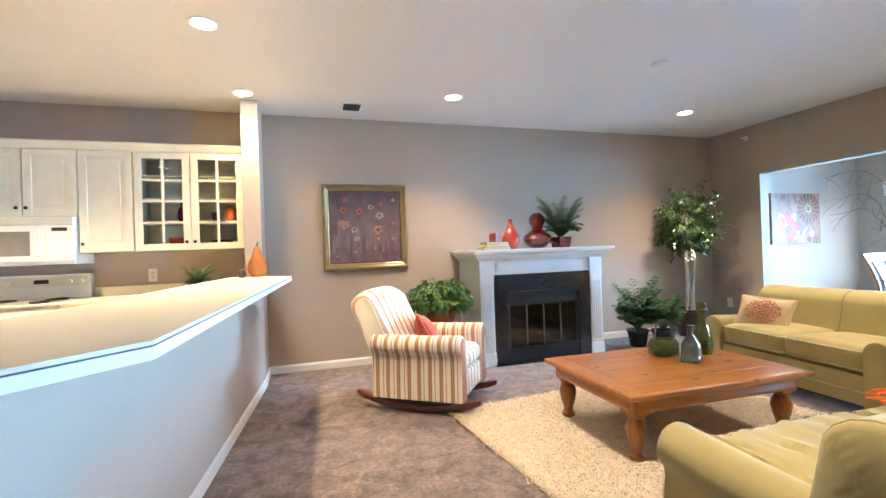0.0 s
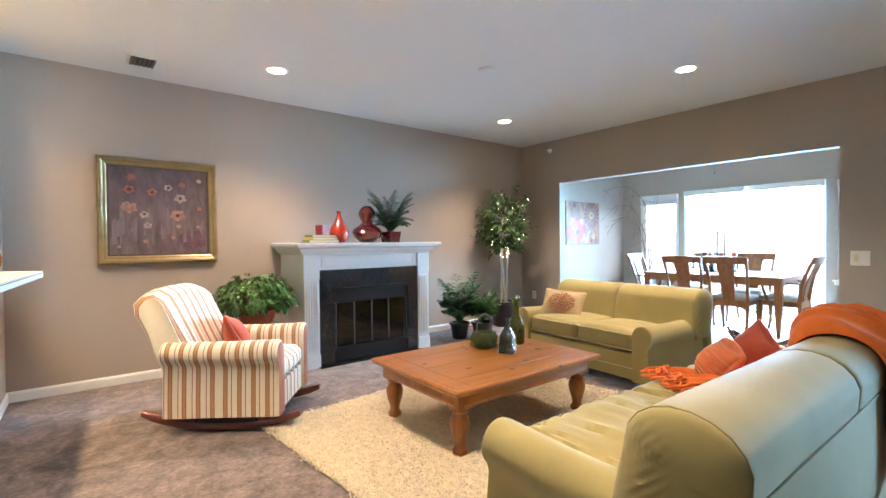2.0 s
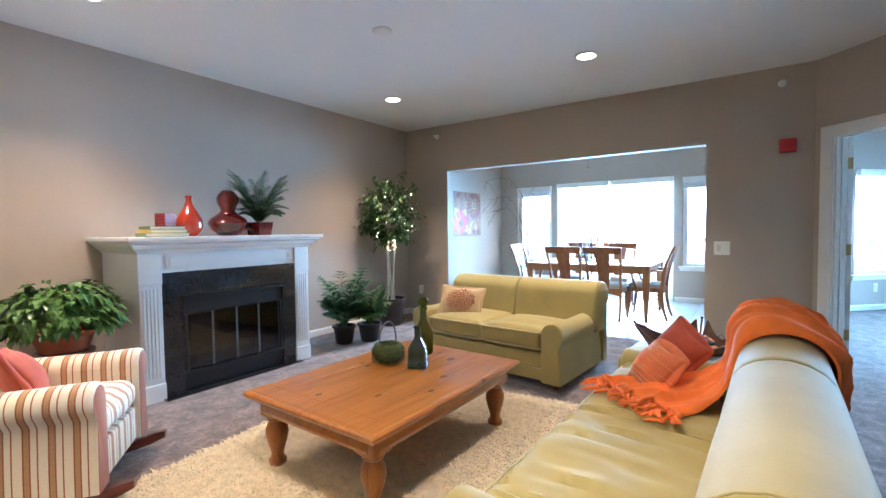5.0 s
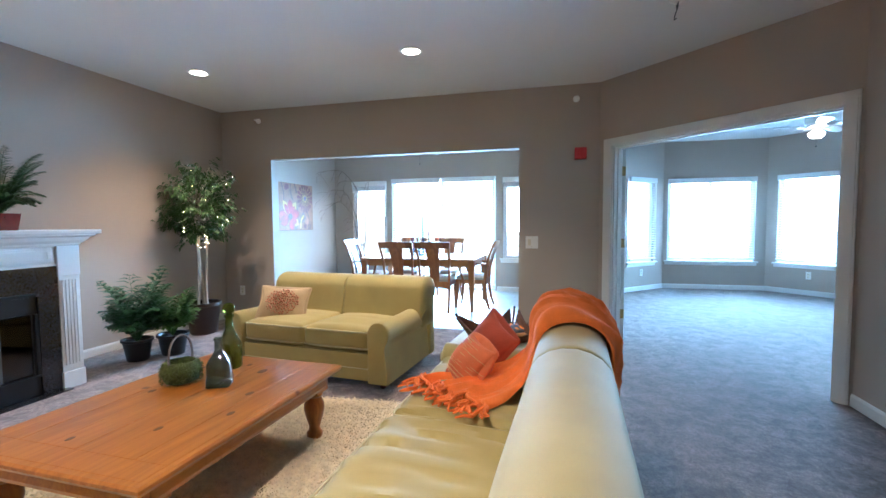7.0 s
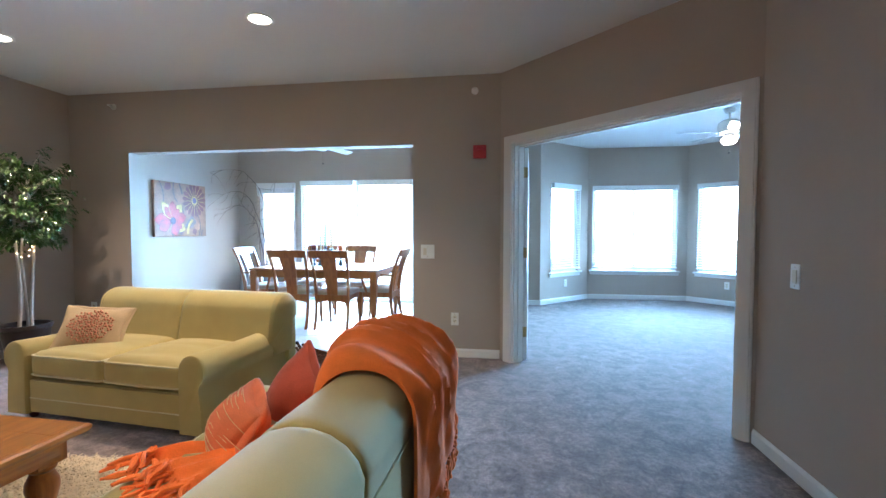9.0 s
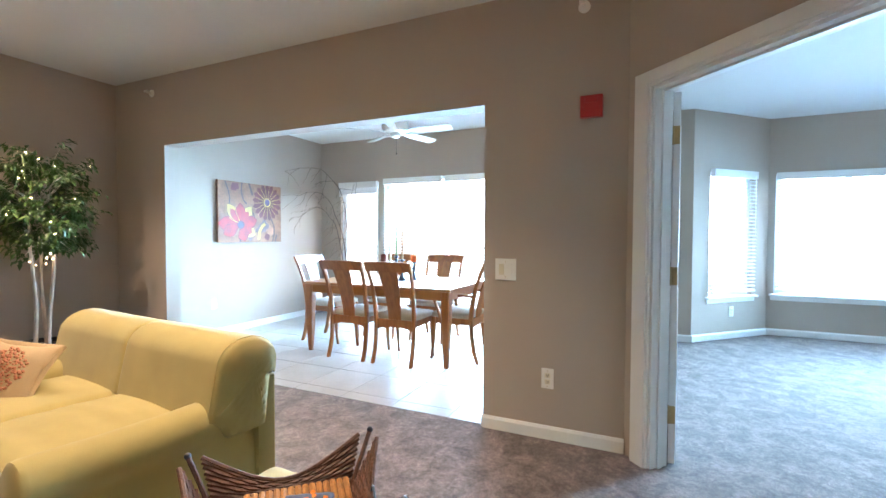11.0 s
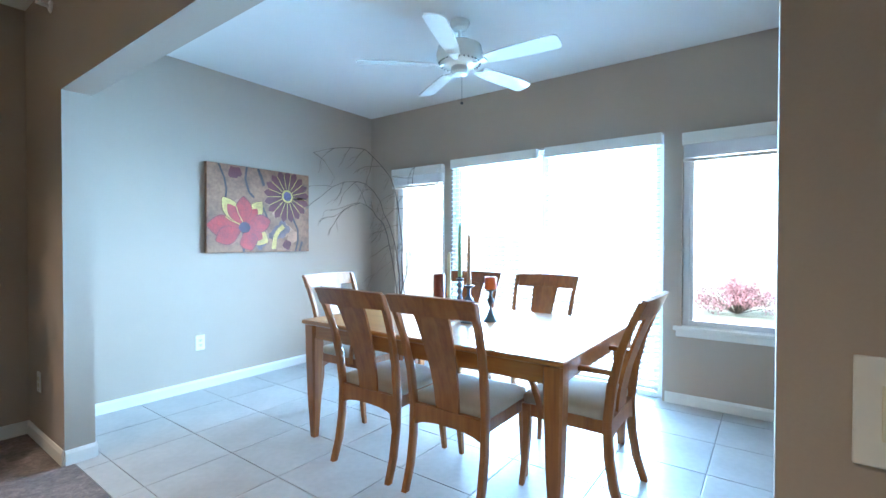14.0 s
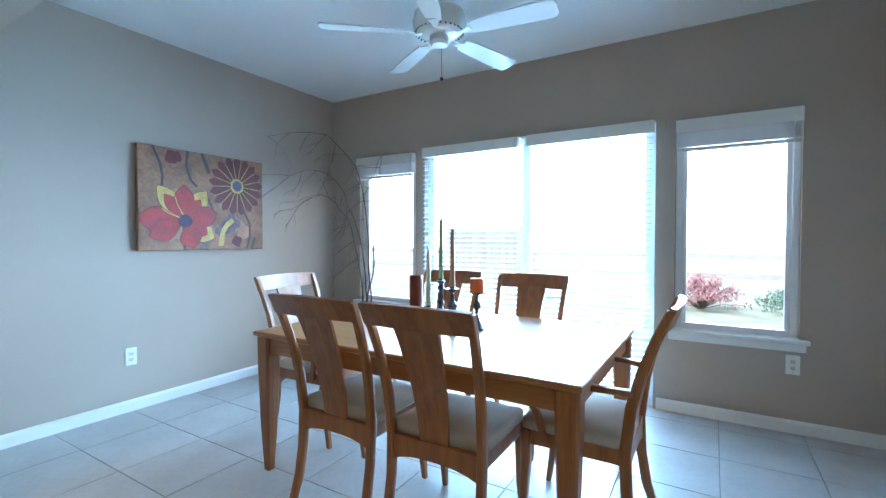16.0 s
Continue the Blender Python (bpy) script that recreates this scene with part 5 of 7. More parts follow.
pl = thing("leafy_houseplant", "bushy leafy plant in a terracotta planter behind the rocker", "plant", (1.48, 4.74, 0))
part("stand", lathe([(0.15, 0), (0.16, 0.01), (0.1, 0.04), (0.06, 0.10), (0.055, 0.34), (0.10, 0.42), (0.17, 0.44), (0.17, 0.46), (0.01, 0.46)], 28), MAHOG, pl, "dark turned plant stand", True)
part("pot", lathe([(0.10, 0.461), (0.13, 0.465), (0.165, 0.56), (0.18, 0.57), (0.18, 0.60), (0.16, 0.60), (0.15, 0.565), (0.01, 0.56)], 30), TERRA, pl, "terracotta bowl", True)
random.seed(21)
vs, fs = [], []
for i in range(1000):
    a, b = rnd(0, 6.283), rnd(-0.45, 1.0)
    q = 0.6 + 0.4 * rnd(0, 1)
    wob = 1 + 0.28 * noise.noise(Vector((math.cos(a) * 1.7, math.sin(a) * 1.7, b * 1.8)))
    p = Vector((math.cos(a) * math.sqrt(1 - b * b * 0.9) * 0.33 * q * wob, math.sin(a) * math.sqrt(1 - b * b * 0.9) * 0.31 * q * wob, 0.70 + b * 0.235 * q * wob))
    leaf(vs, fs, p, Vector((math.cos(a), math.sin(a), rnd(-0.9, 0.5))), Vector((0, 0, 1)), rnd(0.06, 0.10), rnd(0.04, 0.06), 0.2, 0.35)
leaves_mesh("foliage", vs, fs, mat("bright_houseplant_leaf", (0.06, 0.135, 0.02), 0.42, var=0.6, scale=9, fine=40, bump=0.05), pl)


def ficus():
    random.seed(33)
    ob = thing("ficus_tree", "artificial ficus tree with fairy lights in a dark pot", "tree", (4.95, 4.86, 0))
    round_pot(ob, 0.185, 0.36, POT, "dark brown ribbed pot", 20)
    tips = []
    for i, (dx, dy, a) in enumerate(((-0.045, 0.0, 0.2), (0.02, 0.03, 2.2), (0.045, -0.03, 4.4))):
        pts = []
        for k in range(12):
            t = k / 11
            pts.append((dx * (1 + 0.4 * math.sin(t * 3)) + 0.02 * math.sin(t * 6 + a), dy + 0.02 * math.cos(t * 5 + a), 0.32 + t * 1.25))
        part("trunk", tube(pts, [0.0155 - 0.0006 * k for k in range(12)], 9), BARK, ob, "pale slender birch-like trunk", True)
        tips.append(Vector(pts[-1]))
    br = bmesh.new()
    vs, fs, bulbs = [], [], []
    for i in range(120):
        a = i * 2.399
        h = rnd(0, 1)
        base = Vector((rnd(-0.06, 0.06), rnd(-0.05, 0.05), 1.14 + 0.52 * h))
        R = 0.42 * math.sin(math.pi * (0.2 + 0.72 * h)) ** 0.8 * rnd(0.55, 1.12)
        top = rnd(0.04, 0.27) * (0.6 + h)
        if i % 17 == 0:
            R, top = R * 0.8, top + 0.14
        end = base + Vector((math.cos(a) * R, math.sin(a) * R, top - 0.16 * (1 - h)))
        end.x, end.y = min(end.x, 0.72), min(end.y, 0.27)
        mid = (base + end) / 2 + Vector((0, 0, 0.05))
        tube([base, mid, end], [0.005, 0.0035, 0.0015], 4, br)
        for k in range(34):
            t = rnd(0.3, 1.05)
            p = base.lerp(mid, t * 2) if t < 0.5 else mid.lerp(end, t * 2 - 1)
            p = p + Vector((rnd(-1, 1), rnd(-1, 1), rnd(-1, 1))) * 0.035
            leaf(vs, fs, p, Vector((math.cos(a) + rnd(-0.9, 0.9), math.sin(a) + rnd(-0.9, 0.9), rnd(-1.0, 0.35))), Vector((rnd(-0.3, 0.3), rnd(-0.3, 0.3), 1)), rnd(0.05, 0.085), rnd(0.024, 0.038), 0.15, 0.3)
        if i % 4 == 0:
            bulbs.append(base.lerp(end, rnd(0.65, 1.0)) + Vector((0, -0.02, 0)))
    part("branchwork", br, BARK, ob)
    leaves_mesh("crown", vs, fs, LEAF, ob)
    for k in range(8):
        bulbs.append(Vector((rnd(-0.12, 0.06), -0.05, rnd(0.98, 1.16))))
    bm = bmesh.new()
    for p in bulbs:
        bmesh.ops.create_icosphere(bm, subdivisions=1, radius=0.0052, matrix=Matrix.Translation(p))
    part("fairy_lights", bm, BULB, ob, "warm glowing fairy lights", True)


ficus()


# ---- pictures ----
def blob(bm, x, z, r, k, seed, lobes=5, y=0.0, squash=1.0, turn=0.0, depth=0.35):
    """A flat petalled patch of paint."""
    vs = []
    for i in range(k):
        a = 2 * math.pi * i / k
        q = r * (1 - depth + depth * abs(math.cos(lobes * a / 2 + turn)) + 0.08 * noise.noise(Vector((math.cos(a) * 3, math.sin(a) * 3, seed))))
        vs.append(bm.verts.new((x + q * math.cos(a), y, z + q * math.sin(a) * squash)))
    bm.faces.new(vs)


def framed_picture():
    x0, x1, z0, z1 = 0.31, 1.24, 1.055, 1.99
    ob = thing("framed_painting", "gold framed painting of pale flowers on mauve, on the wall", "painting", (0, NY, 0))
    fw = 0.072
    prof = [(0.0, -0.004), (0.0, -0.03), (0.012, -0.042), (0.03, -0.04), (0.044, -0.028), (0.06, -0.026), (0.072, -0.018), (0.072, -0.004)]
    for ax, c0, c1, sgn in (("z", x0, x1, 1), ("z", x0, x1, -1), ("x", z0, z1, 1), ("x", z0, z1, -1)):
        bm = bmesh.new()
        la, lb = [], []
        for o, y in prof:
            if ax == "z":
                z = z1 - o if sgn > 0 else z0 + o
                la.append((x0 + o, y, z))
                lb.append((x1 - o, y, z))
            else:
                x = x1 - o if sgn > 0 else x0 + o
                la.append((x, y, z0 + o))
                lb.append((x, y, z1 - o))
        part("frame_rail", rings(bm, [la, lb]), GOLD, ob, "antique gold moulding")
    part("inner_slip", box(box(box(block(x0 + fw - 0.002, -0.02, z0 + fw, x0 + fw + 0.012, -0.005, z1 - fw), x1 - fw - 0.012, -0.02, z0 + fw, x1 - fw + 0.002, -0.005, z1 - fw), x0 + fw + 0.012, -0.02, z1 - fw - 0.012, x1 - fw - 0.012, -0.005, z1 - fw + 0.002), x0 + fw + 0.012, -0.02, z0 + fw - 0.002, x1 - fw - 0.012, -0.005, z0 + fw + 0.012), mat("dark_bronze_slip", (0.10, 0.07, 0.04), 0.45), ob)
    ground = mat("mauve_oil_paint", (0.14, 0.10, 0.11), 0.6, var=0.55, scale=7, fine=34, bump=0.4, depth=0.003, stretch=(1, 1, 0.35))
    c = part("canvas", block(x0 + fw + 0.011, -0.008, z0 + fw + 0.011, x1 - fw - 0.011, -0.004, z1 - fw - 0.011), ground, ob)
    random.seed(8)
    W, Hh = x1 - x0 - 2 * fw, z1 - z0 - 2 * fw
    tones = {"orange_bloom": ((0.30, 0.12, 0.08), ((0.22, 0.88, 0.05), (0.20, 0.74, 0.055), (0.42, 0.72, 0.055), (0.72, 0.82, 0.04), (0.9, 0.55, 0.03))),
             "cream_bloom": ((0.36, 0.29, 0.26), ((0.58, 0.78, 0.045), (0.70, 0.66, 0.065), (0.34, 0.46, 0.05), (0.37, 0.34, 0.045), (0.17, 0.55, 0.05), (0.9, 0.88, 0.03), (0.88, 0.33, 0.02))),
             "peach_bloom": ((0.33, 0.20, 0.15), ((0.67, 0.46, 0.08), (0.2, 0.54, 0.08), (0.68, 0.33, 0.03), (0.62, 0.2, 0.025), (0.1, 0.1, 0.02), (0.35, 0.16, 0.03)))}
    for i, (nm, (rgb, spots)) in enumerate(tones.items()):
        paint = mat(nm + "_paint", rgb, 0.6, var=0.45, scale=30, fine=70, bump=0.4)
        for u, v_, r in spots:
            bm = bmesh.new()
            blob(bm, x0 + fw + u * W, z0 + fw + v_ * Hh, r * 0.82, 22, u * 9, 5, -0.0105 - 0.001 * i, 0.85, u * 6)
            part(nm, bm, paint, c)
    bm = bmesh.new()
    for u, v_, r in ((0.2, 0.74, 0.02), (0.58, 0.78, 0.014), (0.34, 0.47, 0.014), (0.67, 0.46, 0.02), (0.42, 0.72, 0.016), (0.7, 0.66, 0.016)):
        blob(bm, x0 + fw + u * W, z0 + fw + v_ * Hh, r, 12, u * 5, 4, -0.0135)
    part("flower_centre", bm, mat("dark_red_paint", (0.13, 0.03, 0.025), 0.6), c)
    bm = bmesh.new()
    blob(bm, x0 + fw + 0.82 * W, z0 + fw + 0.17 * Hh, 0.12, 24, 3.0, 4, -0.0095, 0.9, 0.6, 0.25)
    part("plum_patch", bm, mat("plum_paint", (0.13, 0.07, 0.09), 0.6, var=0.4, scale=20), c)
    bm = bmesh.new()
    for i in range(22):
        x = x0 + fw + rnd(0.04, 0.96) * W
        h0, h1 = rnd(0.05, 0.3), rnd(0.3, 0.6)
        bw = rnd(0.006, 0.022)
        vsq = [bm.verts.new((x + dx, -0.0088 - i * 0.00006, z0 + fw + q * Hh)) for dx, q in ((-bw, h0), (bw, h0 + 0.02), (bw * 0.7, h1), (-bw * 0.7, h1 - 0.03))]
        bm.faces.new(vsq)
    part("brushwork", bm, mat("lilac_paint", (0.19, 0.15, 0.165), 0.6, var=0.4, scale=18, stretch=(1, 1, 0.3)), c)


framed_picture()


# ---- ottoman and tray ----
def ottoman():
    ob = thing("ottoman", "sage green upholstered ottoman with pale welted edges", "ottoman", (3.90, 1.30, 0), -3)
    part("box_base", block(-0.33, -0.33, 0.05, 0.33, 0.33, 0.23, 0.02), GREEN, ob, smooth=True)
    c = part("top_cushion", cushion(0.68, 0.68, 0.16, 0.045, 0.02, 0.006, 9, 16, at=(0, 0, 0.305)), GREEN, ob, smooth=True)
    for z in (0.365, 0.245):
        part("welt", tube([(0.323 * a, 0.323 * b, z) for a, b in ((-1, -0.9), (-0.9, -1), (0.9, -1), (1, -0.9), (1, 0.9), (0.9, 1), (-0.9, 1), (-1, 0.9), (-1, -0.9))], 0.005, 6), WELT, c, "pale cord seam")
    for x in (-0.26, 0.26):
        for y in (-0.26, 0.26):
            part("foot", lathe([(0.02, 0), (0.03, 0.01), (0.032, 0.052)], 12, (x, y, 0)), MAHOG, ob, "dark wooden foot", True)


ottoman()


def wicker_tray():
    ob = thing("wicker_tray", "dark wicker tray with flared pointed corners on the ottoman", "tray", (3.93, 1.25, 0.397), -45)
    hx, hy = 0.195, 0.15
    n = 12

    def edge(u, side):
        dip = 0.055 + 0.095 * abs(2 * u - 1) ** 2
        return dip

    for a, b in (((-hx, -hy), (hx, -hy)), ((hx, -hy), (hx, hy)), ((hx, hy), (-hx, hy)), ((-hx, hy), (-hx, -hy))):
        a, b = Vector((*a, 0)), Vector((*b, 0))
        out = (b - a).normalized().cross(Vector((0, 0, 1)))
        rows = 11
        for k in range(rows):
            pts = []
            for i in range(n + 1):
                u = i / n
                f = (k + 0.5) / rows
                p = a.lerp(b, u)
                hgt = edge(u, 0)
                stretch = 1 + 0.25 * f * (abs(2 * u - 1) ** 2)
                q = Vector((p.x * stretch, p.y * stretch, f * hgt)) + out * 0.05 * f
                q += out * (0.0025 if (i + k) % 2 else -0.0025)
                pts.append(q)
            part("woven_strand", tube(pts, 0.0075, 5), WICKER, ob, smooth=True)
        rim = [Vector((a.lerp(b, i / n).x * (1 + 0.25 * abs(2 * i / n - 1) ** 2), a.lerp(b, i / n).y * (1 + 0.25 * abs(2 * i / n - 1) ** 2), edge(i / n, 0) + 0.004)) + out * 0.052 for i in range(n + 1)]
        part("rim", tube(rim, 0.008, 6), WICKER, ob, smooth=True)
    for sx in (-1, 1):
        for sy in (-1, 1):
            part("corner_post", tube([(sx * hx, sy * hy, 0.0), (sx * (hx * 1.27 + 0.03), sy * (hy * 1.27 + 0.03), 0.17)], 0.008, 7), WICKER, ob)
            p = Vector((sx * (hx * 1.27 + 0.031), sy * (hy * 1.27 + 0.031), 0.172))
            bm = bmesh.new()
            bmesh.ops.create_icosphere(bm, subdivisions=2, radius=0.011, matrix=Matrix.Translation(p))
            part("finial", bm, BLACK, ob, "dark bead finial", True)
    part("bottom", block(-hx - 0.005, -hy - 0.005, 0.001, hx + 0.005, hy + 0.005, 0.012, 0.002), WICKER, ob)
    for s in (-1, 1):
        part("loop_handle", tube([(s * (hx + 0.05), 0.03 * math.cos(t) + 0.0, 0.05 + 0.045 * math.sin(t)) for t in [i * 0.42 for i in range(16)]], 0.0035, 6), PEWTER, ob, "twisted wire handle")


wicker_tray()
mt = pose(3.93, 1.25, 0.41, 0, 0, -45)
mtb = thing("woven_mat", "honey coloured ribbed wicker mat lying in the tray", "placemat")
mtb.matrix_world = mt @ pose(0.04, 0.03, 0.012, 14, 0, 0)
for i in range(15):
    part("reed", tube([(-0.15 + i * 0.021, -0.11, 0.0), (-0.15 + i * 0.021, 0.12, 0.0)], 0.0105, 7), WICKER2, mtb)
for cloth, lab, dx, dy, a, z in ((NAPKIN, "folded orange cloth napkin in the tray", -0.08, -0.04, 12, 0.055), (NAPKIN2, "folded charcoal patterned napkin in the tray", 0.05, -0.03, -14, 0.062)):
    nb = thing("napkin", lab, "napkin", group="napkins in the tray")
    nb.matrix_world = mt @ pose(dx, dy, z, 10, 0, a)
    part("cloth", cushion(0.14, 0.13, 0.022, 0.009, 0.004, 0.004, 3, 10), cloth, nb, smooth=True)
    if cloth is NAPKIN2:
        bm = bmesh.new()
        random.seed(5)
        for i in range(12):
            blob(bm, rnd(-0.065, 0.065), rnd(-0.06, 0.06), rnd(0.008, 0.014), 8, i)
        p = part("printed_spots", bm, NAPKIN, nb, "orange printed spots")
        p.matrix_basis = pose(0, 0, 0.0165, 90, 0, 0)


# ---- dining room ----
def dining_chair(arms, label, at, rz, group):
    """Slat-back chair. Local front at -y."""
    ob = thing("dining_chair", label, "chair", at, rz, group)
    w, d, sz = 0.47, 0.44, 0.44
    hw = w / 2
    for s in (-1, 1):
        pts, sizes = [], []
        for z, y, x in ((0.0, 0.275, hw - 0.025), (0.12, 0.235, hw - 0.026), (0.26, 0.212, hw - 0.026), (sz - 0.02, 0.205, hw - 0.024), (0.60, 0.225, hw - 0.02), (0.75, 0.262, hw - 0.012), (0.88, 0.31, hw - 0.004), (0.985, 0.36, hw + 0.004)):
            pts.append((s * x, y, z))
            sizes.append((0.016, 0.021 - 0.004 * (z > 0.6) - 0.004 * (z < 0.05)))
        part("back_post", sweep(pts, sizes, (1, 0, 0), (0, 1, 0)), OAK_Z, ob, smooth=True)
        fl = [(s * (hw - 0.03), -0.225, 0.0), (s * (hw - 0.032), -0.205, 0.14), (s * (hw - 0.03), -0.195, 0.3), (s * (hw - 0.03), -0.195, sz - 0.01)]
        part("front_leg", sweep(fl, [(0.012, 0.013), (0.016, 0.017), (0.02, 0.021), (0.023, 0.023)], (1, 0, 0), (0, 1, 0)), OAK_Z, ob, smooth=True)
        part("side_rail", block(s * (hw - 0.032) - 0.011, -0.18, sz - 0.075, s * (hw - 0.032) + 0.011, 0.19, sz - 0.012, 0.003), OAK_Z, ob)
    part("front_rail", block(-hw + 0.05, -0.21, sz - 0.075, hw - 0.05, -0.188, sz - 0.012, 0.003), OAK_Z, ob)
    # arched back rail
    bm = bmesh.new()
    lo = []
    for i in range(9):
        u = -1 + i / 4
        x = u * (hw - 0.04)
        arch = 0.03 * (abs(u) ** 3)
        lo.append([(x, 0.192, sz - 0.085 - arch), (x, 0.218, sz - 0.085 - arch), (x, 0.218, sz - 0.01), (x, 0.192, sz - 0.01)])
    part("back_rail", rings(bm, lo), OAK_Z, ob)
    # top rail and wide splat
    bm = bmesh.new()
    lo = []
    for i in range(9):
        u = -1 + i / 4
        x = u * (hw + 0.012)
        bow = 0.018 * (1 - u * u)
        lo.append([(x, 0.322 + bow, 0.905), (x, 0.342 + bow, 0.903), (x, 0.378 + bow, 0.99 + 0.006 * (1 - u * u)), (x, 0.356 + bow, 0.994 + 0.006 * (1 - u * u))])
    part("top_rail", rings(bm, lo), OAK_Z, ob)
    bm = bmesh.new()
    lo = []
    for z, y, ww in ((sz - 0.012, 0.205, 0.066), (0.52, 0.214, 0.07), (0.64, 0.24, 0.078), (0.76, 0.28, 0.088), (0.86, 0.318, 0.096), (0.91, 0.342, 0.10)):
        lo.append([(-ww, y - 0.006, z), (ww, y - 0.006, z), (ww, y + 0.008, z), (-ww, y + 0.008, z)])
    part("splat", rings(bm, lo), OAK_Z, ob, "wide flat wooden splat")
    part("seat", cushion(w - 0.03, d - 0.03, 0.06, 0.022, 0.016, 0.003, 2, 12, at=(0, -0.012, sz + 0.012)), SEATFAB, ob, "beige fabric seat pad", True)
    if arms:
        for s in (-1, 1):
            pts = bezier((s * (hw - 0.018), 0.235, 0.655), (s * (hw + 0.02), 0.08, 0.668), (s * (hw + 0.035), -0.06, 0.665), (s * (hw + 0.015), -0.15, 0.65), 8)
            part("armrest", sweep(pts, [(0.017, 0.012)] * 9, (1, 0, 0), (0, 0, 1)), OAK_Z, ob, smooth=True)
            pts = bezier((s * (hw + 0.015), -0.15, 0.655), (s * (hw + 0.02), -0.205, 0.62), (s * (hw - 0.0), -0.12, 0.52), (s * (hw - 0.012), -0.11, sz - 0.05), 8)
            part("arm_support", sweep(pts, [(0.012, 0.015)] * 9, (1, 0, 0), (0, 1, 0)), OAK_Z, ob, smooth=True)
    return ob


first = dining_chair(False, "light cherry dining chair with a wide splat and beige seat", (6.92, 3.09, 0), 90, "chairs round the dining table")
for x, y, a in ((6.92, 2.555, 90), (7.83, 3.32, -90), (7.83, 2.68, -90)):
    copy_thing(first, pose(x, y, 0, 0, 0, a))
arm1 = dining_chair(True, "light cherry dining armchair with curved arms at the table end", (7.25, 2.10, 0), 180, "chairs round the dining table")
copy_thing(arm1, pose(7.32, 3.78, 0, 0, 0, 2))


def dining_table():
    ob = thing("dining_table", "light cherry rectangular dining table with tapered legs", "table", (7.315, 2.845, 0), 0)
    hx, hy, top = 0.585, 0.86, 0.75
    bm = bmesh.new()
    rings(bm, [[(x * (hx - o), y * (hy - o), z) for x, y in ((-1, -1), (1, -1), (1, 1), (-1, 1))] for o, z in ((0.012, top - 0.03), (0.0, top - 0.022), (0.0, top - 0.006), (0.005, top))])
    t = part("tabletop", bm, OAK, ob)
    for sx in (-1, 1):
        part("apron", block(min(sx * (hx - 0.03), sx * (hx - 0.055)), -hy + 0.08, top - 0.115, max(sx * (hx - 0.03), sx * (hx - 0.055)), hy - 0.08, top - 0.03, 0.002), OAK, ob)
        part("apron", block(-hx + 0.08, min(sx * (hy - 0.03), sx * (hy - 0.055)), top - 0.115, hx - 0.08, max(sx * (hy - 0.03), sx * (hy - 0.055)), top - 0.03, 0.002), OAK, ob)
        for sy in (-1, 1):
            x, y = sx * (hx - 0.055), sy * (hy - 0.055)
            part("leg", sweep([(x, y, 0), (x, y, 0.25), (x, y, 0.55), (x, y, top - 0.031)], [(0.02, 0.02), (0.034, 0.034), (0.043, 0.043), (0.045, 0.045)], (1, 0, 0), (0, 1, 0)), OAK_Z, ob, smooth=True)
    part("centre_joint", block(-hx + 0.01, -0.001, top - 0.004, hx - 0.01, 0.001, top + 0.0006), MAHOG, t, "fine joint between table halves")


dining_table()
DZ = 0.7505


def taper_holder(x, y, h, wax, wlen, label, twist=False):
    ob = thing("candlestick", label, "candlestick", (x, y, DZ), 0, "candlesticks on the dining table")
    if twist:
        bm = lathe([(0.045, 0), (0.047, 0.006), (0.03, 0.015), (0.012, 0.025), (0.012, h - 0.03), (0.024, h - 0.02), (0.026, h - 0.012), (0.014, h - 0.01), (0.015, h)], 20)
        for i in range(2):
            tube([(0.014 * math.cos(k * 0.55 + i * math.pi), 0.014 * math.sin(k * 0.55 + i * math.pi), 0.025 + (h - 0.055) * k / 30) for k in range(31)], 0.006, 6, bm)
    else:
        bm = lathe([(0.055, 0), (0.057, 0.006), (0.042, 0.016), (0.02, 0.05), (0.011, 0.075), (0.013, h * 0.45), (0.027, h * 0.55), (0.029, h * 0.6), (0.012, h * 0.7), (0.011, h - 0.03), (0.034, h - 0.014), (0.036, h - 0.008), (0.014, h - 0.006), (0.015, h)], 20)
    part("stem", bm, PEWTER, ob, "dark pewter stem", True)
    part("taper_candle", lathe([(0.0135, h - 0.004), (0.014, h + 0.01), (0.0115, h + wlen * 0.93), (0.004, h + wlen), (0.001, h + wlen + 0.002)], 14), wax, ob, smooth=True)


taper_holder(7.28, 2.80, 0.235, WAX_T, 0.31, "pewter candlestick with a tan taper candle")
taper_holder(7.36, 2.92, 0.27, WAX_G, 0.34, "twisted pewter candlestick with a sage green taper", True)
taper_holder(7.31, 2.97, 0.12, WAX_C, 0.31, "low pewter candlestick with a cream taper")
pc = thing("candlestick", "pewter candlestick with a thick orange pillar candle", "candlestick", (7.39, 2.71, DZ), 0, "candlesticks on the dining table")
part("stem", lathe([(0.044, 0), (0.046, 0.005), (0.036, 0.016), (0.02, 0.045), (0.009, 0.08), (0.009, 0.10), (0.022, 0.125), (0.022, 0.137), (0.01, 0.155), (0.011, 0.185), (0.03, 0.195), (0.034, 0.2)], 20), PEWTER, pc, "dark pewter stem", True)
part("pillar_candle", lathe([(0.036, 0.2005), (0.038, 0.203), (0.038, 0.272), (0.034, 0.278), (0.006, 0.272)], 22), WAX_O, pc, "orange pillar candle", True)
part("wick", tube([(0, 0, 0.27), (0.002, 0, 0.288)], 0.0016, 5), BLACK, pc)
pc = thing("candlestick", "short pewter candlestick with a maroon pillar candle", "candlestick", (7.35, 3.08, DZ), 0, "candlesticks on the dining table")
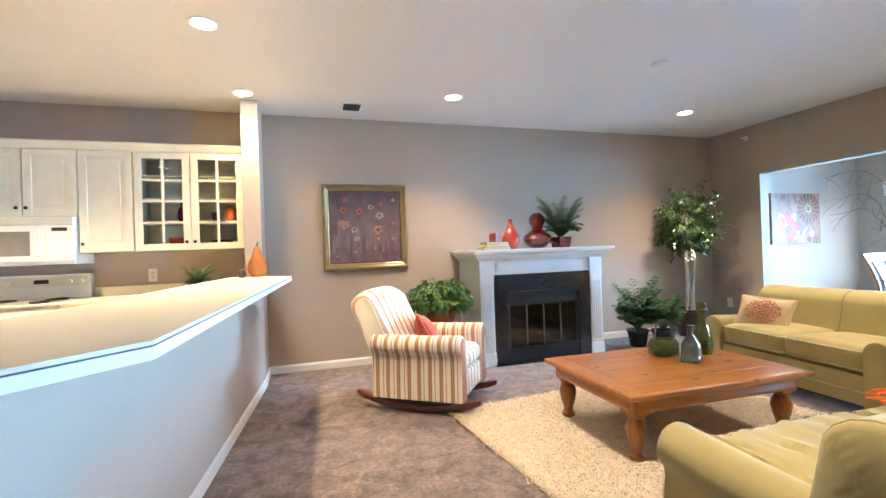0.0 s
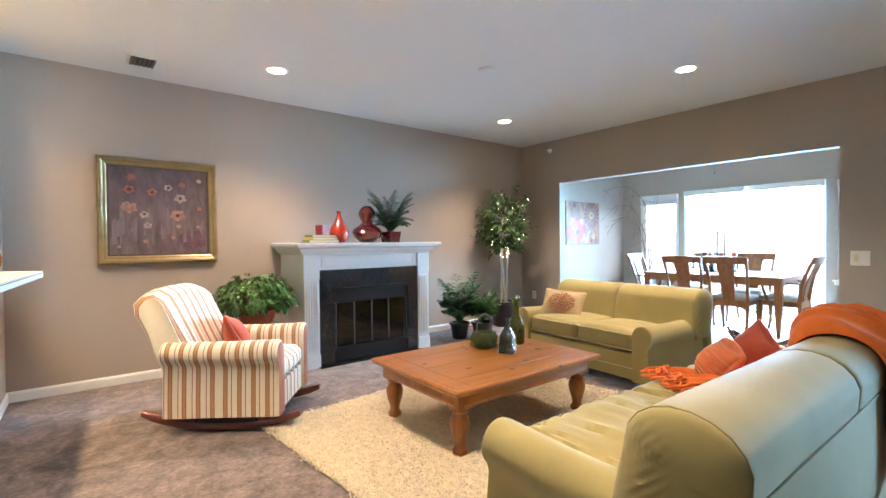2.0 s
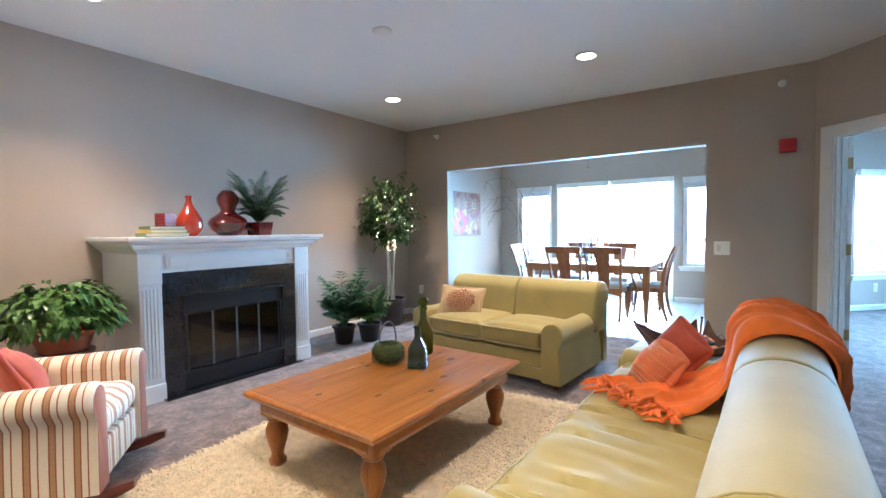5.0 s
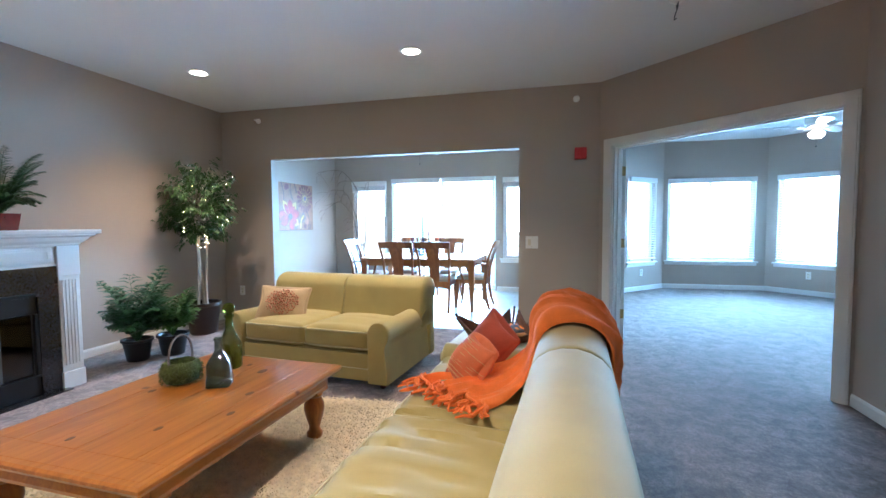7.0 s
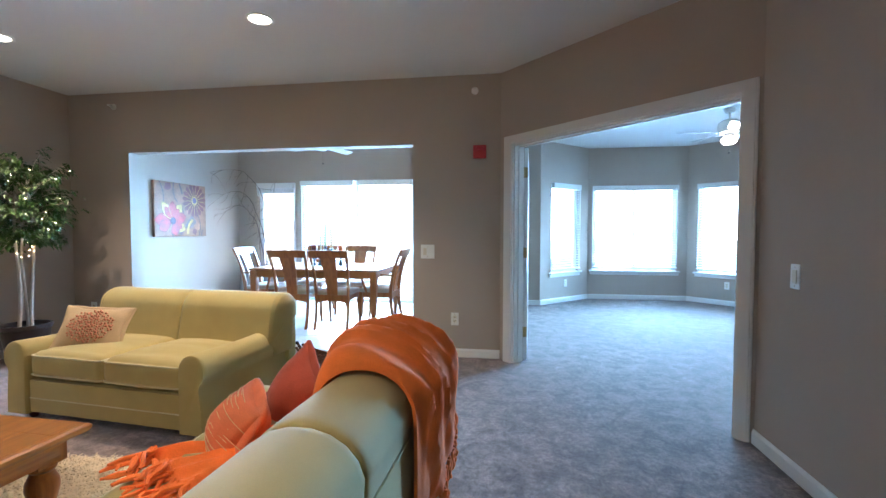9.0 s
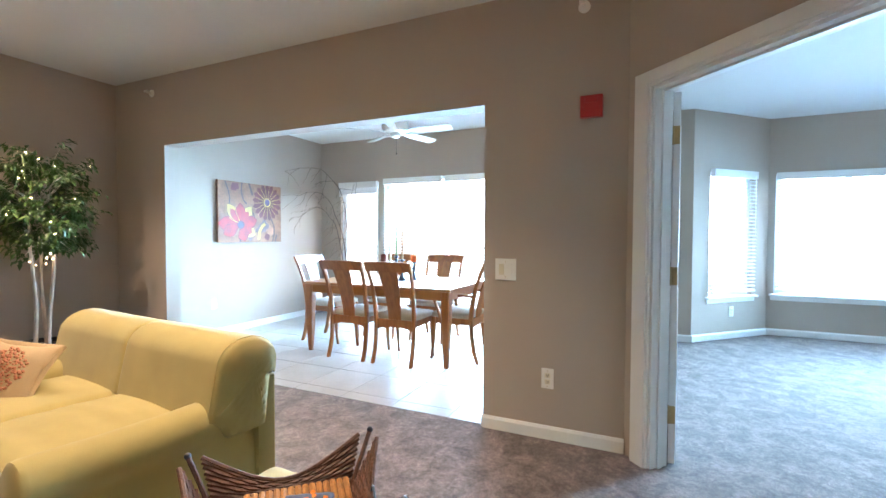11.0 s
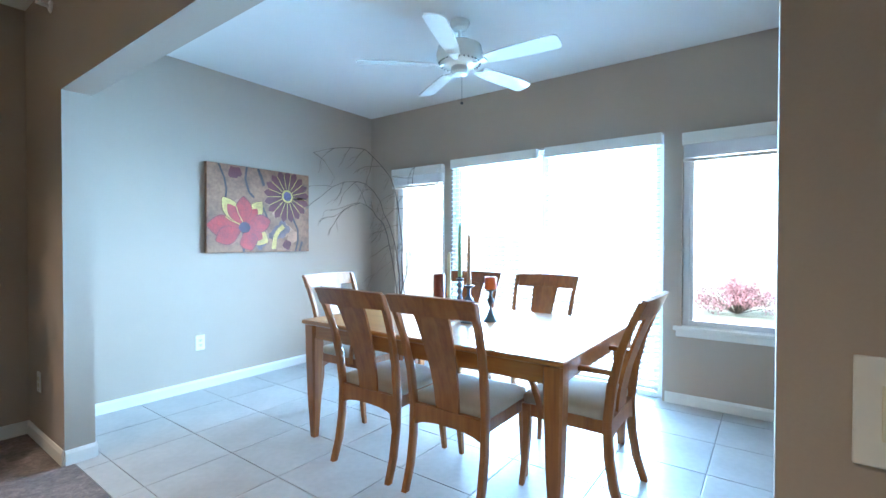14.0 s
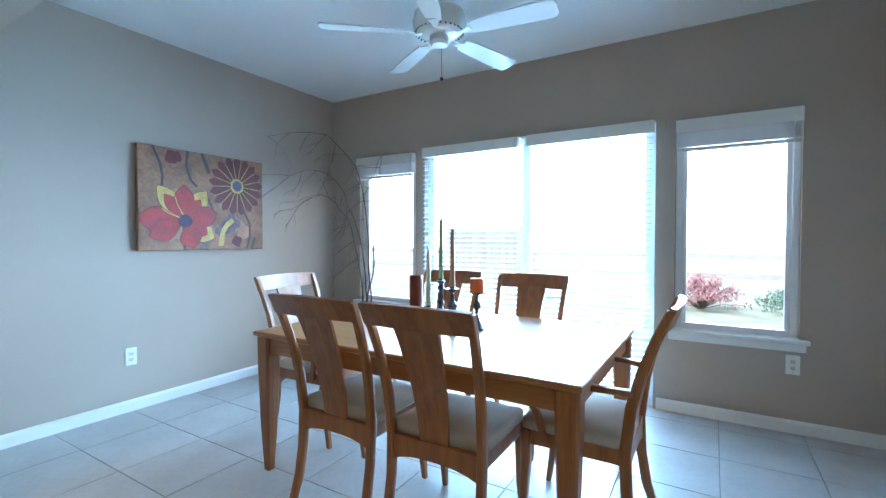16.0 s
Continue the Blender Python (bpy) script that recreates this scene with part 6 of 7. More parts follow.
part("stem", lathe([(0.05, 0), (0.052, 0.006), (0.03, 0.016), (0.011, 0.04), (0.011, 0.06), (0.02, 0.07), (0.012, 0.08), (0.04, 0.092), (0.05, 0.098), (0.048, 0.1)], 22), PEWTER, pc, "dark pewter stem", True)
part("pillar_candle", lathe([(0.036, 0.1005), (0.039, 0.104), (0.039, 0.275), (0.034, 0.282), (0.006, 0.276)], 22), WAX_R, pc, "maroon pillar candle", True)
part("wick", tube([(0, 0, 0.275), (0.002, 0, 0.292)], 0.0016, 5), BLACK, pc)


def ceiling_fan(at, rz, lit, low=0.0, r=0.6, girth=1.0):
    ob = thing("ceiling_fan", "white five-bladed ceiling fan hanging from the ceiling", "ceiling fan", at, rz, "ceiling fans")
    part("canopy", lathe([(0.065, 0.0), (0.068, -0.01), (0.05, -0.05), (0.014, -0.06), (0.014, -0.065)][::-1], 24), APPL, ob, smooth=True)
    part("downrod", tube([(0, 0, -0.06), (0, 0, -0.17 - low)], 0.012, 10), APPL, ob)
    house = part("motor_housing", lathe([(q * girth, z) for q, z in ((0.02, -0.13), (0.07, -0.14), (0.115, -0.17), (0.125, -0.22), (0.12, -0.26), (0.095, -0.29), (0.06, -0.30), (0.01, -0.301))], 36), APPL, ob, smooth=True)
    # Slots are not cut: black bars on the housing draw their shade.
    slots = bmesh.new()
    for i in range(30):
        a = math.radians(i * 12)
        box(slots, -0.003, -0.012, -0.003, 0.003, 0.012, 0.003, m=Matrix.Translation((0.108 * girth * math.cos(a), 0.108 * girth * math.sin(a), -0.2765)) @ Matrix.Rotation(a + math.pi / 2, 4, "Z") @ Matrix.Rotation(0.85, 4, "X"))
    part("vent_pattern", slots, BLACK, house, "black bars for the shade in the cooling slots")
    part("switch_cup", lathe([(0.01, -0.3), (0.055, -0.302), (0.058, -0.335), (0.045, -0.352), (0.005, -0.355)], 24), APPL, ob, smooth=True)
    for i in range(5):
        a = 72 * i
        b = part("blade_arm", sweep([(0.09, 0, -0.285), (0.14, 0, -0.30), (0.2, 0, -0.292)], [(0.018, 0.004), (0.012, 0.004), (0.035, 0.003)], (0, 1, 0), (0, 0, 1)), APPL, ob)
        b.matrix_basis = pose(0, 0, 0, 0, 0, a)
        bm = bmesh.new()
        outline = [(0.19, 0.045), (0.3, 0.058), (0.5, 0.066), (r - 0.03, 0.068), (r - 0.008, 0.055), (r, 0.03)]
        pts = [(x, y) for x, y in outline] + [(x, -y) for x, y in outline[::-1]]
        rings(bm, [[(x, y, z) for x, y in pts] for z in (-0.004, 0.004)])
        bl = part("blade", bm, APPL, b, "white fan blade")
        bl.matrix_basis = pose(0, 0, -0.285, -12, 0, 0)
    part("pull_chain", tube([(0.03, -0.03, -0.35), (0.03, -0.03, -0.52)], 0.0016, 5), PEWTER, ob)
    bm = bmesh.new()
    bmesh.ops.create_icosphere(bm, subdivisions=2, radius=0.011, matrix=Matrix.Translation((0.03, -0.03, -0.53)))
    part("pull_bead", bm, BLACK, ob, "dark pull bead", True)
    if lit:
        part("light_bowl", lathe([(0.06, -0.356), (0.085, -0.37), (0.08, -0.405), (0.05, -0.43), (0.005, -0.437)], 24), FANLIGHT, ob, "glowing glass bowl", True)
    for o in ob.children:
        if o.name.split(".")[0] not in ("canopy", "downrod"):
            o.location.z -= low
    return ob


ceiling_fan((7.47, 3.0, H), FAN, False, 0.0, 0.685, 1.25)
ceiling_fan((7.35, -2.26, H), 20, True)


def canvas_painting():
    x0, x1, z0, z1 = 6.84, 7.875, 1.15, 1.925
    ob = thing("canvas_painting", "unframed canvas with a red flower and a maroon daisy", "painting", (x0, NY, z0))
    W, Hh = x1 - x0, z1 - z0
    c = part("canvas", block(0, -0.04, 0, W, -0.003, Hh, 0.004), mat("ochre_oil_ground", (0.24, 0.11, 0.055), 0.6, var=0.6, scale=5, fine=40, bump=0.4, depth=0.003), ob)
    Y = -0.0412

    def petal(bm, cx, cz, a, r0, r1, wd, y, curl=0.0):
        pts = []
        n = 8
        for s in (1, -1):
            for k in range(n + 1):
                t = k / n if s > 0 else 1 - k / n
                r = r0 + (r1 - r0) * t
                q = wd * math.sin(math.pi * min(1, 0.08 + 0.9 * t) ** 1.3) * s
                aa = a + curl * t
                x = cx + r * math.cos(aa) - q * math.sin(aa)
                z = cz + r * math.sin(aa) + q * math.cos(aa)
                pts.append((min(max(x, 0.002), W - 0.002), y, min(max(z, 0.002), Hh - 0.002)))
        seen, vs = set(), []
        for p in pts:
            key = (round(p[0], 4), round(p[2], 4))
            if key not in seen:
                seen.add(key)
                vs.append(bm.verts.new(p))
        if len(vs) > 2:
            bm.faces.new(vs)

    def band(bm, pts, wd, y):
        for (ax, az), (bx, bz) in zip(pts, pts[1:]):
            d = Vector((bx - ax, bz - az)).normalized()
            nx, nz = -d.y * wd, d.x * wd
            bm.faces.new([bm.verts.new((min(max(x, 0.002), W - 0.002), y, min(max(z, 0.002), Hh - 0.002))) for x, z in ((ax + nx, az + nz), (bx + nx, bz + nz), (bx - nx, bz - nz), (ax - nx, az - nz))])

    red = mat("crimson_oil", (0.34, 0.02, 0.014), 0.5, var=0.5, scale=9, fine=60, bump=0.4)
    yel = mat("yellow_oil", (0.56, 0.36, 0.09), 0.5, var=0.35, scale=14, fine=60, bump=0.4)
    mar = mat("maroon_oil", (0.10, 0.01, 0.011), 0.5, var=0.5, scale=9, fine=60, bump=0.4)
    dark = mat("umber_oil", (0.05, 0.03, 0.03), 0.5, var=0.3)
    mauve = mat("mauve_oil", (0.15, 0.09, 0.085), 0.5, var=0.5, scale=9)
    pink = mat("dusty_pink_oil", (0.38, 0.18, 0.10), 0.55, var=0.4, scale=9)
    bm = bmesh.new()
    random.seed(4)
    for i in range(14):
        blob(bm, rnd(0.1, W - 0.1), rnd(0.1, Hh - 0.1), rnd(0.05, 0.09), 16, i, 3, Y - 0.0003 - i * 0.00002, 1.2)
    part("brushwork", bm, pink, c)
    bm = bmesh.new()
    for u, v_, r in ((0.7, 0.28, 0.09), (0.62, 0.2, 0.07), (0.47, 0.1, 0.06)):
        blob(bm, u * W, v_ * Hh, r, 16, u * 3, 4, Y - 0.0006)
    part("brushwork", bm, mauve, c)
    bm = bmesh.new()
    band(bm, [(0.10, Hh), (0.15, 0.66), (0.17, 0.56), (0.16, 0.45)], 0.009, Y - 0.001)
    band(bm, [(0.36, Hh), (0.345, 0.66), (0.38, 0.55), (0.43, 0.5)], 0.010, Y - 0.001)
    band(bm, [(0.47, Hh), (0.5, 0.7), (0.53, 0.62)], 0.014, Y - 0.001)
    band(bm, [(0.33, 0.22), (0.32, 0.1), (0.33, 0.0)], 0.012, Y - 0.001)
    band(bm, [(0.83, 0.35), (0.90, 0.22), (0.90, 0.10), (0.87, 0.0)], 0.010, Y - 0.001)
    band(bm, [(0.5, 0.45), (0.56, 0.33), (0.53, 0.2)], 0.008, Y - 0.001)
    band(bm, [(0.95, 0.1), (0.92, 0.0)], 0.012, Y - 0.001)
    part("stem_work", bm, dark, c)
    # red flower
    bm, by, edge = bmesh.new(), bmesh.new(), bmesh.new()
    cx, cz = 0.335, 0.225
    flower = ((178, 0.34, 0.10, 0), (205, 0.29, 0.085, 0), (128, 0.33, 0.075, 0.07), (-30, 0.27, 0.085, 0.06), (-72, 0.22, 0.09, 0), (55, 0.30, 0.075, 0.08), (15, 0.27, 0.085, 0), (92, 0.28, 0.08, 0))
    for i, (deg, r1, wd, tip) in enumerate(flower):
        y, a = Y - 0.0016 - 0.0003 * i, math.radians(deg)
        petal(edge, cx, cz, a, 0.03, r1, wd, y)
        if tip:
            petal(by, cx, cz, a, 0.03, r1 - 0.004, wd - 0.003, y - 0.0001)
        petal(bm, cx, cz, a, 0.03, r1 - 0.006 - tip, wd - 0.005 - tip * 0.25, y - 0.0002)
    part("red_petals", bm, red, c)
    part("petal_edges", edge, mar, c)
    for deg in (110, 150):
        a = math.radians(deg)
        band(by, [(cx + 0.05 * math.cos(a), cz + 0.05 * math.sin(a)), (cx + 0.14 * math.cos(a + 0.1), cz + 0.14 * math.sin(a + 0.1)), (cx + 0.2 * math.cos(a + 0.05), cz + 0.2 * math.sin(a + 0.05))], 0.004, Y - 0.0044)
    band(by, [(0.63, 0.03), (0.645, 0.14), (0.68, 0.2), (0.74, 0.25)], 0.022, Y - 0.0012)
    part("brushwork", by, yel, c)
    bm = bmesh.new()
    blob(bm, cx, cz, 0.058, 18, 2, 6, Y - 0.0046, 0.9, 0, 0.15)
    part("flower_centre", bm, mat("plum_oil", (0.07, 0.025, 0.05), 0.5, var=0.4), c)
    # daisy
    bm, by = bmesh.new(), bmesh.new()
    cx, cz = 0.78, 0.54
    for i in range(17):
        a = math.radians(i * 360 / 17 + 5)
        petal(bm, cx, cz, a, 0.05, 0.252, 0.05, Y - 0.0016 - 0.0001 * (i % 2))
        b = a + math.radians(180 / 17)
        band(by, [(cx + 0.07 * math.cos(b), cz + 0.07 * math.sin(b)), (cx + 0.21 * math.cos(b), cz + 0.21 * math.sin(b))], 0.003, Y - 0.0024)
    part("maroon_petals", bm, mar, c)
    blob(by, cx, cz, 0.066, 20, 1, 9, Y - 0.0026, 1, 0, 0.12)
    part("yellow_rays", by, yel, c)
    bm = bmesh.new()
    blob(bm, cx, cz, 0.047, 18, 1, 7, Y - 0.0032, 1, 0, 0.12)
    part("daisy_centre", bm, mat("violet_oil", (0.10, 0.06, 0.13), 0.5, var=0.5, scale=30), c)
    bm = bmesh.new()
    petal(bm, 0.80, 0.0, math.radians(110), 0.02, 0.12, 0.05, Y - 0.0015)
    petal(bm, 0.20, Hh, math.radians(-60), 0.02, 0.13, 0.06, Y - 0.0015)
    petal(bm, 0.30, Hh, math.radians(-120), 0.02, 0.11, 0.05, Y - 0.0016)
    part("brushwork", bm, mar, c)


canvas_painting()


def branch_vase():
    random.seed(14)
    ob = thing("branch_arrangement", "tall dry curly branches in a grey floor vase", "branches", (8.58, 4.52, 0))
    part("vase", lathe([(0.09, 0), (0.11, 0.01), (0.13, 0.2), (0.11, 0.42), (0.08, 0.52), (0.09, 0.56), (0.08, 0.56), (0.07, 0.5), (0.01, 0.48)], 28), mat("grey_stoneware", (0.22, 0.22, 0.22), 0.6, var=0.2), ob, "grey stoneware floor vase", True)
    bm = bmesh.new()

    def grow(p, d, length, r, level):
        pts, q = [p], p.copy()
        steps = 8
        for k in range(steps):
            d = (d + Vector((rnd(-1, 1), rnd(-1, 1), rnd(-1, 1))) * 0.24 + Vector((-0.04, 0, -0.05 * level))).normalized()
            q = q + d * length / steps
            q.x, q.y = min(q.x, 0.2), min(q.y, 0.6)
            pts.append(q.copy())
            if level < 3 and k > 1 and random.random() < 0.4:
                grow(q.copy(), (d + Vector((rnd(-1.0, 0.6), rnd(-0.5, 0.8), rnd(-0.6, 0.5)))).normalized(), length * rnd(0.35, 0.55), r * 0.6, level + 1)
        tube(pts, [r * (1 - 0.7 * k / steps) for k in range(steps + 1)], 5, bm)

    for p0, p1, p2, p3 in (((0, 0, 0.4), (0.05, -0.04, 1.3), (0.1, 0.0, 2.6), (-0.72, 0.5, 2.15)), ((0.02, 0, 0.4), (0.0, 0.0, 1.1), (-0.05, 0.15, 2.35), (-0.7, 0.48, 1.7)),
                           ((0.0, 0.02, 0.4), (0.0, 0.05, 1.2), (-0.1, 0.22, 2.0), (-0.5, 0.48, 1.5)), ((0.0, -0.02, 0.4), (0.06, -0.06, 1.0), (0.08, -0.05, 1.5), (0.1, -0.12, 2.05))):
        pts = [Vector(q) for q in bezier(p0, p1, p2, p3, 14)]
        for k in range(1, 15):
            pts[k] += Vector((rnd(-1, 1), rnd(-1, 1), rnd(-1, 1))) * 0.016
        tube(pts, [0.0095 * (1 - 0.78 * k / 14) for k in range(15)], 6, bm)
        for k in range(4, 15):
            grow(pts[k].copy(), Vector((rnd(-0.9, 0.3), rnd(-0.3, 0.8), rnd(-0.8, 0.5))).normalized(), rnd(0.16, 0.36), 0.0032, 2)
    part("twigwork", bm, TWIG, ob, "thin curly grey brown twigs", True)


branch_vase()

# stone floor tiles
random.seed(2)
TS = 0.457
tile_a = None
for i in range(-1, 7):
    for j in range(-3, 9):
        x0, y0 = 6.35 + (i - 1) * TS, 1.57 + (j) * TS
        x1, y1 = x0 + TS, y0 + TS
        cx0, cx1, cy0, cy1 = max(x0, 5.762), min(x1, 8.955), max(y0, 0.66), min(y1, 5.17)
        if cx1 - cx0 < 0.03 or cy1 - cy0 < 0.03:
            continue
        if cx0 == x0 and cx1 == x1 and cy0 == y0 and cy1 == y1:
            if tile_a is None:
                g = 0.0022
                bm = bmesh.new()
                rings(bm, [[(a * (TS / 2 - g - o), b * (TS / 2 - g - o), z) for a, b in ((-1, -1), (1, -1), (1, 1), (-1, 1))] for o, z in ((0, -0.0055), (0, -0.001), (0.002, 0.0005))])
                tile_a = part("tile", bm, TILE, DINING_FLOOR)
                t = tile_a
            else:
                t = new("tile", tile_a.data)
                t.parent = DINING_FLOOR
            t.location = (x0 + TS / 2, y0 + TS / 2, 0)
            t.rotation_euler = (0, 0, radians(90 * random.randrange(4)))
        else:
            t = part("tile", block(cx0 + 0.0022, cy0 + 0.0022, -0.0055, cx1 - 0.0022, cy1 - 0.0022, 0.0005), TILE, DINING_FLOOR)


# ---- shag rug ----
def shag_rug():
    random.seed(3)
    np.random.seed(3)
    ob = thing("shag_rug", "cream long-pile shag rug under the coffee table", "rug", (2.32, 2.50, 0), 5)
    hx, hy = 1.12, 0.98
    bm = bmesh.new()
    box(bm, -hx, -hy, 0.001, hx, hy, 0.012, 0.004)
    part("backing", bm, SHAG, ob)
    n = 92000
    x, y = np.random.uniform(-hx, hx, n), np.random.uniform(-hy, hy, n)
    x += np.random.normal(0, 0.012, n)
    y += np.random.normal(0, 0.012, n)
    a = np.random.uniform(0, 2 * np.pi, n)
    lean = np.random.uniform(0.006, 0.034, n)
    h = np.random.uniform(0.018, 0.034, n)
    w = np.random.uniform(0.002, 0.0048, n)
    px, py = np.cos(a), np.sin(a)
    sx, sy = -py * w, px * w
    z0 = np.full(n, 0.008)
    v = np.empty((n, 5, 3))
    v[:, 0] = np.stack([x - sx, y - sy, z0], 1)
    v[:, 1] = np.stack([x + sx, y + sy, z0], 1)
    mx, my = x + px * lean * 0.5, y + py * lean * 0.5
    v[:, 2] = np.stack([mx + sx, my + sy, z0 + h * 0.75], 1)
    v[:, 3] = np.stack([mx - sx, my - sy, z0 + h * 0.75], 1)
    v[:, 4] = np.stack([x + px * lean * 1.5, y + py * lean * 1.5, z0 + h * 0.8], 1)
    k = np.arange(n)[:, None] * 5
    faces = np.concatenate([k + np.array([[0, 1, 2, 3]])], 0).tolist() + (k + np.array([[3, 2, 4]])).tolist()
    me = bpy.data.meshes.new("shag")
    me.from_pydata(v.reshape(-1, 3).tolist(), [], faces)
    me.materials.append(SHAG)
    p = new("shag", me)
    p.parent = ob
    tagged(p, "cream twisted wool strands", kind="stuff")


shag_rug()


# ---- kitchen ----
def bar():
    ob = thing("bar_counter", "white laminate raised bar top on the half wall", "counter")
    outer = [(-0.30, 4.72), (0.0, 4.42), (-0.012, 4.27), (-0.205, 1.30), (-0.42, 1.06), (-1.6, 0.55), (-1.85, 1.05), (-0.98, 1.62), (-0.80, 2.2), (-0.55, 4.72)]
    for nm, z0, z1, k, mt_ in (("top_sheet", 1.040, 1.050, 1.0, LAMINATE), ("dark_line", 1.036, 1.0398, 0.999, DARKEDGE), ("nosing", 1.008, 1.0358, 1.003, TRIM)):
        bm = bmesh.new()
        cx, cy = -0.6, 2.4
        rings(bm, [[(cx + (x - cx) * k, cy + (y - cy) * k, z) for x, y in outer] for z in (z0, z1)])
        part(nm, bm, mt_, ob)
    return ob


bar()
hw, mh = wall("half_wall", (-0.27, NY - 0.44), (-0.56, 1.3), 0.13, "taupe painted half wall under the bar", z1=1.007)
wall("half_wall_return", (-0.56, 1.3), (-1.6, 0.86), 0.13, "taupe painted half wall under the bar", z1=1.007)
skirting((-0.27, NY), (-0.27, NY - 0.44))
skirting((-0.27, NY - 0.44), (-0.56, 1.3))
skirting((-0.56, 1.3), (-1.6, 0.86))


def cabinet(label, x0, x1, z0, z1, y0, y1, doors, glass=False):
    """Upper cabinet unit against the wall; doors share its front at y0."""
    ob = thing("kitchen_cabinet", label, "cabinet", group="upper kitchen cabinets")
    t = 0.018
    bm = bmesh.new()
    box(bm, x0 + 0.001, y0 + 0.022, z0, x0 + t, y1, z1)
    box(bm, x1 - t, y0 + 0.022, z0, x1 - 0.001, y1, z1)
    box(bm, x0 + t, y0 + 0.022, z0, x1 - t, y1, z0 + t)
    box(bm, x0 + t, y0 + 0.022, z1 - t, x1 - t, y1, z1)
    box(bm, x0 + t, y1 - 0.012, z0 + t, x1 - t, y1, z1 - t)
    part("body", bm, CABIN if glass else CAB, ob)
    if glass:
        for f in (0.27, 0.52, 0.76):
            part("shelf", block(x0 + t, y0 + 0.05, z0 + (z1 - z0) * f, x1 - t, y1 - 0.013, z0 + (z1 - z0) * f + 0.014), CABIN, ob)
    dw = (x1 - x0) / doors
    for i in range(doors):
        a, b = x0 + i * dw + 0.004, x0 + (i + 1) * dw - 0.004
        s = 0.062
        bm = bmesh.new()
        box(bm, a, y0, z0 + 0.003, a + s, y0 + 0.02, z1 - 0.003, 0.002)
        box(bm, b - s, y0, z0 + 0.003, b, y0 + 0.02, z1 - 0.003, 0.002)
        box(bm, a + s, y0, z0 + 0.003, b - s, y0 + 0.02, z0 + s, 0.002)
        box(bm, a + s, y0, z1 - s, b - s, y0 + 0.02, z1 - 0.003, 0.002)
        d = part("door", bm, CAB, ob)
        if glass:
            part("pane", block(a + s - 0.004, y0 + 0.009, z0 + s - 0.004, b - s + 0.004, y0 + 0.012, z1 - s + 0.004), PANE, d, "clear cabinet glass").visible_shadow = False
            gw, gh = (b - a - 2 * s), (z1 - z0 - 2 * s)
            part("glazing_bar", block(a + s + gw / 2 - 0.01, y0 + 0.001, z0 + s, a + s + gw / 2 + 0.01, y0 + 0.02, z1 - s, 0.002), CAB, d)
            for k in (1, 2, 3):
                zz = z0 + s + gh * k / 4
                part("glazing_bar", block(a + s, y0 + 0.0015, zz - 0.01, b - s, y0 + 0.0195, zz + 0.01, 0.002), CAB, d)
        else:
            part("panel", block(a + s - 0.004, y0 + 0.009, z0 + s - 0.004, b - s + 0.004, y0 + 0.017, z1 - s + 0.004), CAB, d)
            part("raised_field", block(a + s + 0.03, y0 + 0.004, z0 + s + 0.03, b - s - 0.03, y0 + 0.0095, z1 - s - 0.03, 0.004), CAB, d)
        kx = (b - 0.03) if (doors == 1 or i == 0) else (a + 0.03)
        if doors == 1:
            kx = a + 0.03
        part("knob", lathe([(0.006, 0), (0.006, 0.012), (0.014, 0.018), (0.015, 0.026), (0.008, 0.03), (0.001, 0.031)], 14), BLACK, d, "dark metal knob", True).matrix_basis = pose(kx, y0 - 0.0005, z0 + 0.075, 90, 0, 0)
    return ob


KY = 4.85
cabinet("white double-door wall cabinet above the microwave", -2.55, -1.765, 1.64, 2.225, KY, NY - 0.003, 2)
cabinet("white single-door wall cabinet", -1.76, -1.345, 1.32, 2.225, KY, NY - 0.003, 1)
cabinet("white glass-fronted wall cabinet with coloured ware inside", -1.34, -0.425, 1.32, 2.225, KY, NY - 0.003, 2, True)
cabinet("white wall cabinet at the kitchen end", -3.4, -2.555, 1.32, 2.225, KY, NY - 0.003, 2)
bm = bmesh.new()
rings(bm, [[(x, y, z) for y, z in ((NY - 0.004, 2.226), (KY - 0.004, 2.226), (KY - 0.012, 2.24), (KY - 0.03, 2.285), (KY - 0.03, 2.30), (NY - 0.004, 2.30))] for x in (-3.4, -0.424)])
tagged(part("trim", bm, CAB), "white crown trim along the cabinet tops", "trim", kind="structure")
for nm, lab, x, z, prof, mt_ in (("ceramic_vase", "dark red ceramic vase on a glass cabinet shelf", -0.98, 1.582, [(0.03, 0), (0.055, 0.05), (0.05, 0.11), (0.02, 0.16), (0.024, 0.19), (0.015, 0.19)], REDGLAZE),
                                 ("ceramic_bowl", "orange ceramic bowl on a glass cabinet shelf", -1.02, 1.339, [(0.04, 0), (0.08, 0.05), (0.09, 0.10), (0.083, 0.10), (0.03, 0.02)], ORANGEGLAZE),
                                 ("ceramic_jar", "orange ceramic jar on a glass cabinet shelf", -0.56, 1.582, [(0.04, 0), (0.06, 0.04), (0.055, 0.12), (0.03, 0.15), (0.003, 0.16)], WAX_O),
                                 ("drinking_glass", "red glass tumbler on a glass cabinet shelf", -0.70, 1.582, [(0.028, 0), (0.035, 0.1), (0.032, 0.1), (0.026, 0.01)], REDGLAZE),
                                 ("ceramic_plate", "dark stacked plates on a glass cabinet shelf", -0.65, 1.339, [(0.05, 0), (0.10, 0.02), (0.10, 0.07), (0.05, 0.06)], POT)):
    o = thing(nm, lab, "tableware", (x, 5.0, z), 0, "ware in the glass cabinet")
    part("body", lathe(prof, 24), mt_, o, smooth=True)


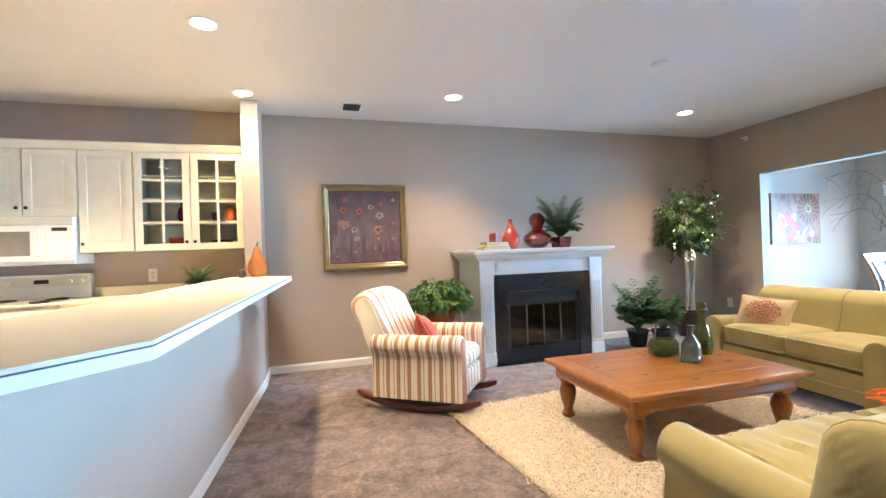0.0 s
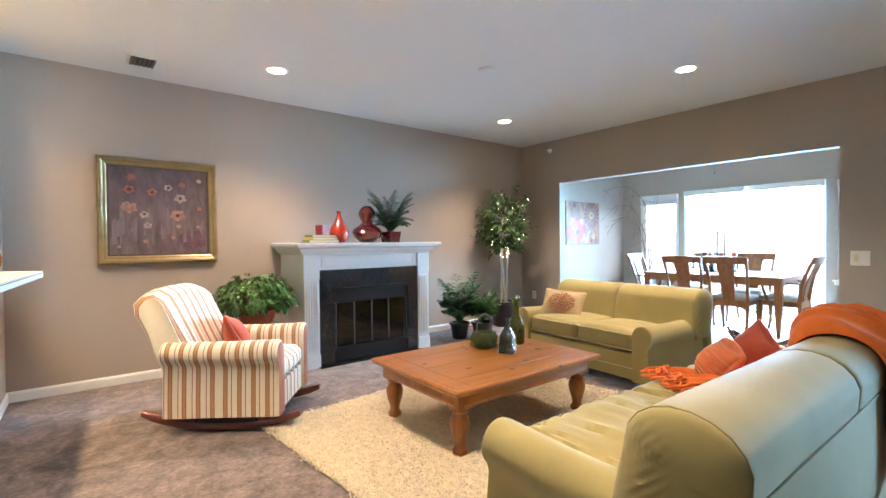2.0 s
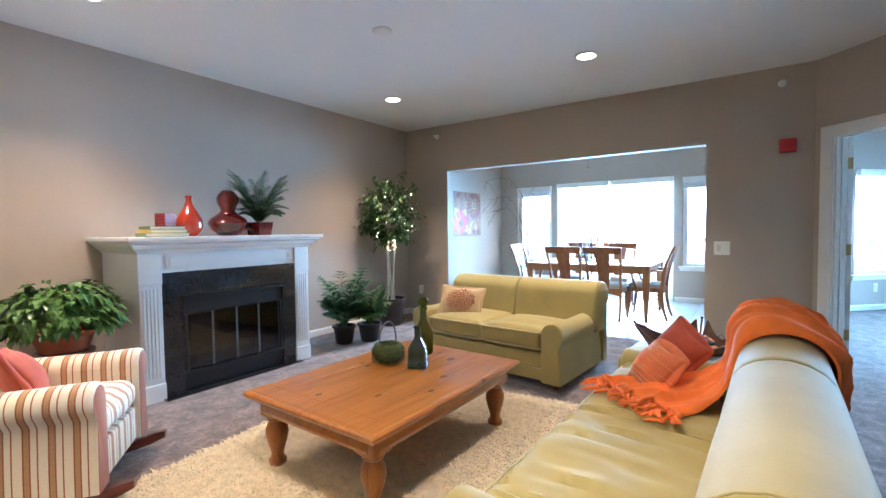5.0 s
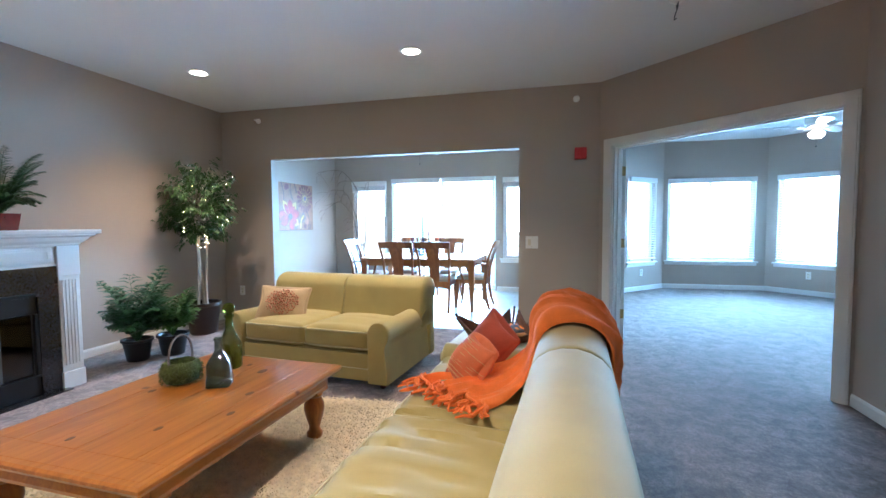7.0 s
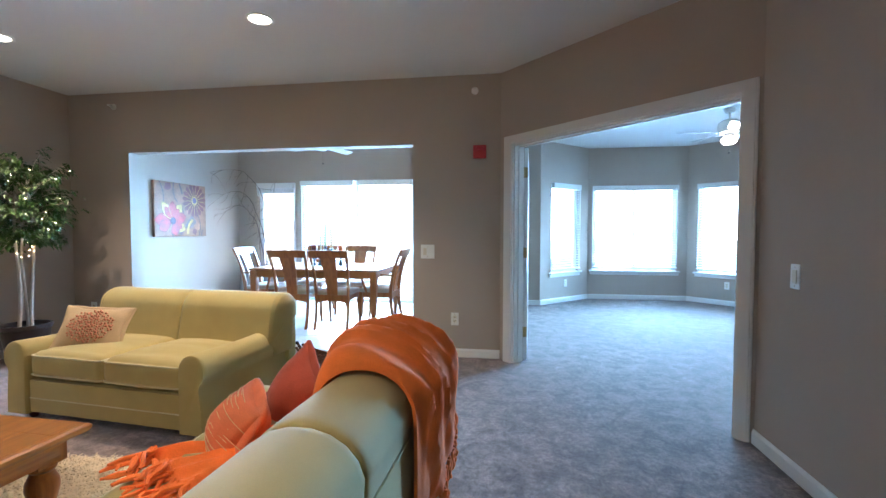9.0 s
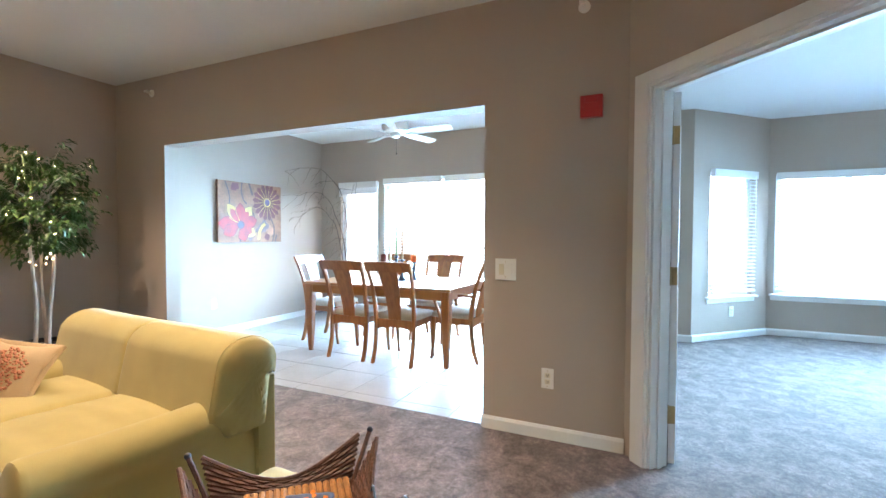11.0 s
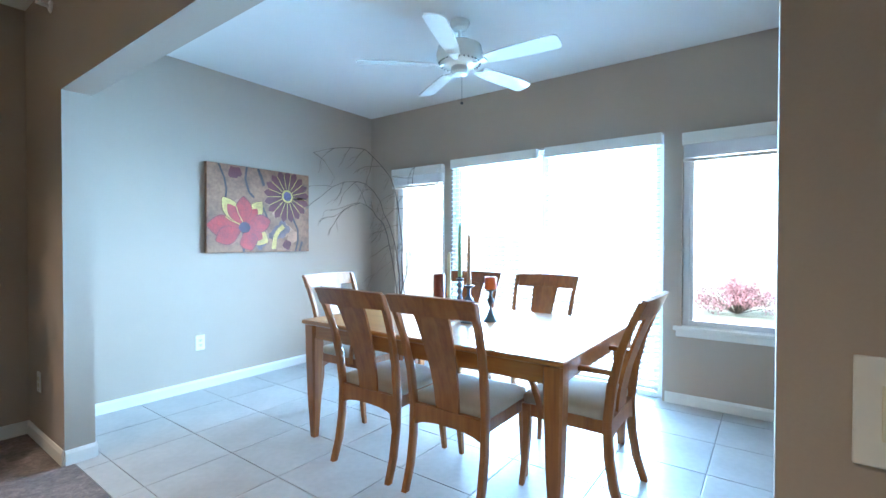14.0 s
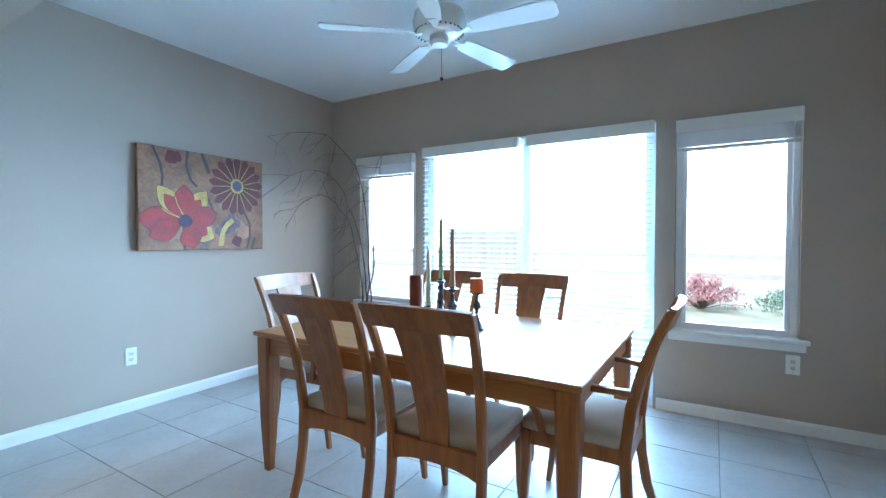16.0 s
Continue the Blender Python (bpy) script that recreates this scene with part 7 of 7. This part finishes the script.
def microwave():
    ob = thing("microwave", "white over-the-range microwave under a wall cabinet", "microwave", (-2.535, 4.775, 1.225))
    part("body", block(0, 0.03, 0, 0.762, 0.40, 0.41, 0.006), APPL, ob)
    d = part("door", block(0.0, 0, 0.03, 0.56, 0.029, 0.335, 0.006), APPL, ob)
    part("window", block(0.06, -0.003, 0.08, 0.46, 0.001, 0.285, 0.002), APPLGREY, d, "grey mesh window")
    part("handle", tube([(0.53, -0.002, 0.07), (0.53, -0.028, 0.09), (0.53, -0.028, 0.28), (0.53, -0.002, 0.30)], 0.009, 8), APPL, d)
    p = part("control_panel", block(0.563, 0.0, 0.03, 0.761, 0.029, 0.335, 0.005), APPL, ob)
    part("display", block(0.61, -0.002, 0.285, 0.72, 0.001, 0.315), BLACK, p, "dark display")
    for i in range(4):
        for j in range(3):
            part("button", block(0.61 + j * 0.038, -0.002, 0.08 + i * 0.045, 0.64 + j * 0.038, 0.001, 0.105 + i * 0.045, 0.001), PLATE, p)
    part("vent_grille", block(0.0, 0.004, 0.34, 0.761, 0.029, 0.405, 0.004), APPL, ob)
    for i in range(5):
        part("vent_slat", block(0.02, -0.001, 0.349 + i * 0.011, 0.74, 0.005, 0.354 + i * 0.011), IVORY, ob)


microwave()


def range_cooker():
    ob = thing("range_cooker", "white electric range with a tall control back panel", "cooker", (-2.535, 4.53, 0))
    part("body", block(0, 0.02, 0.02, 0.76, 0.62, 0.895, 0.006), APPL, ob)
    part("cooktop", block(-0.002, 0.0, 0.896, 0.762, 0.56, 0.915, 0.005), APPL, ob)
    bp = part("back_panel", block(0, 0.565, 0.896, 0.76, 0.64, 1.135, 0.01), APPL, ob)
    part("panel_band", block(0.02, 0.556, 1.03, 0.74, 0.566, 1.115, 0.003), IVORY, bp)
    part("clock", block(0.33, 0.553, 1.055, 0.44, 0.557, 1.09), BLACK, bp, "dark clock display")
    for x in (0.07, 0.16, 0.60, 0.69):
        part("knob", lathe([(0.022, 0), (0.02, 0.02), (0.002, 0.021)], 16), APPL, bp, smooth=True).matrix_basis = pose(x, 0.556, 1.07, 90, 0, 0)
    for x, y, r in ((0.2, 0.15, 0.09), (0.56, 0.15, 0.075), (0.2, 0.42, 0.075), (0.56, 0.42, 0.09)):
        c = bmesh.new()
        for q in (0.35, 0.6, 0.85):
            tube([(x + r * q * math.cos(a), y + r * q * math.sin(a), 0.925) for a in [k * 0.35 for k in range(19)]], 0.006, 6, c)
        part("coil_burner", c, BLACK, ob, "black coil burner")
        part("drip_pan", lathe([(0.01, 0.9155), (r, 0.9155), (r + 0.012, 0.919), (r, 0.917)], 24, (x, y, 0)), PEWTER, ob)
    part("oven_door", block(0.01, 0.0, 0.2, 0.75, 0.019, 0.84, 0.006), APPL, ob)
    part("oven_handle", tube([(0.08, -0.035, 0.79), (0.68, -0.035, 0.79)], 0.011, 8), APPL, ob)


range_cooker()


def base_run(x0, x1, label):
    ob = thing("base_cabinet", label, "cabinet", group="base kitchen cabinets")
    part("body", block(x0, 4.58, 0.1, x1, NY - 0.003, 0.869), CAB, ob)
    part("toe_kick", block(x0 + 0.002, 4.64, 0, x1 - 0.002, NY - 0.01, 0.099), BLACK, ob)
    n = max(1, round((x1 - x0) / 0.45))
    w = (x1 - x0) / n
    for i in range(n):
        d = part("door", block(x0 + i * w + 0.004, 4.56, 0.11, x0 + (i + 1) * w - 0.004, 4.579, 0.70, 0.003), CAB, ob)
        part("drawer", block(x0 + i * w + 0.004, 4.56, 0.708, x0 + (i + 1) * w - 0.004, 4.579, 0.86, 0.003), CAB, ob)
        part("knob", lathe([(0.006, 0), (0.014, 0.018), (0.001, 0.03)], 12), BLACK, d).matrix_basis = pose(x0 + (i + 0.5) * w, 4.5595, 0.64, 90, 0, 0)


base_run(-1.77, -0.43, "white base cabinets along the kitchen wall")
base_run(-3.9, -2.54, "white base cabinets along the kitchen wall")
ct = thing("worktop", "pale laminate kitchen worktop with a low upstand", "worktop")
for x0, x1 in ((-1.772, -0.424), (-3.99, -2.538)):
    part("top", block(x0, 4.54, 0.87, x1, NY - 0.003, 0.91, 0.006), LAMINATE, ct)
    part("upstand", block(x0, NY - 0.025, 0.911, x1, NY - 0.002, 1.0, 0.004), LAMINATE, ct)
lower = thing("lower_worktop", "pale laminate worktop behind the raised bar", "worktop")
part("top", block(-1.5, 2.3, 0.87, -0.66, 4.535, 0.91, 0.006), LAMINATE, lower)
part("cabinet_body", block(-1.46, 2.34, 0.0, -0.68, 4.50, 0.869), CAB, lower)
wr = thing("wire_trivet", "coiled dark wire trivet lying on the worktop", "trivet", (-1.28, 3.2, 0.911))
bm = bmesh.new()
for q in (0.06, 0.085, 0.11):
    tube([(q * math.cos(a) * 1.2, q * math.sin(a), 0.006 + (0.02 if q > 0.1 else 0.0) * math.sin(a)) for a in [k * 0.33 for k in range(20)]], 0.004, 6, bm)
part("wire", bm, PEWTER, wr, smooth=True)
fk = thing("potted_fern", "small green fern in a pot on the worktop", "plant", (-0.78, 4.55, 0.91))
round_pot(fk, 0.07, 0.11, POT, "small dark pot", 0, 0.004)
frond_plant(fk, 30, 0.24, 0.05, LEAF2, 0.08, 1.0, 17, 14, 0.75, 0.013)
pv = thing("pear_vase", "amber glazed pear-shaped ornament with a dark stem", "ornament", (-0.30, 4.60, 1.0502))
part("body", lathe([(0.03, 0), (0.055, 0.004), (0.082, 0.04), (0.088, 0.09), (0.074, 0.14), (0.05, 0.185), (0.037, 0.225), (0.029, 0.258), (0.016, 0.275), (0.002, 0.278)], 32), AMBER, pv, smooth=True)
part("stalk", tube([(0, 0, 0.273), (0.004, 0, 0.295), (0.012, 0.004, 0.318)], [0.012, 0.006, 0.005], 7), BLACK, pv, "dark brown stalk", True)
pt = thing("dried_pod", "small dark ball ornament beside the amber pear", "ornament", (-0.42, 4.50, 1.0502))
part("ball", lathe([(0.01, 0), (0.03, 0.006), (0.042, 0.035), (0.03, 0.066), (0.004, 0.074)], 18), POT, pt, smooth=True)


# ---- plates, sensors and small fittings ----
def wall_plate(m, kind):
    """Outlet or switch plate; local y out of the wall."""
    label = {"outlet": "white double electrical outlet on the wall", "switch": "white light switch plate on the wall", "double": "white two-gang rocker switch plate on the wall"}[kind]
    ob = thing("outlet" if kind == "outlet" else "light_switch", label, "outlet" if kind == "outlet" else "light switch", group="wall plates")
    ob.matrix_world = m
    w, h = (0.068, 0.068) if kind == "double" else (0.037, 0.062)
    part("plate", block(-w, 0.0005, -h, w, 0.006, h, 0.003), PLATE, ob)
    if kind == "outlet":
        for z in (-0.02, 0.02):
            s = part("socket", block(-0.016, 0.005, z - 0.014, 0.016, 0.008, z + 0.014, 0.003), IVORY, ob)
            # Socket holes are black chips on the face, for the dark inside them.
            for x in (-0.007, 0.005):
                part("slot", block(x, 0.0075, z - 0.003, x + 0.0025, 0.0083, z + 0.007), BLACK, s)
            part("ground_hole", block(-0.0025, 0.0075, z - 0.011, 0.0025, 0.0083, z - 0.006), BLACK, s)
    else:
        for x in ((-0.026, 0.026) if kind == "double" else (0,)):
            part("rocker", block(x - 0.016, 0.005, -0.034, x + 0.016, 0.010, 0.034, 0.002), IVORY if x >= 0 else PLATE, ob)
    for z in (-0.047, 0.047):
        part("screw", lathe([(0.003, 0), (0.003, 0.0012), (0.0005, 0.0014)], 8), BRASS, ob).matrix_basis = pose(0, 0.006, z, -90, 0, 0)


def on_x(x, y, z):
    return pose(x, y, z, 0, 0, 90)


wall_plate(on_x(5.72, 1.155, 1.032), "double")
wall_plate(on_x(5.72, 0.886, 0.375), "outlet")
wall_plate(on_x(5.72, 4.93, 0.38), "outlet")
wall_plate(on_x(8.81, 1.17, 0.44), "outlet")
wall_plate(pose(6.80, NY, 0.395, 0, 0, 180), "outlet")
wall_plate(pose(4.42, NY, 0.36, 0, 0, 180), "outlet")
wall_plate(pose(-1.30, NY, 1.09, 0, 0, 180), "outlet")
wall_plate(pose(3.87, -1.06, 1.01), "switch")
for i, s in ((1, 0.62), (3, 0.62)):
    wall_plate(along(*BAYS[i], s) @ pose(0, 0, 0.33), "outlet")

al = thing("fire_alarm", "red fire alarm strobe box on the wall", "fire alarm")
al.matrix_world = on_x(5.72, 0.647, 1.985)
part("housing", block(-0.062, 0.001, -0.062, 0.062, 0.045, 0.062, 0.006), REDBOX, al)
part("grille", block(-0.045, 0.044, -0.05, 0.045, 0.048, 0.01, 0.002), REDBOX, al)
part("strobe", block(-0.035, 0.044, 0.018, 0.035, 0.054, 0.048, 0.004), REDBOX, al)

for y, z in ((4.61, 2.572), (0.696, 2.565)):
    sp = thing("sidewall_sprinkler", "small white sidewall sprinkler head near the ceiling", "sprinkler", group="sprinklers")
    sp.matrix_world = on_x(5.72, y, z)
    part("rosette", lathe([(0.034, 0.001), (0.034, 0.006), (0.02, 0.014), (0.012, 0.014)], 20), PLATE, sp).matrix_basis = pose(0, 0, 0, -90, 0, 0)
    part("nozzle", tube([(0, 0.01, 0), (0, 0.05, 0)], 0.011, 10), PLATE, sp)
    part("deflector", block(-0.022, 0.048, -0.002, 0.022, 0.066, 0.014, 0.003), PLATE, sp)

sd = thing("smoke_detector", "flat round white cover on the ceiling", "smoke detector", (2.99, 3.175, H))
part("cover", lathe([(0.002, -0.012), (0.062, -0.011), (0.07, -0.006), (0.072, -0.001)], 32), CEIL, sd, smooth=True)
cs = thing("ceiling_sprinkler", "pendant sprinkler head with a hanging tag on the ceiling", "sprinkler", (4.0, 0.12, H))
part("rosette", lathe([(0.05, -0.001), (0.05, -0.008), (0.02, -0.02), (0.02, -0.03)], 20), PLATE, cs, smooth=True)
part("frame", tube([(0.016, 0, -0.025), (0.018, 0, -0.05), (0, 0, -0.065), (-0.018, 0, -0.05), (-0.016, 0, -0.025)], 0.005, 6), PEWTER, cs)
part("wire_tag", tube([(0.0, 0.0, -0.06), (-0.02, 0.01, -0.09), (-0.018, 0.02, -0.12), (0.004, 0.015, -0.13), (0.02, 0.0, -0.115)], 0.004, 6), PEWTER, cs)
bs = thing("smoke_detector", "round white smoke detector on the bedroom ceiling", "smoke detector", (6.9, -0.35, H))
part("body", lathe([(0.002, -0.035), (0.05, -0.033), (0.065, -0.02), (0.068, -0.001)], 28), PLATE, bs, smooth=True)

av = thing("ceiling_vent", "grey slatted air vent set in the ceiling", "air vent", (0.62, 4.76, H))
av.scale = (0.85, 1.5, 1)
part("frame", box(box(box(block(-0.12, -0.09, -0.008, 0.12, -0.07, -0.001, 0.002), -0.12, 0.07, -0.008, 0.12, 0.09, -0.001, 0.002), -0.12, -0.07, -0.008, -0.10, 0.07, -0.001, 0.002), 0.10, -0.07, -0.008, 0.12, 0.07, -0.001, 0.002), PLATE, av)
# No duct is cut; a black sheet gives the shade behind the slats.
part("backing", block(-0.10, -0.07, -0.003, 0.10, 0.07, -0.001), BLACK, av, "black sheet for the shade inside the duct")
for i in range(6):
    part("slat", block(-0.096 + i * 0.036, -0.069, -0.012, -0.084 + i * 0.036, 0.069, -0.004, 0.001, None), PEWTER, av)

th = thing("thermostat", "white wall thermostat box", "thermostat", (3.05, -1.06, 1.51))
# White case coloured grey to stand for weaker light on this wall.
part("case", block(-0.068, 0.001, -0.042, 0.068, 0.032, 0.042, 0.006), mat("dimmed_white_plastic", (0.42, 0.38, 0.34), 0.4, var=0.05), th)
part("display", block(-0.05, 0.031, 0.0, 0.02, 0.0335, 0.035, 0.001), APPLGREY, th, "grey display")
part("buttons", block(0.03, 0.031, 0.0, 0.062, 0.035, 0.03, 0.002), IVORY, th)
dial = thing("round_wall_dial", "round ivory wall dial with a metal centre knob", "wall control", (3.03, -1.06, 1.2))
# Dial plate is browned in its colour for the same weaker light.
part("plate", lathe([(0.002, 0.001), (0.052, 0.001), (0.054, 0.006), (0.046, 0.016), (0.002, 0.02)], 30), mat("dimmed_yellowed_plastic", (0.36, 0.29, 0.2), 0.3), dial, smooth=True).matrix_basis = pose(0, 0, 0, -90, 0, 0)
part("knob", lathe([(0.022, 0.018), (0.02, 0.05), (0.014, 0.055), (0.001, 0.055)], 18), PEWTER, dial, "metal centre knob", True).matrix_basis = pose(0, 0, 0, -90, 0, 0)


# ---- outside ----
bm = bmesh.new()
rings(bm, [[(75 * math.cos(math.radians(a)), 75 * math.sin(math.radians(a)), z) for a in range(-70, 71, 5)] for z in (-0.1, 34)], close=False, caps=False)
tagged(part("backdrop", bm, BACKDROP), "bright white overcast haze in the distance", "sky", kind="structure")
bm = bmesh.new()
vs = [bm.verts.new((x, y, -0.12)) for x, y in ((-900, -900), (900, -900), (900, 900), (-900, 900))]
bm.faces.new(vs)
tagged(part("ground", bm, LAWN), "mown lawn running to the horizon", "lawn", kind="structure")
tagged(part("pavement", block(8.97, 1.2, -0.118, 11.6, 5.2, -0.03, 0.01), PATIO_C), "pale concrete patio slab outside the sliding door", "patio", kind="structure")


def shrub(label, at, rx, rz_, mt_, seed, n):
    random.seed(seed)
    ob = thing("shrub", label, "shrub", at, 0, "garden shrubs")
    br, vs, fs = bmesh.new(), [], []
    for i in range(70):
        a, e = i * 2.399, rnd(0.15, 1.5)
        q = 0.6 + 0.5 * noise.noise(Vector((math.cos(a) * 2, math.sin(a) * 2, e * 2 + seed)))
        end = Vector((math.cos(a) * math.cos(e) * rx * (0.8 + q * 0.4), math.sin(a) * math.cos(e) * rx * (0.8 + q * 0.4), 0.06 + math.sin(e) * rz_ * (0.7 + q * 0.45)))
        tube([(0, 0, 0), tuple(end * 0.5 + Vector((0, 0, 0.05))), tuple(end)], [0.012, 0.006, 0.002], 4, br)
        for k in range(n):
            p = end * rnd(0.55, 1.08) + Vector((rnd(-1, 1), rnd(-1, 1), rnd(-1, 1))) * 0.07
            leaf(vs, fs, p, Vector((rnd(-1, 1), rnd(-1, 1), rnd(-0.8, 0.6))), Vector((0, 0, 1)), rnd(0.05, 0.09), rnd(0.02, 0.04))
    part("branchwork", br, TWIG, ob)
    leaves_mesh("foliage", vs, fs, mt_, ob)


shrub("red-leaved garden maple shrub outside the window", (15.3, 1.80, -0.12), 0.8, 0.55, MAPLE, 3, 40)
shrub("low green juniper shrub outside the window", (15.2, 0.28, -0.12), 0.65, 0.42, SHRUB, 4, 40)
shrub("low green juniper shrub outside the window", (15.5, -0.75, -0.12), 0.7, 0.45, SHRUB, 6, 40)
fe = thing("garden_fence", "weathered timber post and rail fence across the lawn", "fence", (17.5, 0, -0.12))
for i in range(9):
    part("post", block(-0.06, -12 + i * 3 - 0.06, 0, 0.06, -12 + i * 3 + 0.06, 1.15, 0.01), FENCE, fe)
for z in (0.45, 0.9):
    part("rail", block(-0.02, -12, z, 0.02, 12, z + 0.12, 0.006), FENCE, fe)

pf = thing("privacy_fence", "tall grey weathered board fence beyond the patio", "fence", (14.5, 5.14, -0.12))
GREYBOARD = mat("grey_weathered_board", (0.34, 0.32, 0.29), 0.9, var=0.3, scale=3, fine=40, bump=0.4, stretch=(6, 6, 0.5), each=0.3)
plank = part("board", block(0, 0, 0.03, 0.022, 0.178, 1.6, 0.003), GREYBOARD, pf)
for i in range(1, 11):
    more = new("board", plank.data)
    more.parent = pf
    more.location = (0, i * 0.184, 0)
for i in range(2):
    part("post", block(0.024, i * 1.92, 0, 0.12, i * 1.92 + 0.1, 1.66, 0.006), GREYBOARD, pf)
for z in (0.35, 1.3):
    part("rail", block(0.0225, 0.101, z, 0.06, 1.915, z + 0.09, 0.004), GREYBOARD, pf)
